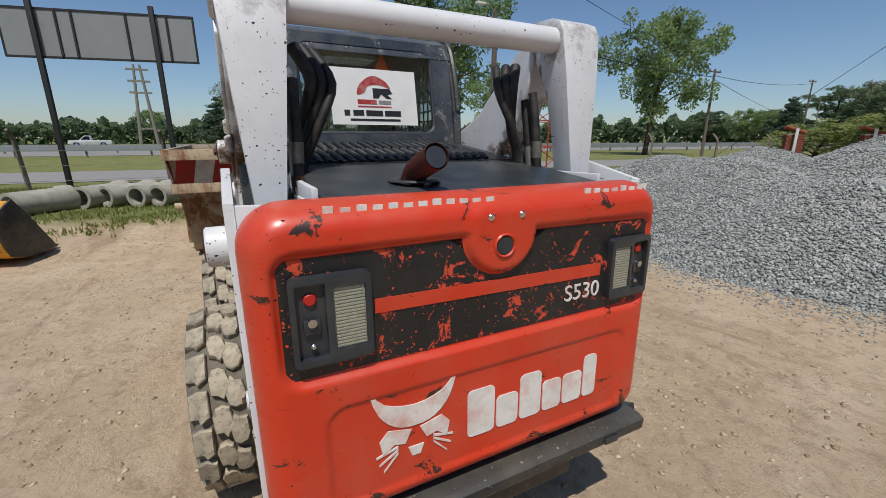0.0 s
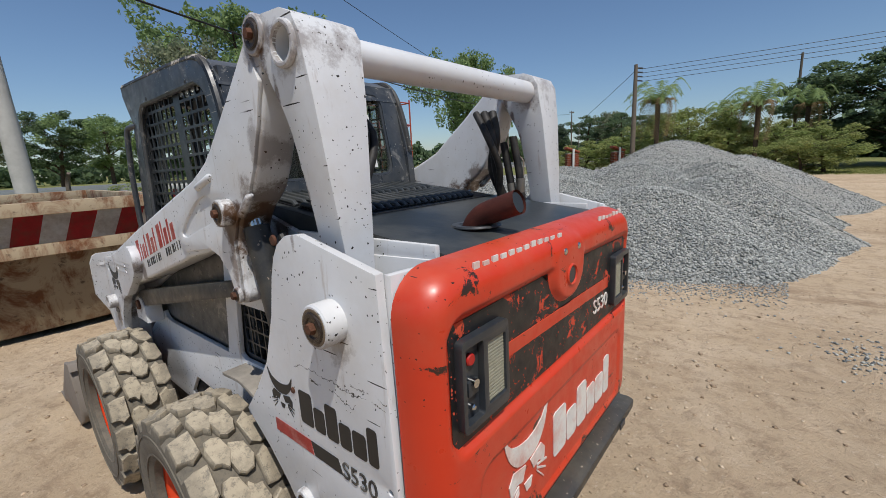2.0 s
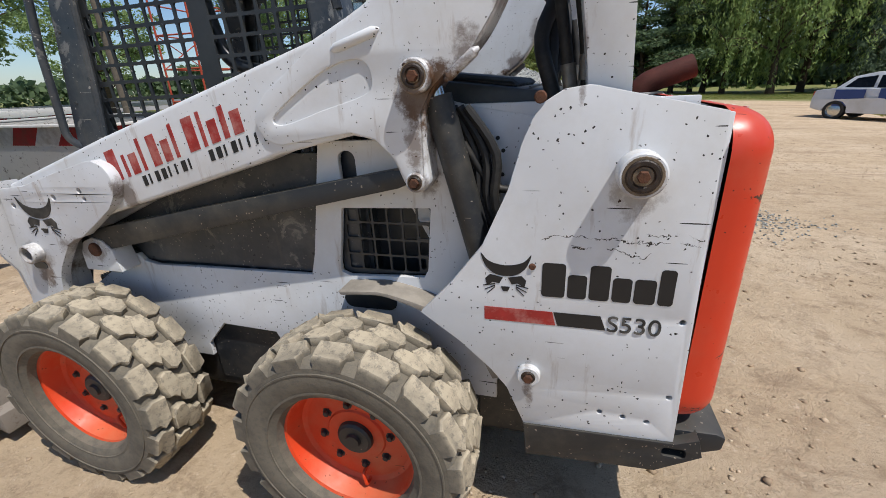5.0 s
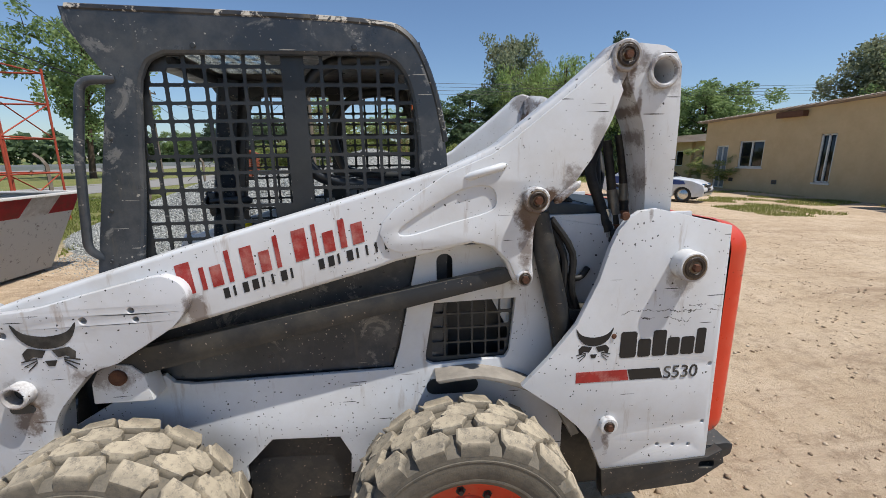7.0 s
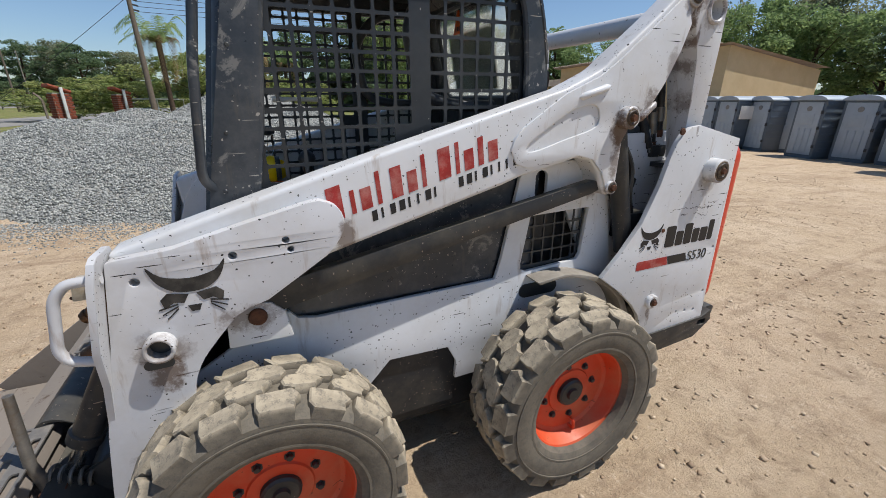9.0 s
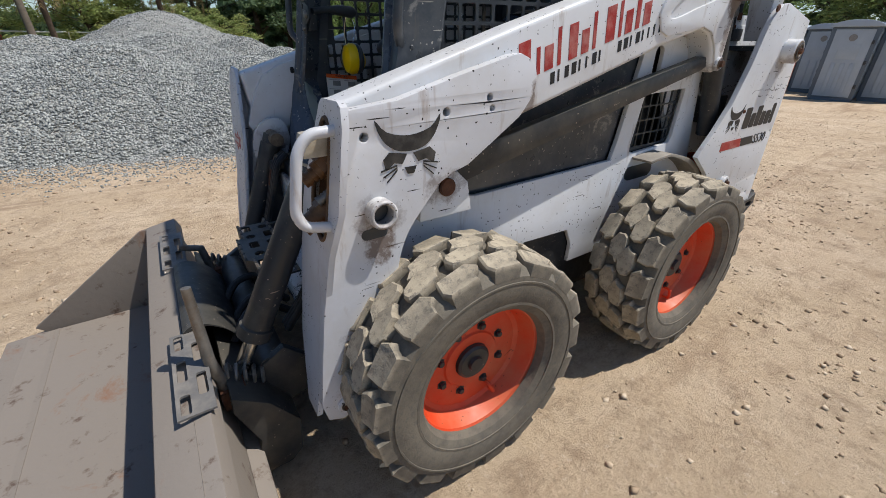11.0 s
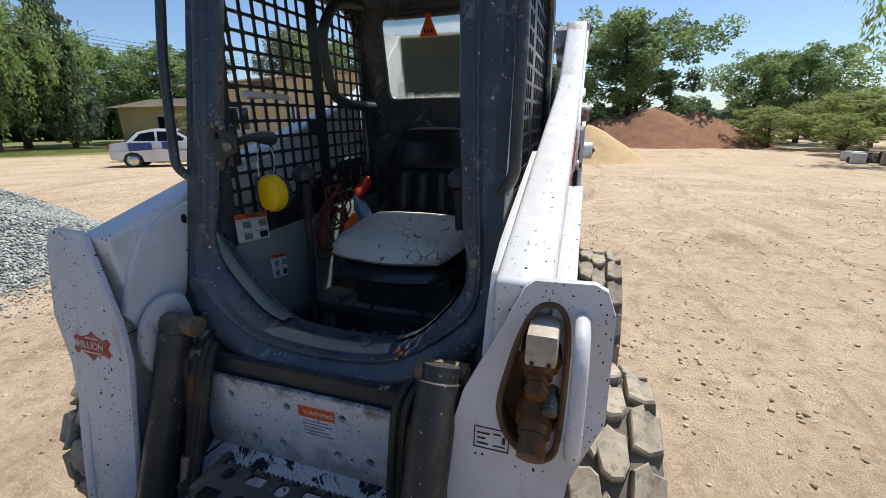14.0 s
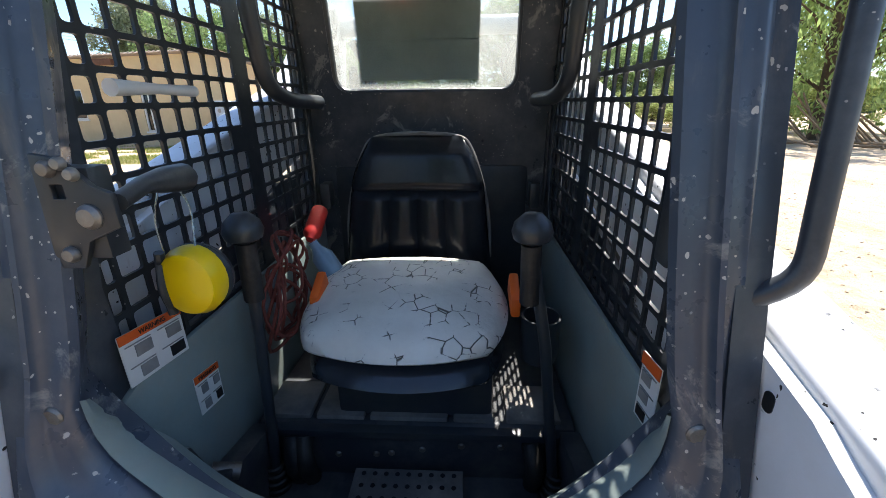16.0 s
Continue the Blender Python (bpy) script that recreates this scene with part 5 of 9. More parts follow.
def sill_trim():
    """The grey-green trim that falls from the opening's edge into the cab."""
    bm = bmesh.new()
    rows = []
    for y, z in [p for p in MOUTH if p[1] < 1.105 and p[0] > 0.185]:
        x, w = mouth_x(z), 0.25 + 0.75 * smoothstep(1.10, 0.97, z)
        rows.append([bm.verts.new(p) for p in ((x - 0.002, y - 0.002, z + 0.005), (x - 0.030 * w, y - 0.004, z + 0.002), (x - 0.075 * w, min(y + 0.004, 0.404), z - 0.022 * w), (x - 0.110 * w, min(y + 0.014, 0.407), z - 0.048 * w), (x - 0.114 * w, min(y + 0.022, 0.409), z - 0.075 * w))])
    for A, B in zip(rows, rows[1:]):
        for k in range(4):
            bm.faces.new((A[k], A[k + 1], B[k + 1], B[k]))
    return bm


both("sill_trim", sill_trim, GREY_PLASTIC, "grey-green dusty sill trim")
both("trim_screw", lambda: disc((front_x(1.09) + 0.006, 0.402, 1.085), 0.014, 0.006, "x", 14), BARE_STEEL)
for y, mat in ((0.235, RUST), (-0.185, BARE_STEEL), (0.11, BARE_STEEL)):
    m, e = min(zip(MOUTH, EDGE), key=lambda q: abs(q[0][0] - abs(y)) + (q[0][1] > 1.0))
    x, _, z = frame_point(m, e, 0.12 if y < 0.2 else 0.5, 0.008)
    part("sill_bolt", disc((x, y, z), 0.016, 0.010, "z", 14), mat, loader)
part("front_header", box(1.02, 1.10, -0.41, 0.41, 1.90, 1.95, 0.012), BLACK, loader)
both("grab_handle", lambda: sweep(bend([(1.00, 0.455, 1.79), (1.085, 0.478, 1.785), (1.122, 0.484, 1.57), (1.152, 0.482, 1.28), (1.125, 0.445, 1.240)], 0.035), 0.013, 10), BLACK, "black bent grab handle")
for s in SIDES:
    for z in (1.80, 1.62, 1.40, 1.24):
        part("rivet", disc((front_x(z) - 0.03, s * 0.4615, z), 0.006, s * 0.004, n=10), PLASTIC, loader)
    for x in (0.764, 0.293):
        part("rivet", disc((x, s * 0.4615, 1.885), 0.009, s * 0.004, n=10), PLASTIC, loader)

# interior
part("cab_floor", box(0.10, 1.24, -0.42, 0.42, 0.495, 0.525, 0.005), CAB_BLACK, loader)
part("seat_pan", soften(prism([(0.10, 0.525), (0.10, 0.685), (0.74, 0.690), (0.755, 0.675), (0.755, 0.525)], -0.405, 0.405), 0.01), CAB_BLACK, loader, "black steel seat base with dusty panels")
for y0, y1 in ((-0.395, -0.27), (-0.255, -0.13), (-0.115, 0.085), (0.10, 0.20), (0.235, 0.37)):
    part("base_panel", soften(box(0.60, 0.735, y0, y1, 0.686, 0.702), 0.005), DUSTY_BASE, loader, "dusty grey panel on the seat base")
part("base_step", prism([(0.748, 0.690), (0.772, 0.686), (0.772, 0.664), (0.754, 0.66)], -0.40, 0.40, "y", (), 0.004), PLASTIC, loader)
for y in (-0.30, -0.2, -0.1, -0.06, 0.02, 0.12, 0.22, 0.31):
    part("screw", disc((0.754, y, 0.615 + 0.02 * math.sin(9 * y)), 0.009, 0.006, "x", 10), BARE_STEEL, loader)
both("inner_panel", lambda: prism([(0.06, 0.53), (0.06, 1.03), (1.02, 1.03), (1.10, 1.00), (1.14, 0.86), (1.14, 0.53)], 0.412, 0.424, "y", (), 0.004), GREY_PLASTIC, "grey-green dusty inner cab panel")
both("floor_cheek", lambda: prism([(0.755, 0.525), (0.755, 0.69), (0.90, 0.72), (1.06, 0.80), (1.14, 0.80), (1.14, 0.525)], 0.36, 0.412, "y", (), 0.006), CAB_BLACK)
part("foot_plate", prism([(0.765, 0.552), (0.765, 0.560), (0.93, 0.548), (0.93, 0.540)], -0.155, 0.125, "y", (), 0.002), DUSTY_BASE, loader, "dusty punched foot plate")
for i in range(9):
    for j in range(5):
        part("foot_hole", disc((0.780 + 0.033 * j, -0.130 + 0.029 * i, 0.5595 - 0.0024 * j), 0.0065, 0.001, "z", 8), INK_GAP_BLACK, loader)
for y in (-0.30, -0.27, 0.30):
    part("floor_hose", sweep(smooth_line([(0.77, y, 0.53), (0.80, y, 0.60), (0.765, y - 0.01, 0.66)]), 0.022, 10), RUBBER, loader)


def pad(w, d, t, curve, ribs=0, n=28):
    """A stuffed pad: a rounded slab in x (depth) and y (width), swelling in the middle, with pleats."""
    bm = bmesh.new()
    def shape(u, v, side):
        a = max(abs(u), abs(v))
        h = t * max(1 - a ** 3.2, 0) ** 0.5
        u, v = u * math.sqrt(1 - 0.36 * v * v), v * math.sqrt(1 - 0.36 * u * u)
        z = side * h * (1 if side > 0 else 0.6)
        if ribs and side > 0 and -0.75 < u < 0.35:
            z -= 0.012 * (math.cos(v * ribs * math.pi) > 0.55)
        return (u * d, v * w, z + curve * u * u)
    rows = {}
    for side in (1, -1):
        rows[side] = [[bm.verts.new(shape(-1 + 2 * i / n, -1 + 2 * j / n, side)) for j in range(n + 1)] for i in range(n + 1)]
        for i in range(n):
            for j in range(n):
                q = (rows[side][i][j], rows[side][i][j + 1], rows[side][i + 1][j + 1], rows[side][i + 1][j])
                bm.faces.new(q if side > 0 else q[::-1])
    bmesh.ops.remove_doubles(bm, verts=bm.verts, dist=0.0005)
    return bm


part("seat", pad(0.255, 0.250, 0.055, 0.01), VINYL, loader, "black vinyl seat cushion", Matrix.Translation((0.585, -0.022, 0.865)) @ Matrix.Rotation(radians(4), 4, "Y"), 60)
part("seat_support", soften(box(0.40, 0.72, -0.20, 0.20, 0.69, 0.85), 0.02), PLASTIC, loader)


def backrest():
    bm = bmesh.new()
    n, m = 40, 30
    grid = []
    for i in range(m + 1):
        z = i / m
        w = 0.245 - 0.045 * z if z < 0.62 else 0.217 - 0.075 * ((z - 0.62) / 0.38) ** 1.7
        row = []
        for j in range(n + 1):
            v = -1 + 2 * j / n
            x = 0.055 * max(1 - abs(v) ** 4, 0) ** 0.5 * min(1, 4 * z + 0.1, (1 - z) * 9 + 0.05) + 0.035 * v * v
            if 0.12 < z < 0.62 and abs(v) < 0.8:
                x += 0.018 * abs(math.sin(v * 2.5 * math.pi)) ** 0.6 - 0.006
            if 0.62 <= z < 0.66:
                x -= 0.012
            row.append(bm.verts.new((0.27 - 0.07 * z + x, v * w - 0.028, 0.90 + 0.455 * z)))
        grid.append(row)
    for i in range(m):
        for j in range(n):
            bm.faces.new((grid[i][j], grid[i][j + 1], grid[i + 1][j + 1], grid[i + 1][j]))
    bmesh.ops.solidify(bm, geom=bm.faces[:], thickness=0.03)
    return bm


part("seat_back", backrest(), VINYL, loader, "black pleated vinyl seat back", smooth=60)

# Edge piping in pale grey, which paints the seat back's edge highlight.
part("seat_piping", sweep(smooth_line([(0.262, -0.266, 0.96), (0.255, -0.262, 1.08), (0.240, -0.241, 1.20), (0.212, -0.201, 1.315), (0.206, -0.156, 1.352), (0.204, -0.028, 1.362), (0.206, 0.100, 1.352), (0.212, 0.145, 1.315), (0.240, 0.185, 1.20), (0.255, 0.206, 1.08), (0.262, 0.210, 0.96)]), 0.006, 8), DUSTY_BASE, loader)


def cracked_vinyl():
    n = Nodes("cracked_white_vinyl", 0.55)
    e = n.voro(26, "DISTANCE_TO_EDGE")
    wob = n.noise(14, 4)
    crack = n.ramp(n.math("ADD", e, n.math("MULTIPLY", n.ramp(wob, (0.45, 0.0), (0.6, 1.0)), 0.10)), (0.012, 1.0), (0.045, 0.0))
    c = n.mix(n.ramp(n.noise(5, 5), (0.3, 0.0), (0.7, 1.0)), srgb("e2ded4"), srgb("c9c3b7"))
    c = n.mix(crack, c, srgb("4b463c"))
    n.bump(n.math("SUBTRACT", n.noise(40, 3), crack), 0.5, 0.004)
    return n.out(c)


pad_ob = solid("seat_cushion", pad(0.265, 0.235, 0.060, 0.0), cracked_vinyl(), "cracked white vinyl cushion laid on the loader's seat", "cushion", m=LEVEL @ Matrix.Translation((0.60, -0.026, 0.955)) @ Matrix.Rotation(radians(6), 4, "Y"), smooth=60)
for s, y in ((-1, -0.325), (1, 0.258)):
    yb = s * 0.350
    lever = part("control_lever", sweep([(0.80, yb, 0.53), (0.78, (y + yb) / 2, 0.95), (0.79, y, 1.19)], 0.013, 10), PLASTIC, loader, "black control lever")
    part("grip", sweep([(0.786, y + 0.004 * s, 1.06), (0.79, y, 1.19)], 0.021, 12), RUBBER, lever)
    part("knob", lathe([(0.0, 0.05), (0.018, 0.048), (0.036, 0.03), (0.041, 0.012), (0.036, -0.004), (0.020, -0.012), (0.0, -0.014)], 20, "z", (0.79, y, 1.205)), PLASTIC, lever)
    for k in range(4):
        part("boot_ring", ring((0.80, yb, 0.53 + 0.02 * k), 0.014, 0.034 - 0.004 * k, 0.014, "z", 16), RUBBER, lever)
both("lap_bar", lambda: sweep(bend([(0.20, 0.365, 1.88), (0.40, 0.375, 1.86), (0.52, 0.380, 1.72), (0.47, 0.380, 1.50), (0.36, 0.370, 1.465), (0.17, 0.350, 1.46)], 0.08, 5), 0.021, 12), PLASTIC, "black padded lap bar, raised")
both("belt_strap", lambda: prism([(0.19, 1.42), (0.21, 1.42), (0.20, 1.12), (0.18, 1.12)], 0.385, 0.388), RUBBER)
both("belt_reel", lambda: box(0.10, 0.16, 0.35, 0.385, 1.10, 1.19, 0.008), PLASTIC)

# side screen lever, latch and seat-side details
LATCH_X = 1.122
latch = part("latch_plate", prism([(-0.356, 1.412), (-0.323, 1.406), (-0.293, 1.375), (-0.273, 1.367), (-0.272, 1.327), (-0.315, 1.309), (-0.331, 1.275), (-0.366, 1.275)], LATCH_X, LATCH_X + 0.008, "x", ([(-0.342, 1.361), (-0.327, 1.361), (-0.327, 1.377), (-0.342, 1.377)],), 0.002), SCREEN, loader, "black latch plate with bolts")
part("latch_block", soften(box(1.09, LATCH_X, -0.350, -0.300, 1.285, 1.395), 0.004), SCREEN, loader)
for y, z, r in ((-0.337, 1.395, 0.010), (-0.320, 1.401, 0.008), (-0.309, 1.389, 0.008), (-0.304, 1.340, 0.015), (-0.341, 1.294, 0.010)):
    part("bolt", lathe([(0.0, 0.009), (r * 0.7, 0.008), (r, 0.003), (r, 0.0)], 14, "x", (LATCH_X + 0.008, y, z)), BARE_STEEL, latch)
part("latch_handle", sweep([(1.110, -0.285, 1.352), (1.04, -0.304, 1.360), (0.99, -0.312, 1.357), (0.94, -0.318, 1.352), (0.92, -0.320, 1.350)], [0.011, 0.012, 0.019, 0.022, 0.012], 12), PLASTIC, loader, "black latch handle with a round grip")
part("screen_strap", sweep([(0.905, -0.428, 1.486), (0.80, -0.427, 1.486), (0.696, -0.428, 1.484)], [0.014, 0.009, 0.011], 10), WHITE_P, loader, "pale worn strip on the side screen")
part("strap_clip", box(1.02, 1.06, 0.385, 0.405, 1.25, 1.50, 0.006), PLASTIC, loader)


def safety_label(x0, x1, z0, z1, rows, cols, side, slope, word):
    """A white label with an orange header on an inner cab panel, its pictures as bars."""
    def box_at(a, b, c, d, out):
        y = side * 0.4110
        bm = box(a, b, y - 0.0008 - out, y + 0.0008 - out, c, d) if side > 0 else box(a, b, y - 0.0008 + out, y + 0.0008 + out, c, d)
        for v in bm.verts:
            v.co.z += slope * (v.co.x - x0)
        return bm
    sheet = part("warning_sheet", box_at(x0, x1, z0, z1, 0.0), WHITE_P, loader, "white safety label with orange header")
    h = (z1 - z0) * 0.17
    part("label_header", box_at(x0, x1, z1 - h, z1, 0.0018), INK_ORANGE, sheet)
    if word:
        part("header_word", lettering(word, h * 0.8, 0.0004), INK_GAP_BLACK, sheet, "", Matrix.Translation(((x0 + x1) / 2, side * 0.4110 - side * 0.0032, z1 - h / 2 + slope * (x1 - x0) / 2)) @ Matrix.Rotation(-math.atan(slope), 4, "Y") @ Matrix(((1, 0, 0, 0), (0, 0, -1, 0), (0, 1, 0, 0), (0, 0, 0, 1))) @ Matrix.Diagonal((-1, 1, -1, 1)))
    dx, dz = (x1 - x0) / cols, (z1 - h - z0) / rows
    for i in range(cols):
        for j in range(rows):
            a, c = x0 + dx * i, z0 + dz * j
            part("label_bar", box_at(a + dx * 0.12, a + dx * 0.62, c + dz * 0.18, c + dz * 0.72, 0.0018), INK_GREY if (i + j) % 3 else INK_GAP_BLACK, sheet)
            part("label_line", box_at(a + dx * 0.12, a + dx * 0.88, c + dz * 0.80, c + dz * 0.84, 0.0018), INK_GREY, sheet)


safety_label(0.905, 1.045, 1.012, 1.105, 2, 2, -1, 0.12, "WARNING")
safety_label(0.838, 0.915, 0.845, 0.935, 2, 2, -1, 0.16, "WARNING")
safety_label(0.995, 1.055, 0.965, 1.085, 3, 1, 1, 0.10, "")

part("pouch_flap", prism([(1.10, 0.945), (0.985, 0.845), (0.94, 0.725), (1.02, 0.815)], -0.404, -0.392, "y", (), 0.003), PLASTIC, loader, "black flap on the inner cab panel")
part("flap_knob", sweep([(0.94, -0.404, 0.735), (0.92, -0.355, 0.715)], 0.018, 12), BARE_STEEL, loader)
# loose things in the cab
muffs = thing("ear_muffs", "yellow ear muffs hung by a wire on the cab screen", "ear muffs", m=LEVEL)
part("cup", lathe([(0.0, 0.034), (0.025, 0.033), (0.046, 0.024), (0.054, 0.006), (0.052, -0.012), (0.040, -0.02), (0.0, -0.02)], 24, "x", (0, 0, 0)), MUFF, muffs, "", Matrix.Translation((0.950, -0.332, 1.180)) @ Matrix.Diagonal((1, 1, 1.15, 1)))
part("cup", lathe([(0.0, 0.03), (0.03, 0.028), (0.048, 0.01), (0.046, -0.012), (0.0, -0.014)], 24, "y", (0, 0, 0)), MUFF, muffs, "", Matrix.Translation((0.925, -0.362, 1.172)))
part("ear_cushion", lathe([(0.040, 0.012), (0.056, 0.010), (0.060, 0.0), (0.056, -0.012), (0.040, -0.014)], 28, "x", (0.926, -0.338, 1.178), closed=True), PLASTIC, muffs, "black ear cushion")
part("yoke", sweep(smooth_line([(0.972, -0.368, 1.215), (0.982, -0.366, 1.178), (0.972, -0.368, 1.140)]), 0.007, 8), PLASTIC, muffs)
part("headband", sweep(smooth_line([(0.968, -0.368, 1.235), (0.962, -0.378, 1.178), (0.965, -0.372, 1.122)]), 0.008, 8), PLASTIC, muffs)
part("wire", sweep(smooth_line([(0.955, -0.37, 1.225), (0.955, -0.37, 1.29), (0.945, -0.345, 1.352), (0.925, -0.33, 1.30), (0.945, -0.322, 1.235)]), 0.0015, 5), CHROME, muffs)
tag = thing("warning_tag", "orange triangular warning tag hung in the rear window", "tag", m=LEVEL)
part("triangle", prism([(-0.045, 0), (0.045, 0), (0.012, 0.075), (0.012, 0.095), (-0.012, 0.095), (-0.012, 0.075)], 0.105, 0.108, "x", (), 0.001), ORANGE_P, tag, "", Matrix.Translation((0.0, -0.085, 1.757)))
for y in (-0.016, 0.0, 0.016):
    part("tag_bar", box(0.1082, 0.1088, -0.085 + y - 0.005, -0.085 + y + 0.005, 1.770, 1.787), INK_GAP_BLACK, tag)
part("cord", sweep([(0.107, -0.085, 1.85), (0.100, -0.085, 1.875)], 0.002, 5), PLASTIC, tag)
ropes = thing("rope_bundle", "tangled red-brown rope beside the seat", "rope", m=LEVEL)
rng = random.Random(9)
ROPE = plain("rope", srgb("7a3a2e"), 0.9, 0, 0.3, 40, 0.4)
for k in range(9):
    c = Vector((0.62 + rng.uniform(-0.05, 0.05), -0.335 + rng.uniform(-0.02, 0.015), 1.02 + rng.uniform(-0.06, 0.08)))
    r = rng.uniform(0.05, 0.12)
    tilt = rng.uniform(-0.5, 0.5)
    pts = [c + Vector((r * math.cos(a), 0.02 * math.sin(2 * a + k), r * math.sin(a) + tilt * r * math.cos(a))) for a in [2 * math.pi * i / 20 for i in range(20)]]
    part("rope_coil", sweep(pts, 0.0045, 6, closed=True), ROPE, ropes)
solid("red_can", lathe([(0.0, -0.10), (0.04, -0.10), (0.045, -0.09), (0.045, 0.08), (0.03, 0.10), (0.02, 0.12), (0.0, 0.12)], 20, "x", (0, 0, 0)), RED_P, "red plastic bottle beside the seat", "bottle", m=LEVEL @ Matrix.Translation((0.34, -0.345, 1.10)) @ Matrix.Rotation(0.5, 4, "Y") @ Matrix.Scale(0.6, 4))
solid("water_bottle", lathe([(0.0, -0.09), (0.03, -0.09), (0.032, -0.08), (0.032, 0.06), (0.014, 0.09), (0.014, 0.11), (0.0, 0.11)], 18, "z", (0, 0, 0)), plain("pale_blue_plastic", srgb("7d93a3"), 0.2, 0, 0.2, 10, 0.1), "pale blue plastic bottle beside the seat", "bottle", m=LEVEL @ Matrix.Translation((0.48, -0.255, 0.99)) @ Matrix.Rotation(0.5, 4, "X"))
both("belt_buckle", lambda: prism([(0.56, 0.98), (0.66, 0.95), (0.66, 1.0), (0.58, 1.04)], 0.24, 0.265, "y", (), 0.008), ORANGE_P, "orange seat belt buckle")
part("cup_holder", lathe([(0.045, 0.0), (0.05, 0.12), (0.044, 0.12), (0.04, 0.01)], 20, "z", (0.66, 0.315, 0.84), closed=True), PLASTIC, loader)

# ---- front of the loader ----
HOLES = ((-0.231, 0.705), (-0.051, 0.705), (0.113, 0.708), (-0.173, 0.58), (-0.08, 0.584), (0.091, 0.592), (0.182, 0.595))
panel = part("front_panel", prism([(-0.335, 0.755), (0.30, 0.755), (0.30, 0.515), (-0.335, 0.515)], 1.318, 1.333, "x", [[(y + 0.0105 * math.cos(a), z + 0.0105 * math.sin(a)) for a in [2 * math.pi * k / 12 for k in range(12)]] for y, z in HOLES], 0.003), WHITE_FRONT, loader, "chipped white front panel with bolt holes")
for y, z in HOLES:
    part("hole_lining", disc((1.3165, y, z), 0.0104, 0.004, "x", 12, 0.0), INK_GAP_BLACK, panel)
part("panel_back", box(1.29, 1.312, -0.40, 0.40, 0.30, 0.80), PLASTIC, loader)
part("warning_label", box(1.333, 1.3345, -0.012, 0.092, 0.630, 0.724), WHITE, panel)
part("label_header", box(1.3345, 1.3357, -0.012, 0.092, 0.692, 0.724), INK_ORANGE, panel)
part("header_word", lettering("WARNING", 0.018, 0.0004), INK_WHITE, panel, "", on_front(1.3361, 0.046, 0.707))
for k in range(5):
    part("label_line", box(1.3345, 1.3354, -0.006 if k % 2 else 0.0, 0.084 - 0.012 * (k % 3), 0.640 + 0.010 * k, 0.643 + 0.010 * k), INK_GREY, panel)
part("kick_panel", prism([(1.33, 0.53), (1.45, 0.46), (1.43, 0.30), (1.30, 0.30)], -0.36, 0.34, "y", (), 0.006), WHITE_CHIPPED, loader, "heavily chipped white lower panel")


def tread(w, d, nx, ny):
    """A punched step plate with toothed slots."""
    holes = []
    for i in range(nx):
        for j in range(ny):
            cx, cy = -w / 2 + w * (i + 0.5) / nx, -d / 2 + d * (j + 0.5) / ny
            if (i + j) % 2 == 0 or ny == 1:
                holes.append(rounded(max(cx - w / nx * 0.62, -w / 2 + 0.01), min(cx + w / nx * 0.62, w / 2 - 0.01), cy - d / ny * 0.28, cy + d / ny * 0.28, 0.006, 2))
    return prism([(-w / 2, -d / 2), (w / 2, -d / 2), (w / 2, d / 2), (-w / 2, d / 2)], 0, 0.006, "z", holes)


def step_tread(w, d):
    """A step plate with two rows of slots and round holes between them, its front edge toothed."""
    holes = []
    for k in range(6):
        x = -w / 2 + w * (k + 0.5) / 6
        holes.append(rounded(x - 0.026, x + 0.026, d * 0.16, d * 0.40, 0.008, 3) if k % 2 else [(x + 0.017 * math.cos(a), d * 0.25 + 0.017 * math.sin(a)) for a in [2 * math.pi * i / 14 for i in range(14)]])
        holes.append([(x + 0.017 * math.cos(a), -d * 0.24 + 0.017 * math.sin(a)) for a in [2 * math.pi * i / 14 for i in range(14)]] if k % 2 else rounded(x - 0.026, x + 0.026, -d * 0.40, -d * 0.12, 0.008, 3))
    return prism([(-w / 2, -d / 2), (-0.12, -d / 2), (-0.10, -d / 2 - 0.022), (0.07, -d / 2 - 0.022), (0.09, -d / 2), (w / 2, -d / 2), (w / 2, d / 2), (-w / 2, d / 2)], 0, 0.007, "z", holes)


STEP_AT = Matrix.Translation((1.503, 0.072, 0.600)) @ Matrix.Rotation(math.pi / 2, 4, "Z")
step = part("step_plate", step_tread(0.46, 0.115), STEEL_DARK, loader, "black punched step plate with toothed edges", STEP_AT)
part("step_skirt", prism([(-0.23, -0.0575), (-0.12, -0.0575), (-0.10, -0.0795), (0.07, -0.0795), (0.09, -0.0575), (0.23, -0.0575), (0.23, -0.0525), (0.088, -0.0525), (0.068, -0.0745), (-0.098, -0.0745), (-0.118, -0.0525), (-0.23, -0.0525)], -0.035, 0.0, "z"), STEEL_DARK, step)
for k in range(33):
    x = -0.224 + 0.014 * k
    for y in ((-0.076 if -0.10 < x < 0.07 else -0.054), 0.052):
        part("tooth", prism([(-0.0055, 0), (0.0055, 0), (0.002, 0.008), (-0.002, 0.008)], y - 0.004, y + 0.004), BARE_STEEL if k % 3 else STEEL_DARK, step, m=Matrix.Translation((x, 0, 0.007)))
part("step_bracket", box(1.40, 1.52, -0.20, -0.18, 0.48, 0.585, 0.003), STEEL_DARK, loader)
both("front_upright", lambda: prism([(1.26, 0.82), (1.36, 0.80), (1.45, 0.30), (1.36, 0.26), (1.26, 0.30)], 0.33, 0.37, "y", (), 0.006), STEEL_DARK)
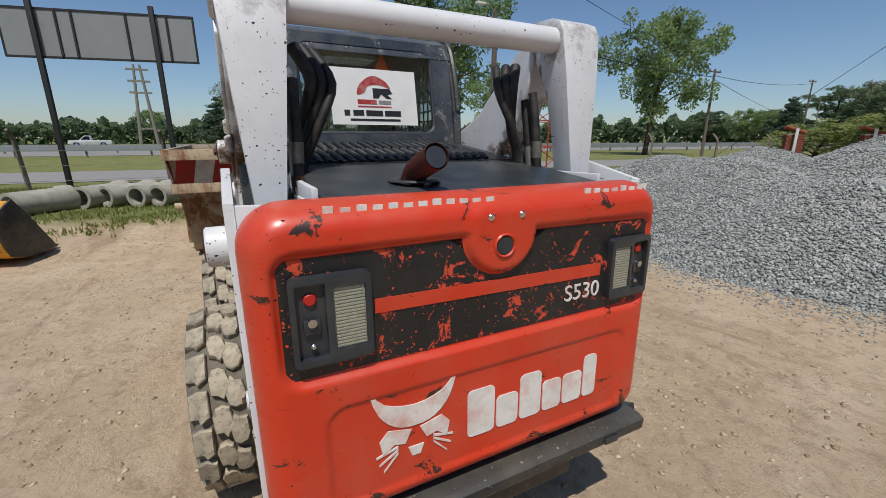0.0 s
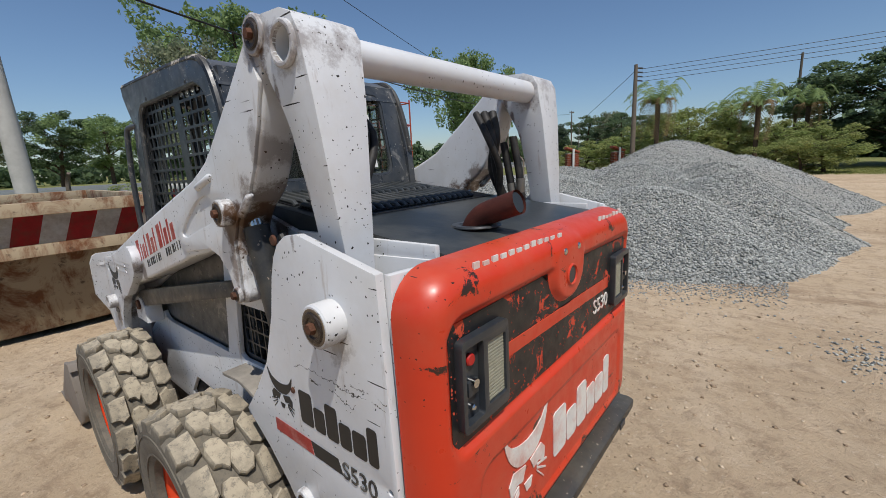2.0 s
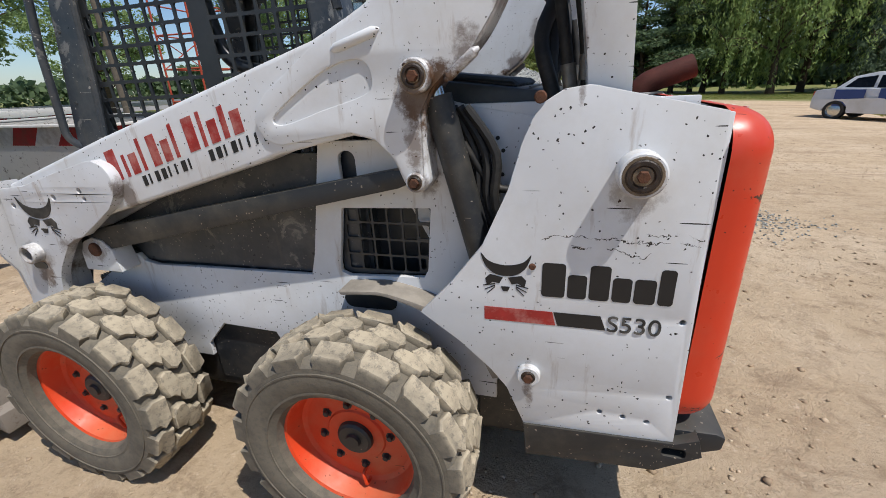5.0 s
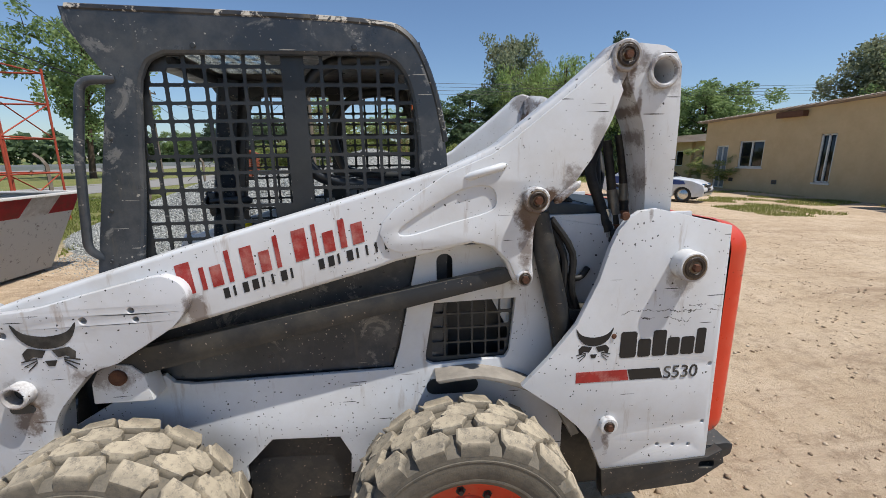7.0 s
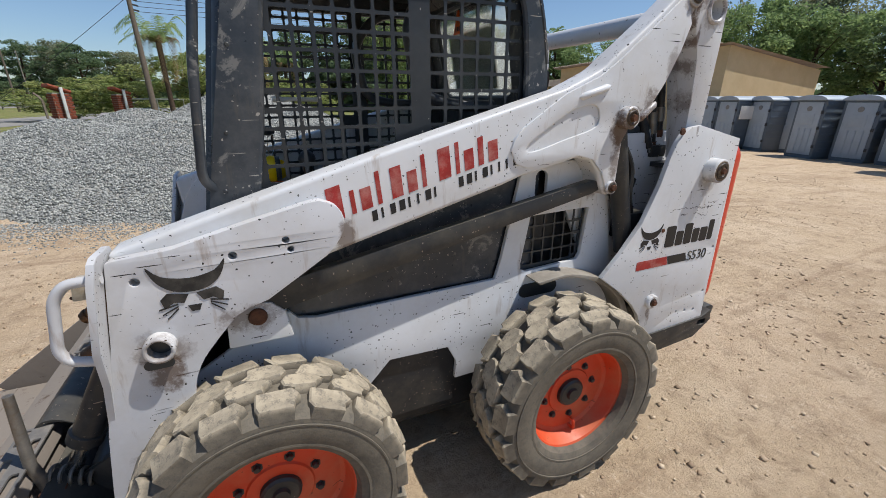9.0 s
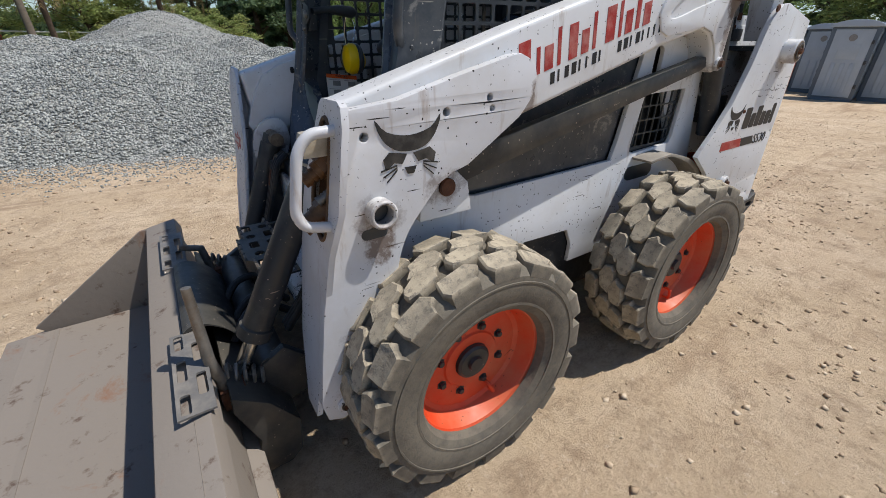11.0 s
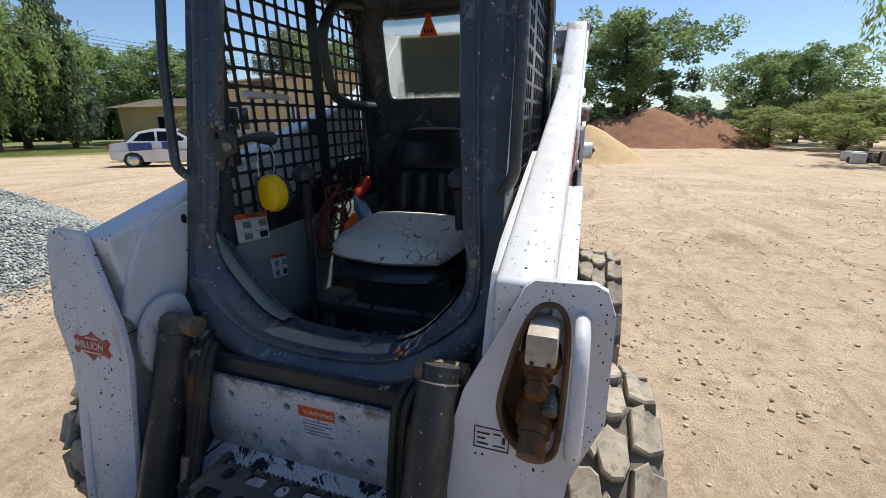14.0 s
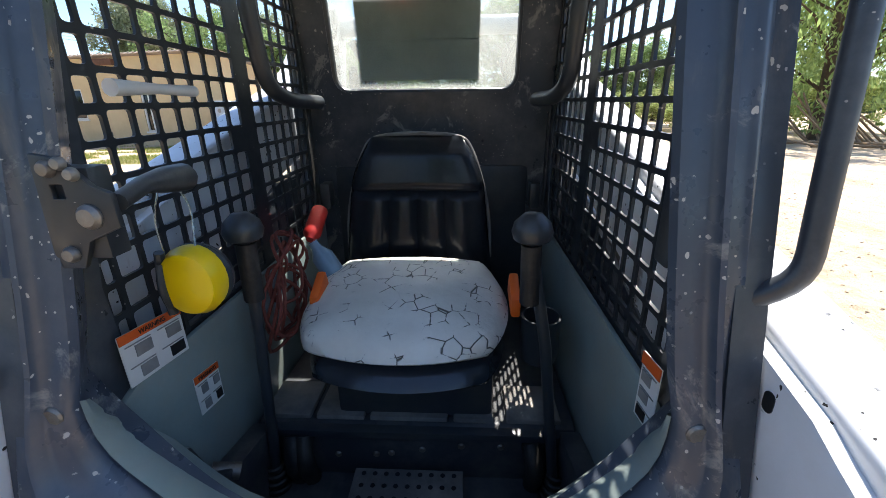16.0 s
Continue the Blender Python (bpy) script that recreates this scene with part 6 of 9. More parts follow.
part("bracket_ear", prism(smooth_line([(1.25, 0.93), (1.31, 0.955), (1.37, 0.92), (1.40, 0.84), (1.38, 0.76), (1.30, 0.72), (1.24, 0.80)], 3, True), -0.445, -0.425, "y", (), 0.004), WHITE_FRONT, loader)
for top, low, tip in (((1.318, -0.385, 0.895), (1.538, -0.380, 0.330), (1.585, -0.375, 0.215)), ((1.385, 0.392, 0.950), (1.630, 0.385, 0.480), (1.690, 0.380, 0.365))):
    a, b, c = Vector(top), Vector(low), Vector(tip)
    line = [tuple(a.lerp(b, u)) for u in (0.0, 0.055, 0.06, 0.93, 0.935, 1.0)]
    part("tilt_cylinder", sweep(line, [0.037, 0.037, 0.042, 0.042, 0.049, 0.049], 20), STEEL_DARK, loader, "dark hydraulic tilt cylinder")
    part("tilt_rod", sweep([tuple(b.lerp(a, 0.02)), tip], 0.022, 14), CHROME, loader)
both("tilt_pin", lambda: sweep([(1.318, 0.315, 0.885), (1.318, 0.425, 0.885)], 0.027, 14), GREASY)
for s in SIDES:
    for k in range(3):
        part("front_hose", sweep(smooth_line([(1.30, s * (0.335 - 0.024 * k), 0.83), (1.345, s * (0.318 - 0.024 * k), 0.79), (1.39, s * (0.312 - 0.020 * k), 0.66), (1.44, s * (0.31 - 0.016 * k), 0.52), (1.52, s * (0.30 - 0.02 * k), 0.40)]), 0.012, 8), RUBBER, loader)
    part("hose_elbow", lathe([(0.0, 0.03), (0.022, 0.028), (0.032, 0.012), (0.032, -0.012), (0.022, -0.03), (0.0, -0.03)], 16, "z", (1.315, s * 0.330, 0.795)), GREASY, loader, "greasy round hose elbow")
    part("hose_fitting", sweep([(1.352, s * 0.316, 0.765), (1.372, s * 0.312, 0.700)], 0.019, 6), RUST, loader)
    part("crimp", sweep([(1.425, s * 0.314, 0.560), (1.446, s * 0.312, 0.500)], 0.017, 10), BARE_STEEL, loader, "bare steel hose crimp")
# ragged red sticker with faded print on the other arm's end plate
BADGE = [(-0.612, 0.872), (-0.598, 0.880), (-0.585, 0.874), (-0.556, 0.884), (-0.541, 0.895), (-0.528, 0.884), (-0.500, 0.876), (-0.484, 0.882), (-0.473, 0.870), (-0.484, 0.856), (-0.472, 0.842), (-0.482, 0.830), (-0.500, 0.836), (-0.528, 0.828), (-0.541, 0.815), (-0.556, 0.826), (-0.585, 0.836), (-0.600, 0.828), (-0.612, 0.840), (-0.602, 0.856)]
badge = part("badge", sheared(prism(BADGE, 0.0162, 0.0170, "x")), INK_RED, loader, "ragged faded red sticker", Matrix.Translation((0, -0.006, 0)))
part("badge_word", lettering("MILLION", 0.026, 0.0004), INK_WHITE, badge, "", on_front(face_x(0.856) + 0.0186, -0.548, 0.856, 9.4))
for y0, y1, z0, z1 in ((-0.585, -0.510, 0.836, 0.839), (-0.565, -0.520, 0.874, 0.877), (-0.600, -0.590, 0.850, 0.862)):
    part("badge_bar", sheared(box(0.0172, 0.0178, y0, y1, z0, z1)), INK_WHITE, badge)

# quick-hitch frame and bucket
hitch = part("hitch_frame", soften(prism([(1.58, 0.10), (1.57, 0.22), (1.64, 0.33), (1.73, 0.40), (1.735, 0.34), (1.69, 0.20), (1.72, 0.06), (1.62, 0.06)], -0.52, 0.52), 0.01), STEEL_DARK, loader, "dark steel quick-hitch frame")
part("hitch_tube", sweep([(1.60, -0.40, 0.345), (1.60, 0.40, 0.345)], 0.050, 20), STEEL_DARK, hitch, "dark greasy cross tube")
COVER = smooth_line([(1.806, 0.470), (1.780, 0.486), (1.742, 0.480), (1.702, 0.452), (1.672, 0.412), (1.656, 0.362)])
part("hitch_cover", prism(COVER + [(x - 0.006, z - 0.010) for x, z in COVER[::-1]], -0.235, 0.245), STEEL_DARK, hitch, "dark curved cover plate of the quick-hitch", smooth=60)
for y, z in ((-0.12, 0.36), (0.02, 0.34), (0.13, 0.37)):
    part("hitch_hose", sweep(smooth_line([(1.46, y, 0.34), (1.54, y + 0.03, 0.42), (1.62, y + 0.05, z + 0.06), (1.68, y + 0.10, z)]), 0.014, 8), RUBBER, hitch)
for s in SIDES:
    lx, ly, tip = (1.745, 0.425, (1.752, 0.395, 0.696)) if s > 0 else (1.69, -0.36, (1.775, -0.345, 0.500))
    part("hitch_lever", sweep([(lx - 0.01, ly, 0.36), (lx + 0.008, ly, 0.47), tip], [0.018, 0.016, 0.013], 10), BARE_STEEL, hitch, "bare steel latch lever")
    part("latch_spring", sweep([(lx - 0.02 - 0.0035 * a, ly - 0.02 + 0.026 * math.cos(a), 0.40 + 0.026 * math.sin(a) - 0.002 * a) for a in [0.6 * i for i in range(50)]], 0.006, 6), BARE_STEEL, hitch)
    part("lever_lug", soften(box(lx - 0.06, lx + 0.01, ly - 0.03, ly + 0.03, 0.30, 0.37), 0.008), RUST, hitch)
    part("hitch_ear", prism([(1.50, 0.22), (1.48, 0.34), (1.56, 0.42), (1.66, 0.36), (1.64, 0.20)], s * 0.38, s * 0.41, "y", (), 0.006), STEEL_DARK, hitch)
    st = part("hitch_tread", tread(0.36, 0.085, 5, 2), DUSTY_BASE, hitch, "punched steel tread", Matrix.Translation((1.800, s * 0.42, 0.462)) @ Matrix.Rotation(math.pi / 2, 4, "Z"))
bucket = thing("loader_bucket", "worn bare-steel loader bucket resting on the earth before the loader", "bucket", m=LEVEL)
BUCKET = rusty("worn_bucket_steel", srgb("7f766c"), 0.64)
shell = smooth_line([(2.46, 0.015), (2.10, 0.012), (1.86, 0.02), (1.755, 0.08), (1.735, 0.18), (1.765, 0.34), (1.80, 0.435)], 4)
inner = [(x + 0.012, z + 0.014) for x, z in shell]
part("shell", prism(shell + inner[::-1], -0.83, 0.83), BUCKET, bucket)
both("bucket_side", lambda: prism([(2.40, 0.02), (2.44, 0.06), (1.93, 0.425), (1.80, 0.44), (1.735, 0.20), (1.755, 0.07), (1.86, 0.01)], 0.825, 0.842, "y", (), 0.003), BUCKET, parent=bucket)
part("top_edge", soften(prism([(1.755, 0.405), (1.775, 0.455), (1.90, 0.43), (1.905, 0.415), (1.80, 0.42)], -0.845, 0.845), 0.005), BUCKET, bucket)
part("cutting_edge", prism([(2.36, 0.0), (2.56, 0.004), (2.56, 0.012), (2.36, 0.03)], -0.845, 0.845), BUCKET, bucket)
part("back_rib", soften(prism([(1.735, 0.18), (1.69, 0.16), (1.69, 0.06), (1.755, 0.08)], -0.80, 0.80), 0.006), BUCKET, bucket)

# ---- the yard and its surroundings ----
def land(x, y):
    """The height of the ground: level, tipped under the loader, falling a little behind it."""
    r = math.hypot(x - 0.5, y)
    near = (0.005 - 0.01396 * x) * (1 - smoothstep(3.5, 8.0, r))
    return near - 0.22 * smoothstep(5.0, 16.0, -x)


def surface(x, y):
    """The trodden surface: dips, ruts along the wheel tracks and lumps."""
    z = land(x, y)
    if abs(x) + abs(y) < 40:
        z += 0.014 * noise.noise(Vector((x * 0.9, y * 0.9, 0))) + 0.008 * noise.noise(Vector((x * 3.1, y * 3.1, 3)))
        if abs(x) < 5.5 and abs(y) < 5.5:
            lump = noise.noise(Vector((x * 7, y * 7, 9)))
            z += 0.014 * max(lump, 0.0) + 0.008 * noise.noise(Vector((x * 15, y * 15, 4)))
            rut = math.sin(0.8 * x + 2.6 * y + 1.3 * noise.noise(Vector((x * 0.5, y * 0.5, 8))))
            z += 0.012 * rut * abs(rut) * (0.5 + noise.noise(Vector((x * 0.6, y * 0.6, 2))))
    return z


def ground_mesh():
    def axis(lim):
        a = [0.0]
        step = 0.055
        while a[-1] < lim:
            if a[-1] > 5:
                step = max(step, 0.25)
            if a[-1] > 9:
                step *= 1.13
            a.append(a[-1] + step)
        return [-v for v in a[:0:-1]] + a
    xs, ys = axis(1800), axis(1800)
    n, m = len(xs), len(ys)
    verts = [(x, y, surface(x, y)) for x in xs for y in ys]
    faces = [(i * m + k, (i + 1) * m + k, (i + 1) * m + k + 1, i * m + k + 1) for i in range(n - 1) for k in range(m - 1)]
    me = bpy.data.meshes.new("ground")
    me.from_pydata(verts, [], faces)
    me.shade_smooth()
    return me


n, earth, pos = ground_material()
grass = n.mix(n.ramp(n.noise(1.2, 8, 0.75), (0.4, 0.0), (0.62, 1.0)), srgb("6b7440"), srgb("8d8357"))
grass = n.mix(n.ramp(n.noise(40, 4, 0.7), (0.45, 0.0), (0.65, 0.6)), grass, srgb("4b5a2a"))
wob = n.math("MULTIPLY", n.math("SUBTRACT", n.noise(0.45, 6, 0.7), 0.5), 5.0)


def band(along, lo, hi, soft):
    a = n.math("ADD", along, wob)
    up = n.math("MULTIPLY", n.math("SUBTRACT", a, lo), 1.0 / soft)
    down = n.math("MULTIPLY", n.math("SUBTRACT", hi, a), 1.0 / soft)
    m = n.math("MINIMUM", up, down)
    n.t.nodes[-1].use_clamp = True
    return m


X, Y = pos.outputs[0], pos.outputs[1]
# the highway runs beyond the loader's front, slightly across; verge before it
fwd = n.math("ADD", X, n.math("MULTIPLY", Y, -0.10))
c = n.mix(band(fwd, 6.3, 900.0, 1.5), earth, grass)
c = n.mix(band(n.math("ADD", n.math("MULTIPLY", Y, -1.0), n.math("MULTIPLY", X, -0.25)), 29.0, 900.0, 2.0), c, grass)
n.bump(n.math("ADD", n.noise(8, 10, 0.78), n.math("MULTIPLY", n.noise(45, 6, 0.75), 0.35)), 0.85, 0.04)
GROUND = n.out(c)
solid("ground", ground_mesh(), GROUND, "bare dry earth yard with wheel tracks and a grass verge", "ground", kind="structure", smooth=180)
ASPHALT = plain("old_asphalt", srgb("8f8b86"), 0.9, 0, 0.2, 3, 0.3)


def strip(name, x0, x1, z, mat, label, category):
    bm = bmesh.new()
    A = [bm.verts.new((x0 + 0.10 * y, y, z)) for y in np.arange(-400, 401, 20.0)]
    B = [bm.verts.new((x1 + 0.10 * y, y, z)) for y in np.arange(-400, 401, 20.0)]
    for k in range(len(A) - 1):
        bm.faces.new((A[k], B[k], B[k + 1], A[k + 1]))
    return solid(name, bm, mat, label, category, kind="structure")


strip("service_road", 15.6, 21.0, 0.015, ASPHALT, "pale grey service road before the highway", "road")
strip("highway", 40.0, 54.0, 0.02, ASPHALT, "grey highway beyond the guard rail", "road")


# --- heaps ---
def heap_height(x, y, peaks):
    """Cones with blunt tips, run together."""
    h = 0.0
    for px, py, r, ht, sharp in peaks:
        d = math.hypot(x - px, y - py) / r
        d *= 1 + 0.12 * noise.noise(Vector((math.atan2(y - py, x - px) * 1.2, px, 0)))
        k = ht * (1.0 - math.sqrt(d * d + 0.035) + 0.015) * 1.12
        if k > 0:
            h = max(h, k) + 0.12 * min(h, k)
    return h


def heap(name, peaks, step, mat, label, category, bumpy=0.03):
    x0, x1 = min(p[0] - p[2] for p in peaks) - 0.5, max(p[0] + p[2] for p in peaks) + 0.5
    y0, y1 = min(p[1] - p[2] for p in peaks) - 0.5, max(p[1] + p[2] for p in peaks) + 0.5
    bm = bmesh.new()
    nx, ny = int((x1 - x0) / step), int((y1 - y0) / step)
    V = {}
    for i in range(nx + 1):
        for j in range(ny + 1):
            x, y = x0 + i * step, y0 + j * step
            h = heap_height(x, y, peaks)
            if h > 0:
                h += bumpy * noise.noise(Vector((x * 2.2, y * 2.2, 1))) * min(1, h * 3) + bumpy * 0.5 * noise.noise(Vector((x * 9, y * 9, 5)))
            V[i, j] = bm.verts.new((x, y, land(x, y) + h - 0.03))
    for i in range(nx):
        for j in range(ny):
            bm.faces.new((V[i, j], V[i + 1, j], V[i + 1, j + 1], V[i, j + 1]))
    dead = [f for f in bm.faces if all(heap_height(v.co.x, v.co.y, peaks) < 0.001 for v in f.verts)]
    bmesh.ops.delete(bm, geom=dead, context="FACES")
    return solid(name, bm, mat, label, category, kind="stuff", smooth=180)


def gravel_material():
    g = Nodes("crushed_stone", 0.9)
    cell = g.voro(34, "F1", "Color")
    s = g.t.nodes.new("ShaderNodeSeparateColor")
    g.put(cell, s.inputs[0])
    c = g.ramp(s.outputs[0], (0.0, srgb("787a76")), (0.5, srgb("979994")), (1.0, srgb("bcbbb4")))
    c = g.mix(g.ramp(g.noise(0.8, 6), (0.35, 0.0), (0.7, 0.6)), c, srgb("9b9488"))
    g.bump(g.math("ADD", g.voro(34), g.math("MULTIPLY", g.voro(80), 0.5)), 0.9, 0.03)
    return g.out(c)


GRAVEL = gravel_material()
PEAKS = [(0.3, -6.35, 2.4, 1.02, 1), (2.2, -6.9, 2.7, 1.18, 1), (4.2, -8.0, 2.9, 1.15, 1), (-0.6, -7.7, 2.0, 1.10, 1), (1.3, -9.0, 2.8, 1.32, 1), (3.4, -10.2, 3.0, 1.25, 1), (5.2, -11.0, 2.8, 1.0, 1), (-0.3, -9.8, 2.3, 1.28, 1), (1.3, -12.8, 4.0, 1.95, 1), (-0.4, -13.6, 3.2, 1.35, 1)]
heap("gravel_heap", PEAKS, 0.12, GRAVEL, "long heap of grey crushed stone on the earth yard", "gravel")


def loose_material(name, a, b, dark):
    g = Nodes(name, 0.95)
    c = g.mix(g.ramp(g.noise(1.5, 8, 0.7), (0.35, 0.0), (0.65, 1.0)), a, b)
    c = g.mix(g.ramp(g.noise(25, 6, 0.75), (0.55, 0.0), (0.7, 0.7)), c, dark)
    g.bump(g.noise(14, 8, 0.75), 0.8, 0.04)
    return g.out(c)


heap("sand_heap", [(-18.0, 0.75, 2.6, 1.55, 0.85), (-18.8, -0.3, 2.0, 0.95, 0.9), (-17.6, 1.5, 1.7, 0.7, 0.9)], 0.15, loose_material("sand", srgb("cdb083"), srgb("bd9d70"), srgb("7b6245")), "heap of pale yellow sand with stones on top", "sand heap")
heap("soil_heap", [(-31, 5.0, 4.5, 2.6, 0.7), (-32, 8.0, 4.5, 2.3, 0.7), (-31.5, 2.0, 3.6, 2.0, 0.8)], 0.3, loose_material("red_soil", srgb("9a6f50"), srgb("83593f"), srgb("573a2a")), "mound of reddish excavated soil", "soil heap", 0.12)

# ---- trees, palms and woods ----
def foliage(name, light, dark, dry=None):
    n = Nodes(name, 0.75, 0, 0.2)
    c = n.mix(n.island(), dark, light)
    c = n.mix(n.ramp(n.noise(0.5, 4), (0.35, 0.0), (0.7, 0.6)), c, dry or dark)
    n.out(c)
    t = n.t.nodes.new("ShaderNodeBsdfTranslucent")
    n.put(c, t.inputs[0])
    m = n.t.nodes.new("ShaderNodeMixShader")
    m.inputs[0].default_value = 0.5
    n.put(n.b.outputs[0], m.inputs[1])
    n.put(t.outputs[0], m.inputs[2])
    n.put(m.outputs[0], n.t.nodes["Material Output"].inputs["Surface"])
    return n.m


BARK = plain("bark", srgb("5b4a3b"), 0.95, 0, 0.4, 9, 0.9, srgb("3a2f26"))
LEAF = {
    "broad": foliage("leaf_green", srgb("a3b578"), srgb("73895a")),
    "dark": foliage("leaf_dark", srgb("7c8f66"), srgb("586a50")),
    "gum": foliage("leaf_gum", srgb("9aa584"), srgb("727f66"), srgb("958a6c")),
    "willow": foliage("leaf_willow", srgb("b3c27c"), srgb("859c5e")),
    "pine": foliage("leaf_pine", srgb("74856a"), srgb("54634f")),
    "bush": foliage("leaf_bush", srgb("a8b672"), srgb("76894f"), srgb("9b9060")),
}


def leaves(centres, size, rng, droop=0.0, slim=0.5):
    """One mesh of small bent leaves, two triangles each way, at the given centres."""
    n = len(centres)
    a = rng.normal(size=(n, 3))
    a[:, 2] -= droop * 2
    a /= np.linalg.norm(a, axis=1)[:, None]
    b = np.cross(a, rng.normal(size=(n, 3)))
    b /= np.linalg.norm(b, axis=1)[:, None]
    s = size * rng.uniform(0.6, 1.3, (n, 1))
    fold = np.cross(a, b) * s * 0.15
    quad = np.stack([centres - a * s, centres + b * s * slim + fold, centres + a * s, centres - b * s * slim + fold], 1)
    me = bpy.data.meshes.new("leaves")
    me.vertices.add(4 * n)
    me.vertices.foreach_set("co", quad.reshape(-1).astype(np.float32))
    me.loops.add(4 * n)
    me.loops.foreach_set("vertex_index", np.arange(4 * n, dtype=np.int32))
    me.polygons.add(n)
    me.polygons.foreach_set("loop_start", np.arange(0, 4 * n, 4, dtype=np.int32))
    me.update(calc_edges=True)
    return me


def tree_parts(kind, seed, leaf_count=7000, leaf=0.16):
    """A trunk with limbs and a crown for a tree 10 m tall and about 7 m wide."""
    rng, rnd = np.random.default_rng(seed), random.Random(seed)
    bm = bmesh.new()
    tips = []
    fork = {"broad": 0.22, "dark": 0.12, "gum": 0.38, "willow": 0.2, "pine": 0.1, "bush": 0.05}[kind]
    spread = {"broad": 1.0, "dark": 1.05, "gum": 0.8, "willow": 1.1, "pine": 0.6, "bush": 1.2}[kind]
    lean = Vector((rnd.uniform(-0.6, 0.6), rnd.uniform(-0.6, 0.6), 0))
    stem = [Vector((0, 0, -0.2)), Vector((0, 0, 0.4)), lean * 0.3 + Vector((0, 0, 3)), lean * 0.7 + Vector((0.1, 0, 6)), lean + Vector((0, 0.1, 9.2))]
    line = [Vector(p) for p in smooth_line(stem, 4)]
    sweep(line, [max(0.26 * (1 - i / len(line)) ** 0.8, 0.03) + (0.08 if i == 0 else 0) for i in range(len(line))], 9, bm)
    limbs = 22 if kind != "pine" else 34
    for k in range(limbs):
        f = fork + (1 - fork) * (k + rnd.random()) / limbs
        z = 9.2 * f
        base = line[min(int(f * (len(line) - 1)), len(line) - 1)].copy()
        base.z = z
        a = k * 2.399 + rnd.uniform(-0.4, 0.4)
        if kind in ("pine",):
            reach = 3.4 * (1 - f) ** 0.8 + 0.5
            up = rnd.uniform(-0.25, 0.25)
        else:
            reach = (3.6 * math.sin(math.pi * min(max((f - fork) / (1 - fork) * 0.85 + 0.15, 0), 1)) ** 0.7 + 0.3) * rnd.uniform(0.65, 1.15)
            up = rnd.uniform(0.25, 0.8) * (1.2 - 0.5 * f)
        d = Vector((math.cos(a), math.sin(a), up)) * reach * spread
        end = base + d
        mid = base + d * 0.5 + Vector((0, 0, 0.15 * reach))
        sweep([base, mid, end], [0.09 * (1.15 - f), 0.05 * (1.15 - f), 0.015], 5, bm)
        for _ in range(5):
            t = rnd.uniform(0.35, 1.05)
            p = base.lerp(end, t) + Vector((rnd.uniform(-1, 1), rnd.uniform(-1, 1), rnd.uniform(-0.5, 0.8))) * 0.28 * reach
            tips.append((p, rnd.uniform(0.35, 0.75) * (0.6 + 0.15 * reach)))
            sweep([base.lerp(end, t * 0.8), p], [0.025, 0.008], 4, bm)
    tips.append((Vector((lean.x, lean.y, 9.4)), 0.7))
    w = np.array([r ** 2 for _, r in tips])
    pick = rng.choice(len(tips), leaf_count, p=w / w.sum())
    P = np.array([tuple(p) for p, _ in tips])[pick]
    R = np.array([r for _, r in tips])[pick][:, None]
    off = rng.normal(size=(leaf_count, 3))
    off /= np.linalg.norm(off, axis=1)[:, None]
    off *= rng.uniform(0.2, 1.0, (leaf_count, 1)) ** 0.5
    if kind in ("pine", "dark"):
        off[:, 2] *= 0.55
    C = P + off * R * 1.15
    droop = 0.0
    if kind == "willow":
        hang = rng.random(leaf_count) < 0.72
        strand = rng.integers(0, 260, leaf_count)
        sx = rng.normal(size=(260, 3)) * 0.35
        top = P[rng.integers(0, leaf_count, 260)] + sx
        length = rng.uniform(1.0, 4.2, 260)
        fall = rng.random(leaf_count) * length[strand]
        hung = top[strand] + np.stack([0.08 * rng.normal(size=leaf_count) + 0.12 * fall, 0.08 * rng.normal(size=leaf_count), -fall], 1)
        hung[:, 2] = np.maximum(hung[:, 2], 0.5)
        C = np.where(hang[:, None], hung, C)
        droop = 1.2
    return finish(bm, 60), leaves(C, leaf, rng, droop, 0.28 if kind == "willow" else 0.5)


KINDS = {}
for kind, count, leaf in (("broad", 13000, 0.135), ("dark", 12500, 0.14), ("gum", 9500, 0.135), ("willow", 15000, 0.13), ("pine", 9500, 0.165), ("bush", 9500, 0.16)):
    KINDS[kind] = [tree_parts(kind, 11 + 7 * v + len(kind), count, leaf) for v in range(2)]
NAMES = {
    "broad": ("broadleaf_tree", "leafy green broadleaf tree beyond the yard"),
    "dark": ("evergreen_tree", "dense dark evergreen tree at the yard's edge"),
    "gum": ("eucalyptus_tree", "tall open eucalyptus tree with grey-green leaves"),
    "willow": ("willow_tree", "willow tree with long hanging pale green strands"),
    "pine": ("conifer_tree", "dark green conifer tree in the distance"),
    "bush": ("bush", "yellow-green leafy bush growing from the ground"),
}


def tree(kind, x, y, height, width, variant=0, turn=0.0):
    name, label = NAMES[kind]
    trunk, crown = KINDS[kind][variant % 2]
    s, w = height / 10.0, width / 7.0
    ob = thing(name, label, "tree" if kind != "bush" else "bush", "trees round the yard" if kind != "bush" else "bushes round the yard", m=Matrix.Translation((x, y, land(x, y))) @ Matrix.Rotation(turn, 4, "Z") @ Matrix.Diagonal((w, w, s, 1)))
    part("trunk", trunk, BARK, ob)
    part("crown", crown, LEAF[kind], ob)
    return ob


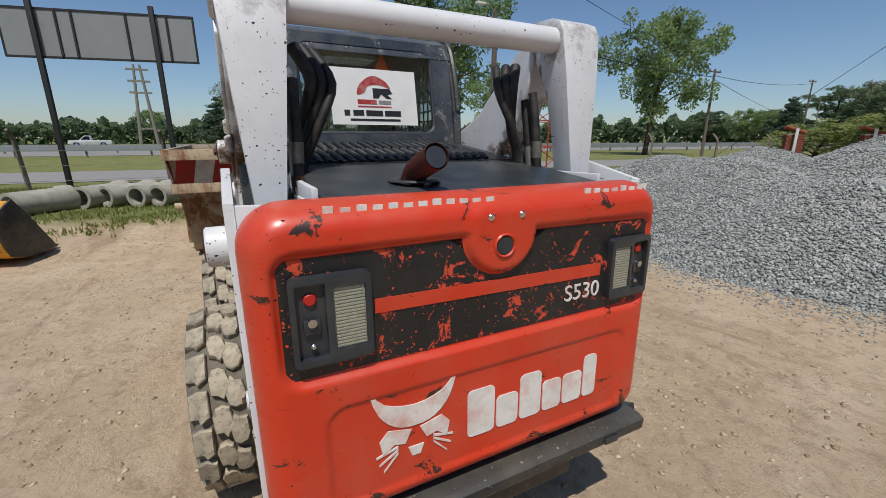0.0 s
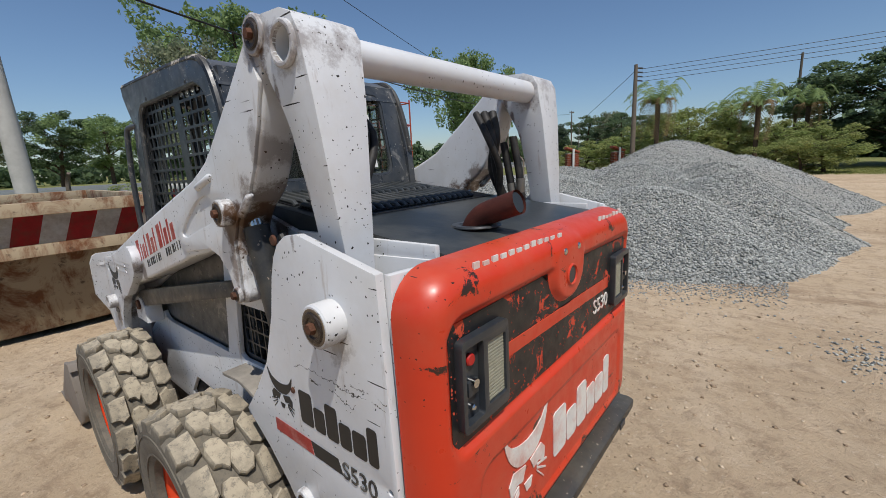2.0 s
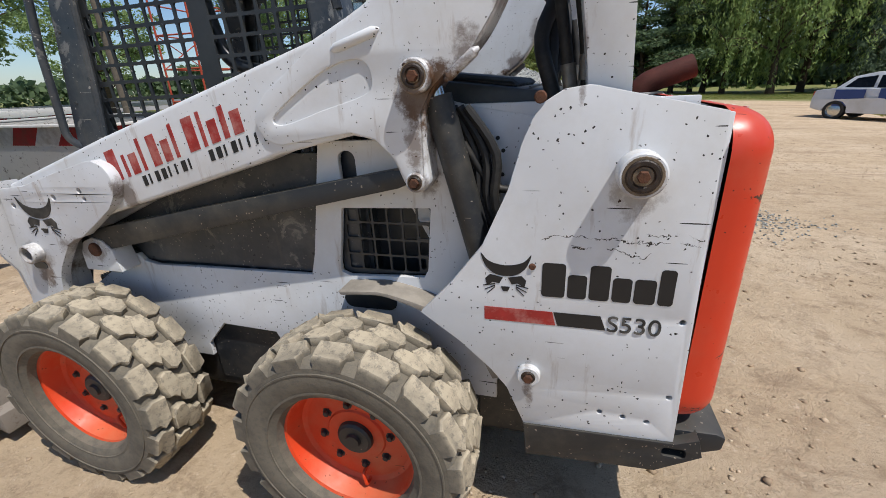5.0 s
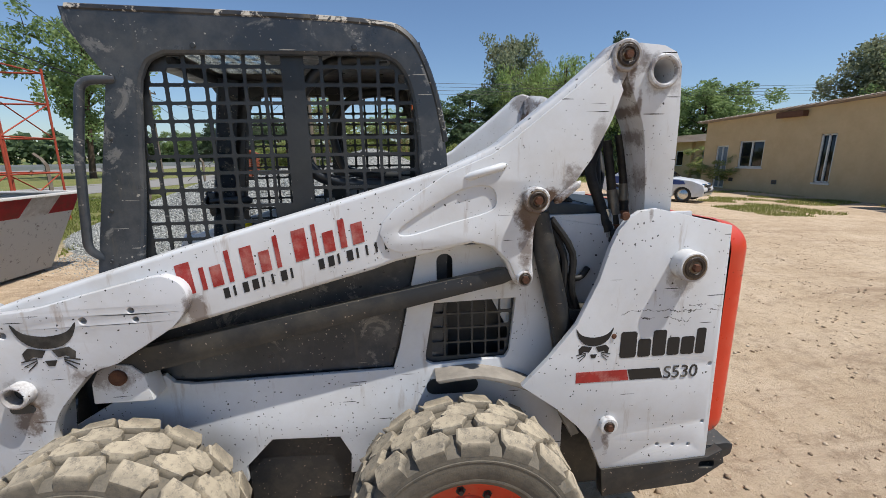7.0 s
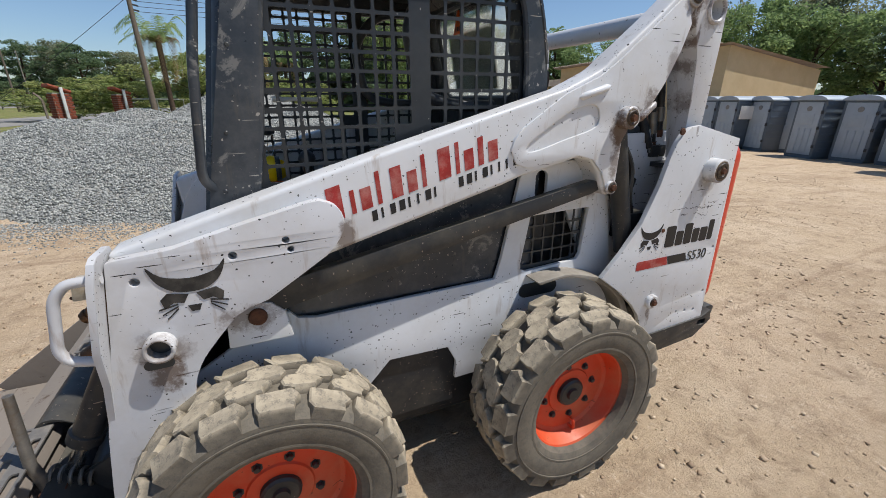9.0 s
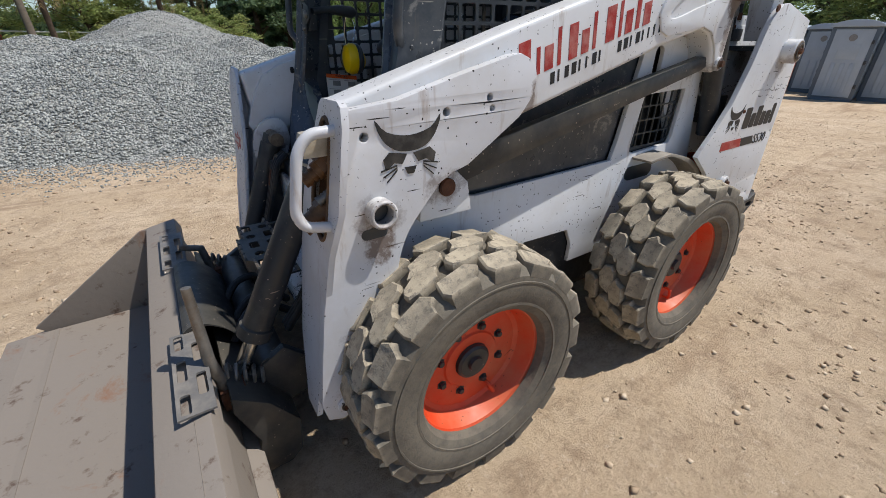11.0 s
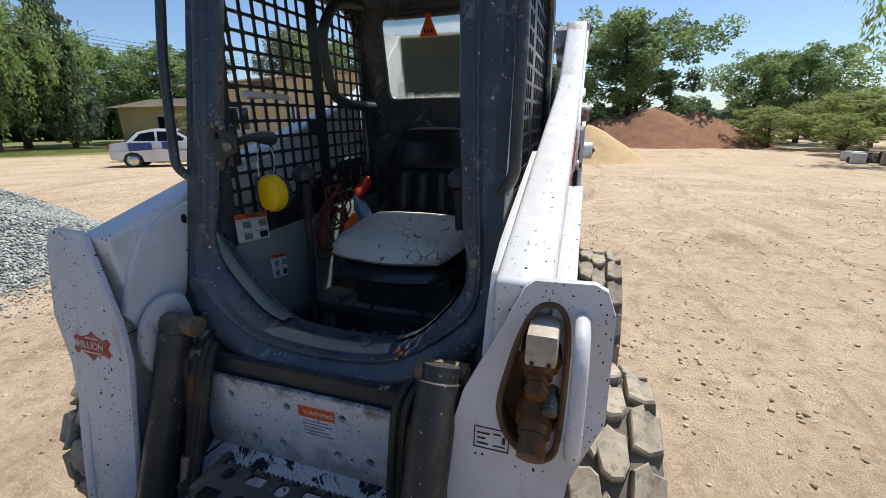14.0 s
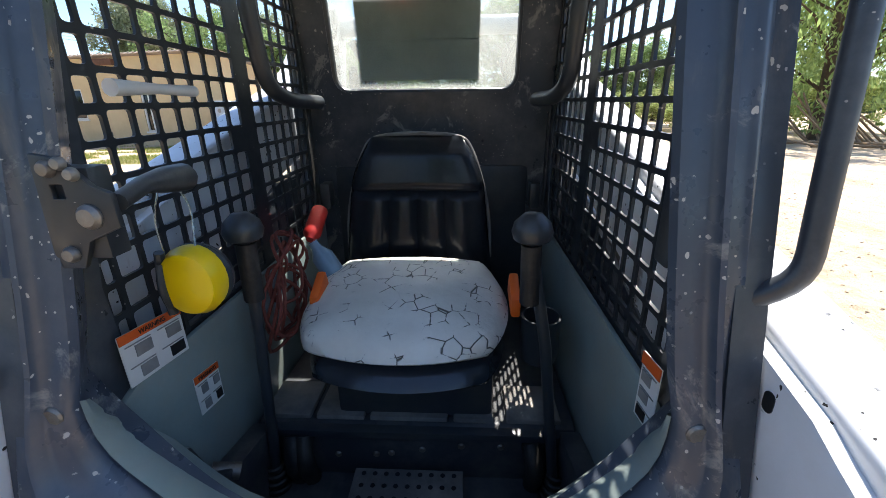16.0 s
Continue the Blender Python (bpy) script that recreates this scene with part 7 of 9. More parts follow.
TREES = [
    ("pine", 88, 2.4, 9.0, 9.5), ("broad", 125, 17, 8.0, 7), ("gum", 74, -3, 10, 9), ("dark", 72, -9, 10, 9), ("broad", 70, -14, 9.6, 9), ("gum", 72, -20, 10, 9), ("dark", 78, -27, 9.5, 9),
    ("broad", 42.5, -21.0, 18.0, 13.0), ("gum", 37.5, -13.0, 12.0, 7.0), ("broad", 24.0, -33.0, 11.8, 7.6), ("broad", 33, -24, 8, 7),
    ("dark", 58, -98, 7.5, 10), ("broad", 50, -98, 7.5, 7), ("pine", 44, -100, 9.5, 9), ("dark", 38, -102, 10.5, 11), ("gum", 32, -100, 11, 10), ("dark", 26, -92, 10, 10), ("gum", 20, -96, 9.5, 11),
    ("dark", -6.8, -39.5, 8.2, 9.5), ("dark", -3.6, -42, 6.6, 7.5), ("gum", -11.6, -43, 14.0, 7.5), ("willow", -15.6, -37.0, 11.0, 9.5), ("willow", -18.6, -39.5, 10.6, 9.0), ("pine", -20.0, -36.5, 13.0, 6.0), ("dark", -12.4, -42, 9.0, 8.5), ("dark", -9.6, -41, 7.4, 7.5), ("willow", -13.0, -39.0, 10.5, 7.5), ("broad", -23.5, -42, 9.0, 8.0),
    ("broad", -30, -38, 9.2, 9), ("dark", -33, -42, 9.0, 9), ("gum", -42, -30, 12.0, 7), ("gum", -39, -30, 11.5, 7.5), ("broad", -38.5, -22, 10.0, 8), ("broad", -40, -18.5, 8.5, 8), ("gum", -44, -21, 11.0, 8), ("broad", -40, -14.0, 8.5, 8), ("dark", -38, -10.0, 7.5, 8), ("broad", -33, -6.5, 6.6, 8), ("broad", -36, -3.0, 6.0, 7),
    ("broad", -35.0, 4.0, 9.8, 8.5), ("dark", -37.0, 4.8, 9.4, 7.5), ("broad", -36, 12.3, 6.4, 6.0), ("broad", -36, 15.6, 6.8, 6.2),
    ("willow", -18.8, 16.2, 10.5, 9.0), ("willow", -21.5, 19.0, 10.0, 8.5), ("gum", -70, 33, 6.0, 12),
]
for k, (kind, x, y, h, w) in enumerate(TREES):
    tree(kind, x, y, h, w, k, 1.7 * k)
BUSHES = [(3.8, -32, 4.4, 5.0), (1.8, -33, 3.6, 5.0), (-0.6, -34, 3.2, 4.0), (-3.0, -31, 2.6, 3.6), (8.5, -33, 2.8, 5.0), (12, -34, 2.4, 5.0), (-2.0, -30, 2.0, 3.0), (-27, 14.2, 3.0, 4.2), (-30, 17.0, 3.4, 4.5), (-24.5, 16.5, 3.0, 4.0), (-21.5, -24.5, 2.4, 3.4), (-19.3, -20.8, 2.0, 3.0), (-29, 11.5, 2.4, 3.6), (-45, 20, 2.5, 8.0), (17, -4, 1.2, 2.0), (-23, 12.5, 1.9, 2.6), (-25, 21, 3.6, 5.0)]
for k, (x, y, h, w) in enumerate(BUSHES):
    tree("bush", x, y, h, w, k, 2.1 * k)


def woods():
    """Far woods all round, as one crowd of leaf clumps."""
    rng = np.random.default_rng(5)
    C = []
    def run(a0, a1, dist, low, high, n):
        a = np.radians(rng.uniform(a0, a1, n))
        wave = 0.5 + 0.5 * np.sin(a * 37 + np.sin(a * 91) * 1.5)
        top = low + (high - low) * wave
        d = dist + rng.uniform(-6, 6, n)
        z = top * rng.random(n) ** 0.7
        C.append(np.stack([d * np.cos(a), d * np.sin(a), z], 1))
    run(-40, 40, 118, 3.6, 5.4, 9000)
    run(-95, -40, 125, 4.5, 7.5, 9000)
    run(-125, -95, 70, 3.5, 6.0, 6000)
    run(120, 200, 90, 3.0, 5.0, 7000)
    run(200, 235, 80, 3.0, 6.0, 5000)
    return leaves(np.concatenate(C), 0.75, rng, 0, 0.7)


solid("far_woods", woods(), LEAF["dark"], "far belt of green woods round the yard", "woods", kind="stuff")


# --- palms ---
def palm(x, y, height, seed):
    rnd = random.Random(seed)
    ob = thing("palm_tree", "wind-blown palm tree with drooping dry lower fronds", "palm tree", "palms beyond the gravel", m=Matrix.Translation((x, y, land(x, y))))
    top = Vector((0.1, 0, height * 0.78))
    part("trunk", sweep([(0, 0, -0.1), (0.05, 0.02, height * 0.3), tuple(top)], [0.17, 0.13, 0.15], 10), BARK, ob)
    for dead in (0, 1):
        bm = bmesh.new()
        for k in range(20 if not dead else 11):
            a = k * 2.399 + rnd.uniform(-0.3, 0.3)
            reach = height * rnd.uniform(0.24, 0.34)
            rise = height * (rnd.uniform(0.05, 0.24) if not dead else rnd.uniform(-0.16, -0.04))
            tip = top + Vector((math.cos(a) * reach * (0.6 if dead else 1) + 0.10 * reach, math.sin(a) * reach * (0.6 if dead else 1), rise - (0.30 * reach if not dead else 0.9 * reach)))
            mid = top + Vector((math.cos(a) * reach * 0.55, math.sin(a) * reach * 0.55, max(rise, 0) + 0.05 * reach))
            line = [Vector(p) for p in smooth_line([tuple(top), tuple(mid), tuple(tip)], 7)]
            side = Vector((-math.sin(a), math.cos(a), 0))
            for i in range(1, len(line)):
                d = (line[i] - line[i - 1]).normalized()
                for s in (1, -1):
                    for u in (0.0, 0.5):
                        p = line[i - 1].lerp(line[i], u)
                        L = height * 0.085 * (1 - 0.6 * abs(i / len(line) - 0.45))
                        q = p + (side * s * 0.8 + d * 0.7 + Vector((0, 0, -0.45))).normalized() * L
                        w = d * 0.030
                        bm.faces.new([bm.verts.new(v) for v in (p - w, p + w, q)])
        part("fronds" if not dead else "dead_fronds", bm, LEAF["broad"] if not dead else plain("dry_frond", srgb("8a7450"), 0.9, 0, 0.3, 6, 0.2), ob, "" if not dead else "dry brown hanging fronds", smooth=0)


palm(5.25, -28.8, 5.9, 1)
palm(0.2, -31.0, 5.2, 2)
palm(-2.2, -38.0, 5.4, 3)
palm(2.3, -36.0, 5.0, 4)

# ---- built and loose things round the loader ----
STUCCO = plain("ochre_stucco", srgb("c9b38c"), 0.95, 0, 0.12, 1.5, 0.4, srgb("b8a07a"))
ROOF_TIN = plain("tin_roof", srgb("a79a8c"), 0.6, 0.3, 0.2, 3, 0.2, srgb("8a6f58"))
FRAME_W = plain("white_window_frame", srgb("cfcfca"), 0.5, 0, 0.1, 5, 0.05)
DARK_GLASS = plain("dark_pane", srgb("14171a"), 0.1, 0, 0.1, 4, 0.0)
GREY_DOOR = plain("grey_steel_door", srgb("6f7d88"), 0.5, 0, 0.15, 5, 0.1)
STRIPE_R = plain("red_stripe_paint", srgb("b3161f"), 0.5, 0, 0.35, 12, 0.2, srgb("6a3a30"))
STRIPE_W = plain("white_stripe_paint", srgb("dcd8d2"), 0.5, 0, 0.25, 12, 0.2, srgb("9a8a78"))
POST_C = plain("post_concrete", srgb("8d877a"), 0.95, 0, 0.25, 8, 0.4)
POLE_W = plain("pole_wood", srgb("6d6255"), 0.95, 0, 0.35, 10, 0.5)
SCAFF = plain("scaffold_orange", srgb("b5452a"), 0.7, 0, 0.3, 9, 0.3, srgb("8a5a40"))
BRICK = plain("brick_red", srgb("9a5038"), 0.95, 0, 0.4, 9, 0.5, srgb("6e3a2a"))
BILL_BACK = plain("billboard_back", srgb("8d8f8e"), 0.6, 0.2, 0.1, 2, 0.1)
BLACK_STEEL = plain("black_post", srgb("222220"), 0.6, 0, 0.2, 8, 0.1)
GREY_TOILET = plain("grey_plastic_wall", srgb("5f6a74"), 0.5, 0, 0.15, 4, 0.2)
PALE_TOILET = plain("pale_grey_plastic", srgb("a9b3bb"), 0.5, 0, 0.12, 4, 0.2)
BLUE_DRUM = plain("blue_plastic_drum", srgb("24408f"), 0.4, 0, 0.15, 5, 0.1)
LOG = plain("dry_timber", srgb("8f775c"), 0.95, 0, 0.35, 10, 0.6)

# --- the low building ---
BX, BY0, BY1, BZ = -18.6, -22.6, -11.3, -0.22


def wall_with(name, y0, y1, holes):
    return prism([(y0, BZ), (y1, BZ), (y1, 3.95), (y0, 3.62)], BX - 0.22, BX, "x", holes)


def rect(y0, y1, z0, z1):
    return [(y0, z0), (y1, z0), (y1, z1), (y0, z1)]


house = thing("low_building", "low ochre stucco building with tin roof, door and windows", "building")
OPEN = {"door": rect(-21.6, -20.7, BZ + 0.05, 2.25), "window": rect(-19.9, -18.3, 1.05, 2.45), "slit": rect(-15.4, -14.7, 0.45, 2.6)}
part("wall", wall_with("wall", BY0, BY1, list(OPEN.values())), STUCCO, house)
part("wall", prism([(BX - 0.2, BZ), (BX - 7.5, BZ), (BX - 7.5, 3.2), (BX - 0.2, 3.94)], BY1 - 0.2, BY1 - 0.002), STUCCO, house, "plain end wall")
part("wall", prism([(BX - 0.2, BZ), (BX - 7.5, BZ), (BX - 7.5, 3.1), (BX - 0.2, 3.6)], BY0 + 0.002, BY0 + 0.2), STUCCO, house)
part("wall", box(BX - 7.5, BX - 7.3, BY0, BY1, BZ, 3.1), STUCCO, house)
bm = bmesh.new()
v = [bm.verts.new(p) for p in ((BX + 0.35, BY0 - 0.5, 3.66), (BX + 0.35, BY1 + 0.25, 4.02), (BX - 7.8, BY1 + 0.25, 3.32), (BX - 7.8, BY0 - 0.5, 3.0))]
bm.faces.new(v)
bmesh.ops.solidify(bm, geom=bm.faces[:], thickness=0.07)
roof_ob = part("roof", bm, ROOF_TIN, house, "corrugated tin roof edge")
for k in range(58):
    y = BY0 - 0.45 + 0.2 * k
    z = 3.66 + 0.36 * (y - BY0 + 0.5) / (BY1 - BY0 + 0.75)
    part("tin_ridge", sweep([(BX + 0.36, y, z + 0.06), (BX - 2.0, y, z - 0.12)], 0.03, 6), ROOF_TIN, roof_ob)
part("fascia", box(BX + 0.01, BX + 0.30, -17.6, -16.2, 3.45, 3.72, 0.01), plain("rusty_fascia", srgb("6a4a38"), 0.9, 0, 0.3, 6, 0.3), house)
for key, poly in OPEN.items():
    (y0, z0), (y1, _), (_, z1), _ = poly
    w = part("window" if key != "door" else "door", box(BX - 0.15, BX - 0.10, y0, y1, z0, z1, 0.005), DARK_GLASS if key != "door" else GREY_DOOR, house)
    for a0, a1, b0, b1 in ((y0, y0 + 0.08, z0, z1), (y1 - 0.08, y1, z0, z1), (y0, y1, z0, z0 + 0.07), (y0, y1, z1 - 0.07, z1), ((y0 + y1) / 2 - 0.04, (y0 + y1) / 2 + 0.04, z0, z1)):
        part("frame", box(BX - 0.11, BX - 0.04, a0, a1, b0, b1, 0.005), FRAME_W, w)
    if key != "door":
        part("sill", box(BX - 0.1, BX + 0.06, y0 - 0.06, y1 + 0.06, z0 - 0.08, z0, 0.01), FRAME_W, w)
for y in (-20.2, -17.4):
    part("vent", box(BX, BX + 0.02, y - 0.14, y + 0.14, 0.25, 0.45, 0.005), PLASTIC, house)
wing = thing("building_wing", "lower ochre wing of the building with small windows", "building")
WX = -22.0
part("wall", prism([(-34, BZ), (-22.6, BZ), (-22.6, 2.75), (-34, 2.75)], WX - 0.2, WX, "x", (rect(-24.6, -23.9, 0.9, 2.1), rect(-27.2, -26.3, 0.9, 2.1), rect(-30.2, -29.3, 0.9, 2.1))), STUCCO, wing)
part("wall", box(WX - 6, WX - 5.8, -34, -22.8, BZ, 2.75), STUCCO, wing)
bm = bmesh.new()
bm.faces.new([bm.verts.new(p) for p in ((WX + 0.7, -34.4, 2.72), (WX + 0.7, -22.7, 2.72), (WX - 3, -22.7, 3.5), (WX - 3, -34.4, 3.5))])
bmesh.ops.solidify(bm, geom=bm.faces[:], thickness=0.08)
part("roof", bm, ROOF_TIN, wing, "weathered tin roof")
for y0, y1 in ((-24.6, -23.9), (-27.2, -26.3), (-30.2, -29.3)):
    w = part("window", box(WX - 0.14, WX - 0.10, y0, y1, 0.9, 2.1), DARK_GLASS, wing)
    part("frame", prism(rect(y0, y1, 0.9, 2.1), WX - 0.11, WX - 0.05, "x", (rect(y0 + 0.07, y1 - 0.07, 0.97, 2.03),)), FRAME_W, w)
for y in (-25.4, -28.2):
    part("pier", box(WX, WX + 0.25, y - 0.15, y + 0.15, BZ, 2.7, 0.01), STUCCO, wing)


# --- portable toilets ---
def toilet():
    ob = thing("portable_toilet", "grey plastic portable toilet with pale ribbed door", "toilet", "row of portable toilets")
    part("body", soften(box(-0.5, 0.45, -0.5, 0.5, 0.06, 1.86), 0.03), GREY_TOILET, ob)
    part("skid", box(-0.48, 0.46, -0.46, 0.46, 0.0, 0.07, 0.01), GREY_TOILET, ob)
    arc = [(0.54 * math.cos(radians(a)), 1.86 + 0.17 * math.sin(radians(a))) for a in range(0, 181, 15)]
    part("roof", soften(prism(arc, -0.54, 0.54, "x"), 0.015), PALE_TOILET, ob)
    door = part("door", soften(box(0.45, 0.475, -0.40, 0.40, 0.12, 1.80), 0.008), PALE_TOILET, ob)
    for y in (-0.2, 0.0, 0.2):
        part("door_rib", soften(box(0.475, 0.495, y - 0.05, y + 0.05, 0.22, 0.98), 0.01), PALE_TOILET, door)
    part("door_panel", box(0.475, 0.485, -0.22, 0.22, 1.08, 1.45, 0.01), PALE_TOILET, door)
    part("door_sign", disc((0.475, 0.0, 1.60), 0.085, 0.012, "x", 18), INK_GREY, door)
    for z in (0.4, 1.0, 1.5):
        part("hinge", box(0.44, 0.49, 0.40, 0.46, z - 0.05, z + 0.05, 0.006), PLASTIC, door)
    for z in np.arange(0.25, 1.7, 0.24):
        part("wall_rib", soften(box(-0.46, 0.42, -0.512, 0.512, z, z + 0.09), 0.008), GREY_TOILET, ob)
    return ob


first = toilet()
spots = [(-17.42, -10.62, -6), (-17.05, -9.42, -14), (-17.35, -8.30, -20), (-17.9, -7.85, -6), (-16.55, -6.35, -14), (-16.75, -5.15, -6), (-16.75, -4.0, -2), (-16.5, -2.9, 4), (-15.6, -2.0, 12), (-14.7, -2.85, 10)]
for k, (x, y, a) in enumerate(spots):
    m = Matrix.Translation((x, y, land(x, y))) @ Matrix.Rotation(radians(a), 4, "Z")
    if k == 0:
        first.matrix_basis = m
    else:
        copy_thing(first, m)
notice = solid("notice_panel", box(-0.02, 0.0, -0.35, 0.35, 0, 0.5, 0.005), WHITE_P, "white notice panel fixed to a portable toilet", "sign", m=Matrix.Translation((-16.86, -8.82, 1.16 + land(-17, -8))) @ Matrix.Rotation(radians(68), 4, "Z"))


# --- parked cars ---
def wheel_parts(ob, x, y, r):
    w = part("wheel", lathe([(0.0, 0.09), (r * 0.25, 0.09), (r * 0.62, 0.06), (r * 0.66, 0.10)], 24, "y", (0, 0, 0)), CHROME, ob, "", Matrix.Translation((x, y, r)) @ Matrix.Rotation(0 if y > 0 else math.pi, 4, "Z"))
    part("tyre", lathe([(r * 0.66, 0.09), (r * 0.72, 0.105), (r * 0.95, 0.10), (r, 0.07), (r, -0.07), (r * 0.95, -0.1), (r * 0.6, -0.1)], 28), RUBBER, w)


CAR_WHITE = plain("car_white", srgb("d4d6d8"), 0.25, 0, 0.05, 2, 0.0, srgb("b8b4aa"))
CAR_BLUE = plain("car_blue", srgb("27407c"), 0.3, 0, 0.1, 4, 0.0)


def sedan():
    ob = thing("parked_car", "white four-door sedan with blue livery, parked on bare earth", "car")
    L, W = 3.95, 1.56
    low = [(-1.95, 0.34), (-1.97, 0.62), (-1.90, 0.88), (-1.30, 0.95), (0.75, 0.90), (1.55, 0.80), (1.90, 0.66), (1.97, 0.48), (1.93, 0.24), (1.58, 0.20), (1.56, 0.34), (1.46, 0.50), (1.29, 0.58), (1.10, 0.55), (0.98, 0.42), (0.95, 0.22), (-0.95, 0.22), (-0.98, 0.42), (-1.10, 0.55), (-1.29, 0.58), (-1.46, 0.50), (-1.56, 0.34), (-1.60, 0.26)]
    bm = prism(low, -W / 2, W / 2)
    for v in bm.verts:
        if v.co.z > 0.6:
            v.co.y *= 0.96
        if abs(v.co.x) > 1.7:
            v.co.y *= 0.92
    part("body", soften(bm, 0.03, 2, 30), CAR_WHITE, ob)
    top = [(-1.42, 0.92), (-1.05, 1.27), (-0.55, 1.385), (0.10, 1.37), (0.80, 0.89)]
    bm = prism(top, -0.70, 0.70)
    for v in bm.verts:
        if v.co.z > 1.0:
            v.co.y *= 0.80
    part("cabin", soften(bm, 0.03, 2, 30), CAR_WHITE, ob)
    for s in SIDES:
        for pts in ([(-0.42, 0.95), (-0.42, 1.29), (0.06, 1.28), (0.56, 0.95)], [(-1.18, 0.97), (-0.95, 1.22), (-0.50, 1.29), (-0.50, 0.96)]):
            bm = bmesh.new()
            q = [bm.verts.new((x, s * (0.712 - 0.28 * (z - 0.92) * 1.12), z)) for x, z in pts]
            bm.faces.new(q)
            bmesh.ops.solidify(bm, geom=bm.faces[:], thickness=0.012)
            part("side_window", bm, CAR_GLASS, ob)
        part("livery_patch", box(-1.35, -0.62, s * 0.752, s * 0.762, 0.42, 0.90), CAR_BLUE, ob)
        part("livery_patch", prism([(-0.30, 0.60), (0.05, 0.60), (-0.05, 0.93), (-0.30, 0.93)], s * 0.752, s * 0.763), CAR_BLUE, ob)
        part("livery_patch", prism([(0.86, 0.66), (1.35, 0.66), (1.25, 0.80), (0.86, 0.84)], s * 0.742, s * 0.757), CAR_BLUE, ob)
        part("livery_bar", box(0.12, 0.50, s * 0.752, s * 0.763, 0.60, 0.66), INK_GREY, ob)
        part("head_lamp", soften(box(1.72, 1.94, s * 0.42 - 0.14, s * 0.42 + 0.14, 0.56, 0.70), 0.03), CHROME, ob)
        part("tail_light", soften(box(-1.96, -1.85, s * 0.56 - 0.12, s * 0.56 + 0.12, 0.62, 0.84), 0.02), RED_P, ob)
        part("mirror", soften(box(0.42, 0.54, s * 0.80 - 0.07, s * 0.80 + 0.07, 0.92, 1.02), 0.02), CAR_WHITE, ob)
        for x in (1.28, -1.28):
            wheel_parts(ob, x, s * 0.68, 0.29)
    for pts in ([(0.20, 1.335), (0.775, 0.925)], [(-1.39, 0.965), (-1.07, 1.265)]):
        bm = bmesh.new()
        (xa, za), (xb, zb) = pts
        k = 0.015 if xa > 0 else -0.015
        q = [bm.verts.new(p) for p in ((xa + k, -0.56 if za > 1.1 else -0.66, za + 0.012), (xb + k, -0.66 if zb < 1.1 else -0.56, zb + 0.012), (xb + k, 0.66 if zb < 1.1 else 0.56, zb + 0.012), (xa + k, 0.56 if za > 1.1 else 0.66, za + 0.012))]
        bm.faces.new(q)
        bmesh.ops.solidify(bm, geom=bm.faces[:], thickness=0.01)
        part("windscreen", bm, CAR_GLASS, ob)
    part("grille", box(1.93, 1.955, -0.28, 0.28, 0.55, 0.66, 0.01), PLASTIC, ob)
    part("bumper_strip", box(1.94, 1.985, -0.66, 0.66, 0.36, 0.42, 0.01), PLASTIC, ob)
    part("plate_bar", box(1.955, 1.99, -0.18, 0.18, 0.44, 0.53, 0.004), INK_GAP_BLACK, ob)
    return ob


car = sedan()
car.matrix_basis = Matrix.Translation((-10.2, -14.3, land(-10.2, -14.3))) @ Matrix.Rotation(radians(130), 4, "Z")
pick = thing("pickup_truck", "white pickup truck driving lane of the far highway", "truck", m=Matrix.Translation((76, 18.6, 0.02)) @ Matrix.Rotation(radians(96), 4, "Z"))
bm = prism([(-2.5, 0.45), (-2.5, 1.0), (-0.2, 1.02), (0.9, 1.05), (2.3, 0.98), (2.45, 0.5), (1.9, 0.4), (1.75, 0.7), (1.25, 0.7), (1.1, 0.4), (-1.1, 0.4), (-1.25, 0.7), (-1.75, 0.7), (-1.9, 0.4)], -0.85, 0.85)
part("body", soften(bm, 0.03), CAR_WHITE, pick)
part("cab", soften(prism([(-0.25, 1.0), (-0.15, 1.65), (0.5, 1.66), (1.15, 1.03)], -0.72, 0.72), 0.04), CAR_WHITE, pick)
for s in SIDES:
    part("side_window", prism([(-0.1, 1.08), (-0.05, 1.56), (0.45, 1.57), (0.95, 1.08)], s * 0.72, s * 0.735), CAR_GLASS, pick)
    for x in (1.5, -1.5):
        wheel_parts(pick, x, s * 0.74, 0.37)


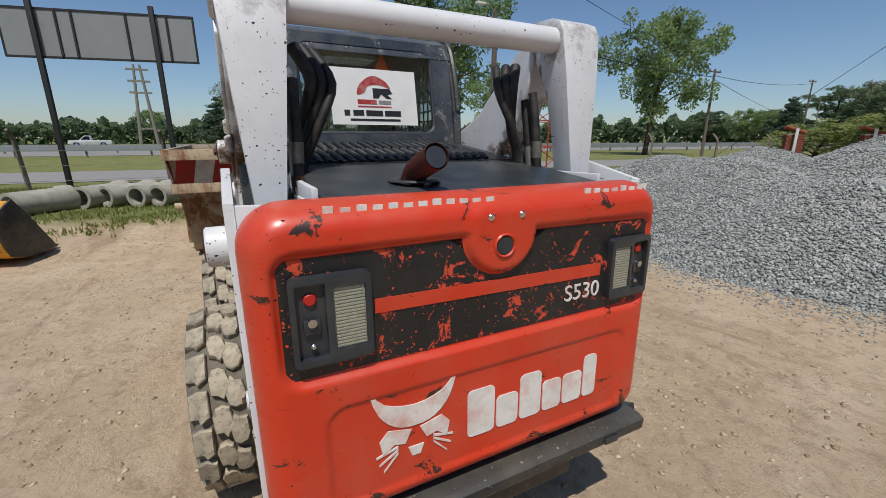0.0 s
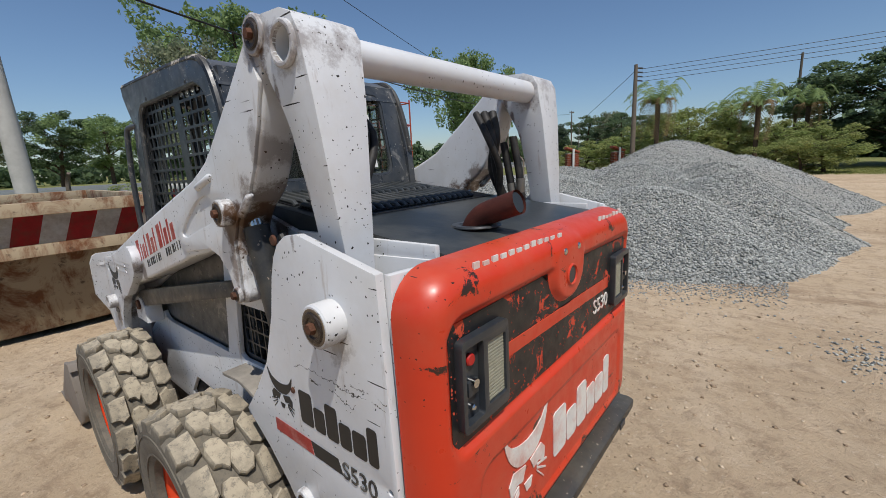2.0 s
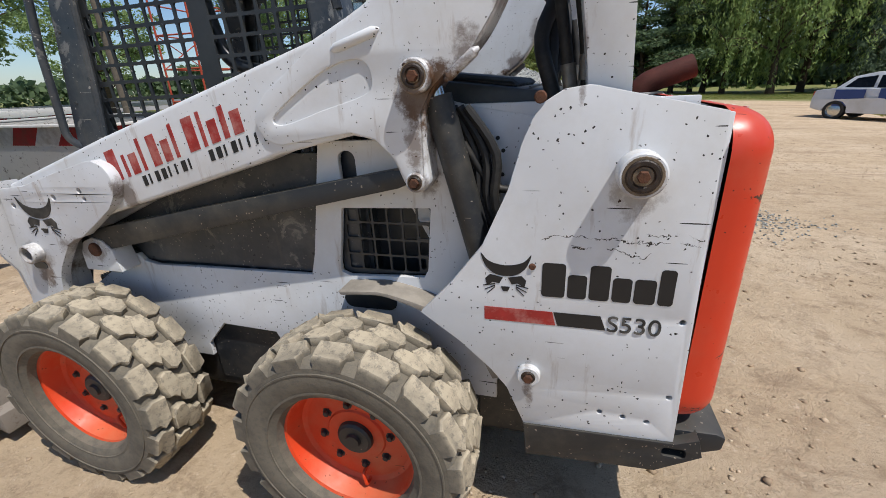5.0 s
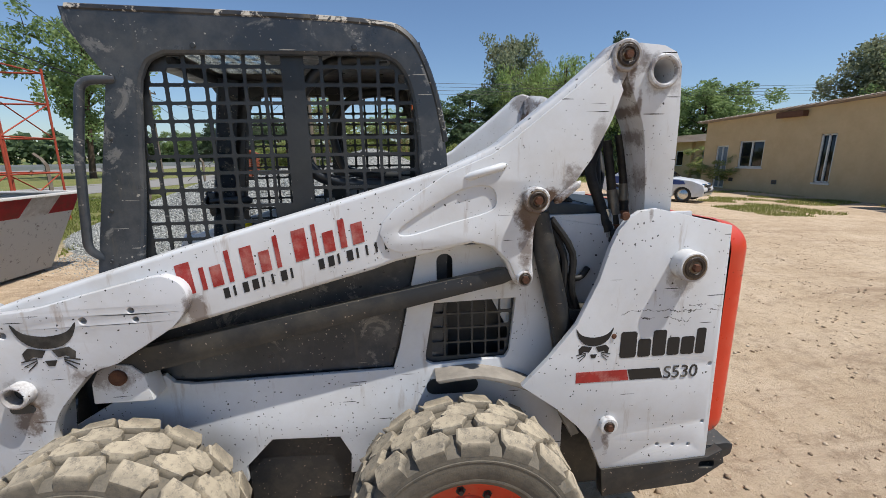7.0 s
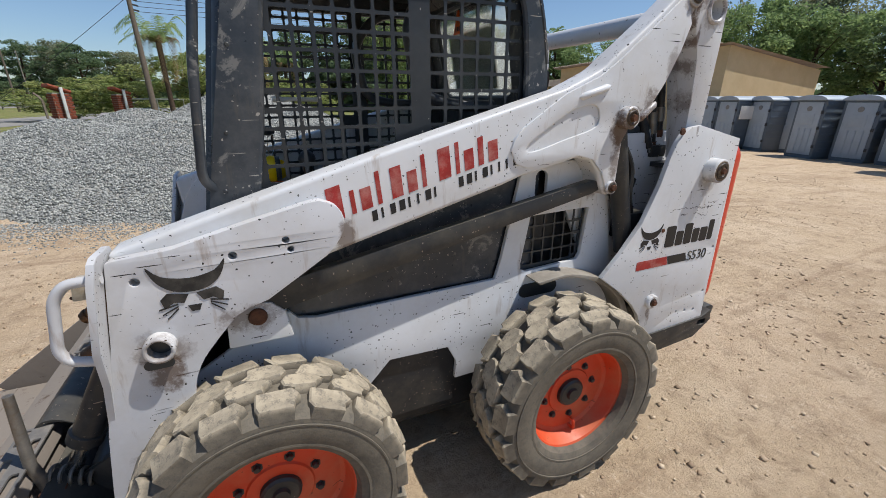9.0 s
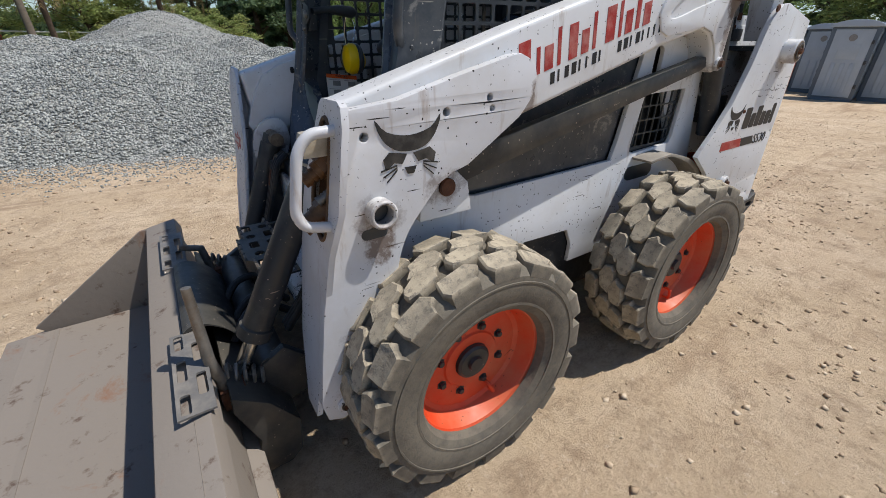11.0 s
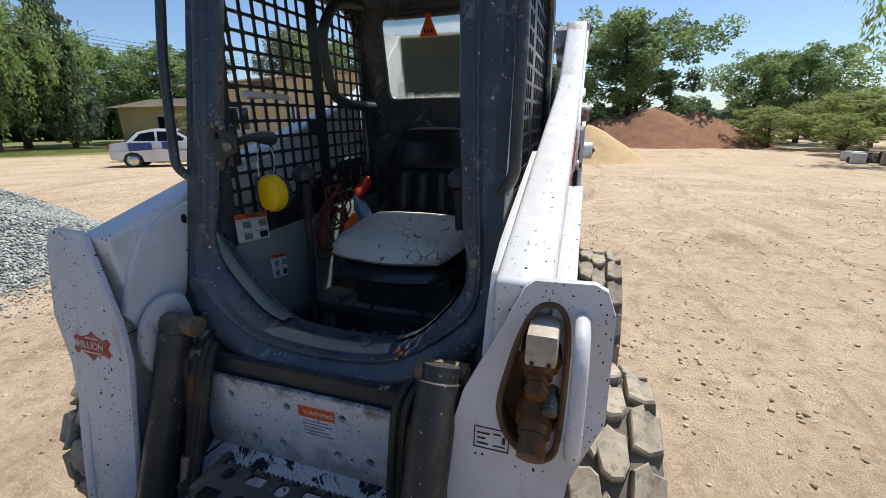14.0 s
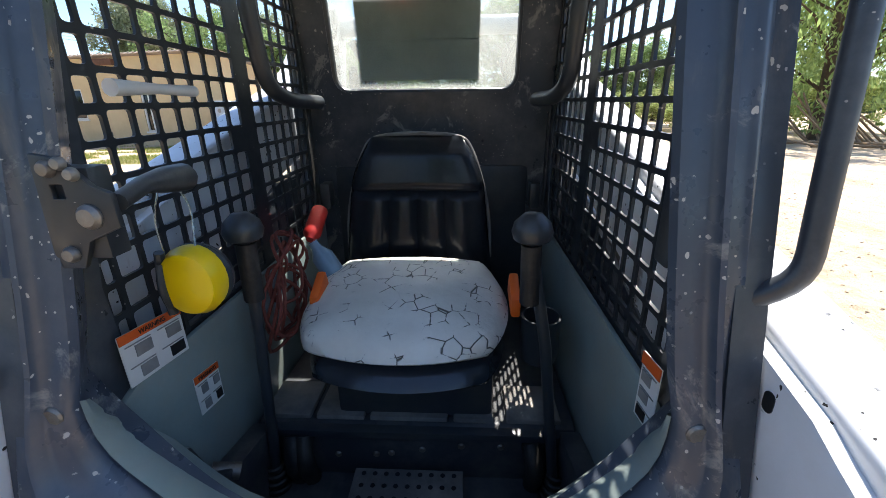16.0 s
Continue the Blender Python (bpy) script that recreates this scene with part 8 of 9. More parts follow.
# --- skips ---
def skip(name, m, mat, label, length=2.6, w=1.62, top_over=0.42, h=1.32, sleek=False):
    ob = thing(name, label, "skip", "waste skips", m=m)
    def ring4(z, k):
        hx = -top_over * k
        return [(hx, -w / 2 + 0.10 - 0.10 * k), (length - hx, -w / 2 + 0.10 - 0.10 * k), (length - hx, w / 2 - 0.10 + 0.10 * k), (hx, w / 2 - 0.10 + 0.10 * k)]
    bm = bmesh.new()
    lo = [bm.verts.new((x, y, 0.02)) for x, y in ring4(0, 0)]
    mid = [bm.verts.new((x, y, h * 0.68)) for x, y in ring4(0, 0.68)]
    hi = [bm.verts.new((x, y, h)) for x, y in ring4(0, 1)]
    bm.faces.new(lo)
    for A, B in ((lo, mid), (mid, hi)):
        for k in range(4):
            bm.faces.new((A[k], A[(k + 1) % 4], B[(k + 1) % 4], B[k]))
    bmesh.ops.solidify(bm, geom=bm.faces[:], thickness=0.03)
    part("tub", bm, mat, ob, smooth=20)
    for z, k in ((h, 1.0),) if sleek else ((h, 1.0), (h * 0.70, 0.70)):
        c = ring4(0, k)
        for i in range(4):
            (x0, y0), (x1, y1) = c[i], c[(i + 1) % 4]
            d = Vector((x1 - x0, y1 - y0, 0)).normalized()
            nrm = Vector((d.y, -d.x, 0))
            p0, p1 = Vector((x0, y0, 0)) - d * 0.05, Vector((x1, y1, 0)) + d * 0.05
            bm = prism([tuple((p0 - nrm * 0.02)[:2]), tuple((p1 - nrm * 0.02)[:2]), tuple((p1 + nrm * 0.045)[:2]), tuple((p0 + nrm * 0.045)[:2])], z - (0.012 if sleek else 0.10), z + 0.02, "z", (), 0.005)
            part("rim_beam", bm, mat, ob)
    # red and white warning band between the beams
    k0, k1 = (0.77, 0.985) if sleek else (0.715, 0.928)
    low, top = ring4(0, k0), ring4(0, k1)
    for i in range(4):
        a0, a1, b0, b1 = [Vector((*p[q], z)) for p, z in ((low, h * k0), (top, h * k1)) for q in (i, (i + 1) % 4)]
        d = a1 - a0
        nrm = Vector((d.y, -d.x, 0)).normalized() * (0.012 if sleek else 0.036)
        n = max(int(d.length / (0.40 if sleek else 0.19)), 4)
        for k in range(n):
            u0, u1, v0, v1 = k / n, (k + 1) / n, min(k / n + 0.05, 1), min((k + 1) / n + 0.05, 1)
            bm = bmesh.new()
            bm.faces.new([bm.verts.new(p + nrm) for p in (a0.lerp(a1, u0), a0.lerp(a1, u1), b0.lerp(b1, v1), b0.lerp(b1, v0))])
            bmesh.ops.solidify(bm, geom=bm.faces[:], thickness=0.006)
            part("warning_stripe", bm, STRIPE_R if k % 2 == 0 else STRIPE_W, ob)
    for s in SIDES:
        for x in (0.2, length - 0.2):
            part("lifting_lug", sweep([(x, s * (w / 2 - 0.05), h * 0.45), (x, s * (w / 2 + 0.07), h * 0.45)], 0.05, 14), mat, ob)
    for x in () if sleek else (0.45, 0.9, 1.7, 2.15):
        for s in SIDES:
            part("side_rib", box(x - 0.03, x + 0.03, s * (w / 2 - 0.03) - 0.03, s * (w / 2 - 0.03) + 0.03, 0.05, h * 0.62, 0.005), mat, ob)
    return ob


skip("rusty_skip", Matrix.Translation((4.28, 0.45, 0)), SKIP_RUST, "rust-streaked beige waste skip with red and white warning band")
skip("white_skip", Matrix.Translation((5.25, -3.42, 0)), SKIP_WHITE, "faded white waste skip with red and white warning band", 2.7, 2.2, 0.48, 1.08, True)
skip("white_skip", Matrix.Translation((9.6, -4.6, 0)) @ Matrix.Rotation(radians(14), 4, "Z"), SKIP_WHITE, "second white waste skip farther off on grass", 2.6, 1.6, 0.5, 1.2)
solid("white_pipe", lathe([(0.24, -0.5), (0.28, -0.5), (0.28, 0.5), (0.24, 0.5)], 28, "x", closed=True), CONCRETE, "short pale concrete pipe lying on grass", "pipe", "concrete pipes", m=Matrix.Translation((7.0, -1.55, 0.28)) @ Matrix.Rotation(radians(-35), 4, "Z"))

# --- concrete pipes in a row ---
PIPE_ME = finish(lathe([(0.17, -0.55), (0.235, -0.55), (0.235, 0.30), (0.27, 0.36), (0.27, 0.55), (0.20, 0.55), (0.20, 0.40), (0.17, 0.34)], 32, "x", closed=True), 40)
for k, (x, y) in enumerate(((8.7, 4.35), (9.4, 3.50), (9.35, 3.0), (9.2, 2.5), (9.1, 2.08), (9.3, 1.62), (9.2, 1.12), (9.35, 0.6))):
    solid("concrete_pipe", PIPE_ME, CONCRETE, "mossy grey concrete pipe lying on the grass verge", "pipe", "concrete pipes", m=Matrix.Translation((x + 0.35, y - 0.25, 0.235)) @ Matrix.Rotation(radians(-38 + 7 * math.sin(k * 2.3)), 4, "Z"))

# --- yellow digger bucket ---
yb = thing("digger_bucket", "yellow worn digger bucket lying on the earth", "bucket", m=Matrix.Translation((4.95, 3.47, 0)) @ Matrix.Rotation(radians(-12), 4, "Z"))
prof = smooth_line([(0.55, 0.02), (0.10, 0.02), (-0.22, 0.10), (-0.34, 0.36), (-0.26, 0.62), (-0.02, 0.74)], 4)
part("shell", prism(prof + [(x * 0.93 + 0.03, z * 0.93 + 0.03) for x, z in prof[::-1]], -0.45, 0.45), YELLOW, yb)
for s in SIDES:
    part("side", prism([(0.60, 0.02), (0.05, 0.02), (-0.24, 0.10), (-0.36, 0.36), (-0.28, 0.64), (-0.02, 0.76), (0.12, 0.62)], s * 0.45, s * 0.475, "y", (), 0.004), YELLOW if s > 0 else STEEL_DARK, yb)
    part("lifting_ear", prism(smooth_line([(-0.18, 0.66), (-0.22, 0.82), (-0.10, 0.88), (0.0, 0.80), (0.0, 0.72)], 3), s * 0.14, s * 0.18, "y", (), 0.005), YELLOW, yb)
for k in range(5):
    part("tooth", prism([(0.52, 0.0), (0.74, 0.02), (0.56, 0.08)], -0.42 + 0.19 * k, -0.34 + 0.19 * k, "y", (), 0.004), STEEL_DARK, yb)

# --- billboard ---
bill = thing("billboard", "grey back of a billboard on two black steel posts", "billboard")
A, B = Vector((13.5, 5.45, 0)), Vector((12.5, 1.14, 0))
d = (B - A).normalized()
rot = Matrix.Rotation(math.atan2(d.y, d.x), 4, "Z")
L = (B - A).length
Z0, Z1 = 3.53, 4.63
part("panel", box(0, L, -0.02, 0.02, Z0, Z1), BILL_BACK, bill, "", Matrix.Translation(A) @ rot)
for x0, x1, z0, z1 in ((-0.04, L + 0.04, Z1, Z1 + 0.05), (-0.04, L + 0.04, Z0 - 0.05, Z0), (-0.04, 0.0, Z0, Z1), (L, L + 0.04, Z0, Z1)):
    part("frame", box(x0, x1, -0.035, 0.035, z0, z1), BLACK_STEEL, bill, "", Matrix.Translation(A) @ rot)
for x in (0.28, 0.36, 0.64, 0.86):
    part("stiffener", box(x * L - 0.025, x * L + 0.025, -0.06, -0.021, Z0, Z1), BLACK_STEEL, bill, "", Matrix.Translation(A) @ rot)
for x in (0.17, 0.79):
    part("post", box(x * L - 0.06, x * L + 0.06, -0.16, -0.062, -0.05, 4.85, 0.01), BLACK_STEEL, bill, "", Matrix.Translation(A) @ rot)

# --- poles and cables ---
def pole(name, x, y, h, r, mat, label, lean=(0, 0), arm=0.0):
    ob = thing(name, label, "pole", m=Matrix.Translation((x, y, land(x, y))))
    part("shaft", sweep([(0, 0, -0.1), (lean[0], lean[1], h)], [r, r * 0.62], 14), mat, ob)
    if arm:
        part("cross_arm", box(lean[0] - 0.05, lean[0] + 0.05, lean[1] - arm, lean[1] + arm, h - 0.25, h - 0.15, 0.01), POLE_W, ob)
        for y in (-arm * 0.85, 0, arm * 0.85):
            part("insulator", lathe([(0.0, 0.14), (0.03, 0.13), (0.045, 0.06), (0.03, 0.0), (0.0, 0.0)], 10, "z", (lean[0], lean[1] + y, h - 0.15)), PLASTIC, ob)
    return ob


pole("concrete_pole", 9.2, 0.15, 9.5, 0.165, plain("pale_concrete", srgb("bcbab2"), 0.9, 0, 0.15, 6, 0.3, srgb("a3a097")), "pale tapered concrete pole behind the rusty skip", (0.1, 0.15))
pole("utility_pole", 19.8, -34.6, 6.9, 0.13, POLE_W, "leaning wooden utility pole with a cross arm", (0.5, -0.8), 0.8)
pole("utility_pole", 24, -60, 8.0, 0.12, POLE_W, "thin utility pole with a cross arm by the highway", (0.2, -0.4), 0.8)
wood = pole("utility_pole", 5.35, -23.8, 6.3, 0.15, POLE_W, "dark leaning wooden utility pole with side insulators", (0.25, -0.7))
for k in range(4):
    part("side_insulator", sweep([(0.25, -0.85, 6.15 - 0.22 * k), (0.0, -1.10, 6.13 - 0.22 * k)], 0.04, 8), PLASTIC, wood)
pole("utility_pole", -1.5, -42, 8.4, 0.13, POLE_W, "wooden utility pole beyond the palms", (0.1, 0))
pole("lamp_post", 22, -58, 6.0, 0.07, POST_C, "thin pale street lamp post by the highway", (0.1, 0))
street = thing("street_lamp", "wooden pole with a white street lamp on a bent arm", "street lamp", m=Matrix.Translation((12.9, -9.1, land(12.9, -9.1))))
part("shaft", sweep([(0, 0, -0.1), (0.0, 0.0, 6.2)], [0.13, 0.09], 12), POLE_W, street)
part("lamp_arm", sweep(smooth_line([(0.0, 0.0, 6.0), (-0.02, 0.25, 6.28), (-0.05, 0.55, 6.36)]), 0.03, 8), POST_C, street)
part("lamp_head", soften(box(-0.14, 0.04, 0.50, 0.90, 6.28, 6.38), 0.03), FRAME_W, street, "white lamp head")
flag = thing("flag", "blue and white flag hanging from a pole", "flag", m=Matrix.Translation((12.8, -8.75, 0)))
part("staff", sweep([(0, 0, 4.6), (0.0, 0.12, 6.1)], 0.02, 8), POST_C, flag)
for k, mat in enumerate((CAR_BLUE, WHITE_P, CAR_BLUE)):
    bm = bmesh.new()
    grid = [[bm.verts.new((0.05 * math.sin(6 * u + k), 0.10 - 0.045 * u * 10 * (0.4 + 0.1 * k) - 0.10 * k, 6.0 - 0.18 * k * 0.5 - 0.95 * u - 0.02 * math.sin(9 * u))) for u in [i / 10 for i in range(11)]], []]
    grid[1] = [bm.verts.new((v.co.x + 0.01, v.co.y - 0.13, v.co.z - 0.10)) for v in grid[0]]
    for i in range(10):
        bm.faces.new((grid[0][i], grid[0][i + 1], grid[1][i + 1], grid[1][i]))
    bmesh.ops.solidify(bm, geom=bm.faces[:], thickness=0.006)
    part("stripe", bm, mat, flag)
tower = thing("lattice_pylon", "twin-leg concrete power pylon beyond the highway", "pylon", m=Matrix.Translation((105, 15.5, 0)))
for s in SIDES:
    part("leg", sweep([(0, s * 1.5, 0), (0, s * 0.5, 15.5)], [0.35, 0.22], 8), POST_C, tower)
for z in (3, 10, 12.2, 14.4):
    part("cross_beam", box(-0.2, 0.2, -(1.9 if z > 9 else 1.4), 1.9 if z > 9 else 1.4, z, z + 0.35), POST_C, tower)


def cable(p, q, sag, r, n=24):
    p, q = Vector(p), Vector(q)
    return sweep([p.lerp(q, t) - Vector((0, 0, sag * 4 * t * (1 - t))) for t in [i / n for i in range(n + 1)]], r, 6)


for p, q, sag, r in (((9.5, 40, 5.0), (9.3, 0.0, 5.4), 0.4, 0.022), ((9.3, 0.0, 5.4), (20.2, -35.2, 6.3), 0.5, 0.026), ((20.2, -35.2, 6.4), (24.2, -60.4, 7.6), 0.4, 0.02), ((9.3, 0.0, 8.6), (20.2, -34.6, 6.8), 0.3, 0.012), ((20.3, -35.2, 6.2), (60, -150, 7.5), 1.5, 0.02)):
    solid("overhead_cable", cable(p, q, sag, r), RUBBER, "black overhead cable sagging between poles", "cable", "overhead cables")
for k in range(4):
    solid("overhead_cable", cable((5.4, -24.9, 6.1 - 0.22 * k), (-60, -33, 9.0 - 0.2 * k), 0.6, 0.012), RUBBER, "thin overhead wire beyond the gravel pile", "cable", "overhead cables")
solid("stay_cable", cable((5.6, -24.5, 6.0), (12, -22.5, 0.3), 0.1, 0.012), RUBBER, "stay wire of the leaning wooden pole", "cable")

# --- fence, guard rail and gate pillars ---
POST_ME = finish(sweep([(0, 0, -0.1), (0, 0, 1.35), (-0.10, 0, 1.52), (-0.26, 0, 1.66)], [0.055, 0.055, 0.05, 0.045], 4), 30)
POST_B = plain("weathered_brown_post", srgb("75675a"), 0.95, 0, 0.35, 9, 0.5, srgb("8d877a"))
for k, (x, y) in enumerate(((12.7, 8.6), (12.9, 5.5), (12.9, 2.3), (12.9, -0.9), (9.7, -6.1), (9.6, -10.3), (9.53, -14.5), (9.4, -18.7), (9.3, -22.9))):
    solid("fence_post", POST_ME, POST_B, "weathered brown fence post with bent top", "post", "fence posts", m=Matrix.Translation((x, y, 0)) @ Matrix.Rotation(0.5 * math.sin(k * 3.1) + (math.pi if y < -5 else 0), 4, "Z") @ Matrix.Rotation(0.05 * math.sin(k * 5.0), 4, "X"))
for z in (0.35, 0.75, 1.15):
    solid("fence_wire", cable((12.7, 8.6, z), (12.9, -0.9, z), 0.02, 0.006, 12), POST_C, "rusty fence wire along the verge", "wire", "fence wires")
    solid("fence_wire", cable((9.7, -6.1, z), (9.3, -22.9, z), 0.02, 0.006, 12), POST_C, "rusty fence wire along the verge", "wire", "fence wires")
rail = thing("guard_rail", "galvanised guard rail along the highway", "guard rail", kind="")
part("rail_beam", prism([(36.0 - 12, -120), (36.0 + 12, 120), (36.12 + 12, 120), (36.12 - 12, -120)], 0.48, 0.80, "z"), plain("galvanised", srgb("a6a8a8"), 0.5, 0.6, 0.15, 3, 0.1), rail)
for k in range(60):
    y = -118 + 4 * k
    part("rail_post", box(36.15 + 0.1 * y, 36.27 + 0.1 * y, y - 0.06, y + 0.06, 0, 0.75), POST_C, rail)
rail2 = copy_thing(rail, Matrix.Translation((9.5, 0, 0.0)))


def gate_pillar(x, y, h, turn):
    ob = thing("gate_pillar", "brick gate pillar with a sloping tile cap", "pillar", "gate pillars", m=Matrix.Translation((x, y, land(x, y))) @ Matrix.Rotation(turn, 4, "Z"))
    part("core", box(-0.33, 0.33, -0.33, 0.33, 0, h - 0.05), CONCRETE, ob)
    me = None
    for r in range(int(h / 0.11)):
        for s, (ax, ay) in enumerate(((1, 0), (-1, 0), (0, 1), (0, -1))):
            for k in range(3):
                if me is None:
                    me = finish(box(-0.012, 0.02, -0.105, 0.105, 0.0, 0.095, 0.004), 30)
                off = -0.23 + 0.23 * k + (0.06 if r % 2 else -0.03)
                part("brick", me, BRICK, ob, m=Matrix.Translation((ax * 0.335 - ay * off, ay * 0.335 + ax * off, 0.11 * r)) @ Matrix.Rotation(math.atan2(ay, ax), 4, "Z"))
    for k in range(5):
        part("roof_tile", sweep([(-0.40, -0.32 + 0.16 * k, h - 0.02), (0.42, -0.32 + 0.16 * k, h + 0.28)], 0.085, 8), BRICK, ob)
    part("door_jamb", box(-0.06, 0.06, 0.42, 0.54, 0, h + 0.2, 0.01), FRAME_W, ob)
    return ob


gate_pillar(9.4, -25.1, 1.75, 0.6)
gate_pillar(7.85, -29.3, 1.75, 0.6)
gr = thing("white_rail_gate", "white tubular rail gate beside the pillar", "gate")
for z in (0.9, 1.45):
    part("rail", sweep([(7.6, -29.6, z), (3.5, -31.5, z)], 0.04, 8), FRAME_W, gr)
for t in (0, 0.33, 0.66, 1):
    part("stile", sweep([(7.6 - 4.1 * t, -29.6 - 1.9 * t, 0), (7.6 - 4.1 * t, -29.6 - 1.9 * t, 1.45)], 0.035, 8), FRAME_W, gr)

# --- scaffold tower ---
sc = thing("scaffold_tower", "orange tubular scaffold tower on the verge", "scaffold", m=Matrix.Translation((8.6, -9.4, 0)) @ Matrix.Rotation(0.05, 4, "Z"))
for x in (0, 1.1):
    for y in (0, 1.5):
        part("standard", sweep([(x, y, 0), (x, y, 3.6)], 0.026, 8), SCAFF, sc)
for z in (0.4, 1.2, 2.0, 2.8, 3.5):
    for y in (0, 1.5):
        part("ledger", sweep([(0, y, z), (1.1, y, z)], 0.02, 8), SCAFF, sc)
    for x in (0, 1.1):
        part("ledger", sweep([(x, 0, z), (x, 1.5, z)], 0.018, 8), SCAFF, sc)
for z in (0.4, 2.0):
    for x in (0, 1.1):
        part("brace", sweep([(x, 0, z), (x, 1.5, z + 0.8)], 0.014, 6), SCAFF, sc)
        part("brace", sweep([(x, 1.5, z), (x, 0, z + 0.8)], 0.014, 6), SCAFF, sc)

# --- under the willow: drum, timber and scrap ---
drum = thing("plastic_drum", "blue plastic drum standing under the willow", "drum", m=Matrix.Translation((-16.6, 12.2, land(-16.6, 12.2))))
part("barrel", lathe([(0.0, 0.0), (0.27, 0.0), (0.29, 0.04), (0.30, 0.42), (0.29, 0.80), (0.26, 0.88), (0.0, 0.88)], 28, "z"), BLUE_DRUM, drum)
for z in (0.25, 0.60):
    part("hoop", ring((0, 0, z), 0.295, 0.315, 0.05, "z", 28), BLUE_DRUM, drum)
rng = random.Random(21)
for k in range(16):
    x, y = -16.2 + rng.uniform(-0.5, 1.2), 14.2 + 0.28 * k * 0.6 + rng.uniform(-0.2, 0.2)
    z = land(x, y)
    q = (x - rng.uniform(0.9, 1.8), y - 0.9 + rng.uniform(-0.4, 0.4), z + rng.uniform(1.3, 2.3))
    solid("timber_pole", sweep([(x, y, z), q], [0.05, 0.035], 7), LOG, "dry timber pole leaning under the willow", "timber", "leaning timber")
for k in range(12):
    x, y = -15.3 + rng.uniform(-1.2, 1.0), 13.0 + rng.uniform(-0.8, 3.0)
    a = rng.uniform(0, 3.14)
    z = land(x, y) + 0.05 + 0.03 * k * 0.3
    solid("timber_log", sweep([(x - math.cos(a), y - math.sin(a), z), (x + math.cos(a), y + math.sin(a), z + 0.06)], [0.055, 0.045], 7), LOG, "dry timber log lying on the earth", "timber", "fallen timber")
for k in range(10):
    x, y = -18.2 + rng.uniform(-1.4, 1.0), 11.4 + rng.uniform(-1.2, 0.8)
    z = land(x, y)
    bm = box(-rng.uniform(0.15, 0.5), rng.uniform(0.15, 0.5), -0.2, 0.2, 0, rng.uniform(0.15, 0.5), 0.02)
    solid("scrap_piece", bm, (STEEL_DARK, SKIP_RUST, STRIPE_W)[k % 3], "discarded metal scrap on the ground", "scrap", "scrap heap", m=Matrix.Translation((x, y, z)) @ Matrix.Rotation(rng.uniform(0, 3), 4, "Z"))


# ---- loose stones, clods and grass ----
def stones(points, sizes, rng, flat=0.7):
    """One mesh of many eight-sided pebbles."""
    n = len(points)
    base = np.array([(1, 0, 0), (-1, 0, 0), (0, 1, 0), (0, -1, 0), (0, 0, 1), (0, 0, -1)], float)
    tri = np.array([(0, 2, 4), (2, 1, 4), (1, 3, 4), (3, 0, 4), (2, 0, 5), (1, 2, 5), (3, 1, 5), (0, 3, 5)])
    q = rng.normal(size=(n, 4))
    q /= np.linalg.norm(q, axis=1)[:, None]
    w, x, y, z = q.T
    R = np.stack([1 - 2 * (y * y + z * z), 2 * (x * y - z * w), 2 * (x * z + y * w), 2 * (x * y + z * w), 1 - 2 * (x * x + z * z), 2 * (y * z - x * w), 2 * (x * z - y * w), 2 * (y * z + x * w), 1 - 2 * (x * x + y * y)], 1).reshape(n, 3, 3)
    s = sizes[:, None, None] * rng.uniform(0.55, 1.15, (n, 6, 1))
    v = np.einsum("nij,nkj->nki", R, base[None] * s)
    v[:, :, 2] *= flat
    v += points[:, None]
    f = (tri[None] + 6 * np.arange(n)[:, None, None]).reshape(-1)
    me = bpy.data.meshes.new("stones")
    me.vertices.add(6 * n)
    me.vertices.foreach_set("co", v.reshape(-1).astype(np.float32))
    me.loops.add(len(f))
    me.loops.foreach_set("vertex_index", f.astype(np.int32))
    me.polygons.add(8 * n)
    me.polygons.foreach_set("loop_start", np.arange(0, 24 * n, 3, dtype=np.int32))
    me.update(calc_edges=True)
    return me


def stone_material(name, a, b, c):
    n = Nodes(name, 0.9, 0, 0.3)
    k = n.island()
    col = n.ramp(k, (0.0, a), (0.45, b), (1.0, c))
    col = n.mix(n.ramp(n.noise(60, 4), (0.4, 0.0), (0.7, 0.4)), col, a)
    return n.out(col)


STONE = stone_material("gravel_stone", srgb("6c6e6b"), srgb("929490"), srgb("c0c0b8"))
CLOD = stone_material("earth_clod", srgb("8a7660"), srgb("b39c80"), srgb("d0bda3"))
rng = np.random.default_rng(3)
pts, count = [], 0
while count < 78000:
    x, y = rng.uniform(-3.6, 8.2, 20000), rng.uniform(-14.5, -3.8, 20000)
    keep = rng.random(20000) < np.clip(1.25 - (-3.9 - y) / 7.0, 0.12, 1)
    for a, b in zip(x[keep], y[keep]):
        h = heap_height(a, b, PEAKS)
        if h > 0.004:
            h += 0.03 * noise.noise(Vector((a * 2.2, b * 2.2, 1))) * min(1, h * 3) + 0.015 * noise.noise(Vector((a * 9, b * 9, 5)))
            pts.append((a, b, land(a, b) + h - 0.022))
            count += 1
P = np.array(pts)
solid("gravel_stones", stones(P, rng.uniform(0.013, 0.028, len(P)), rng, 0.9), STONE, "loose crushed grey stones covering the gravel pile", "gravel", kind="stuff", smooth=0)
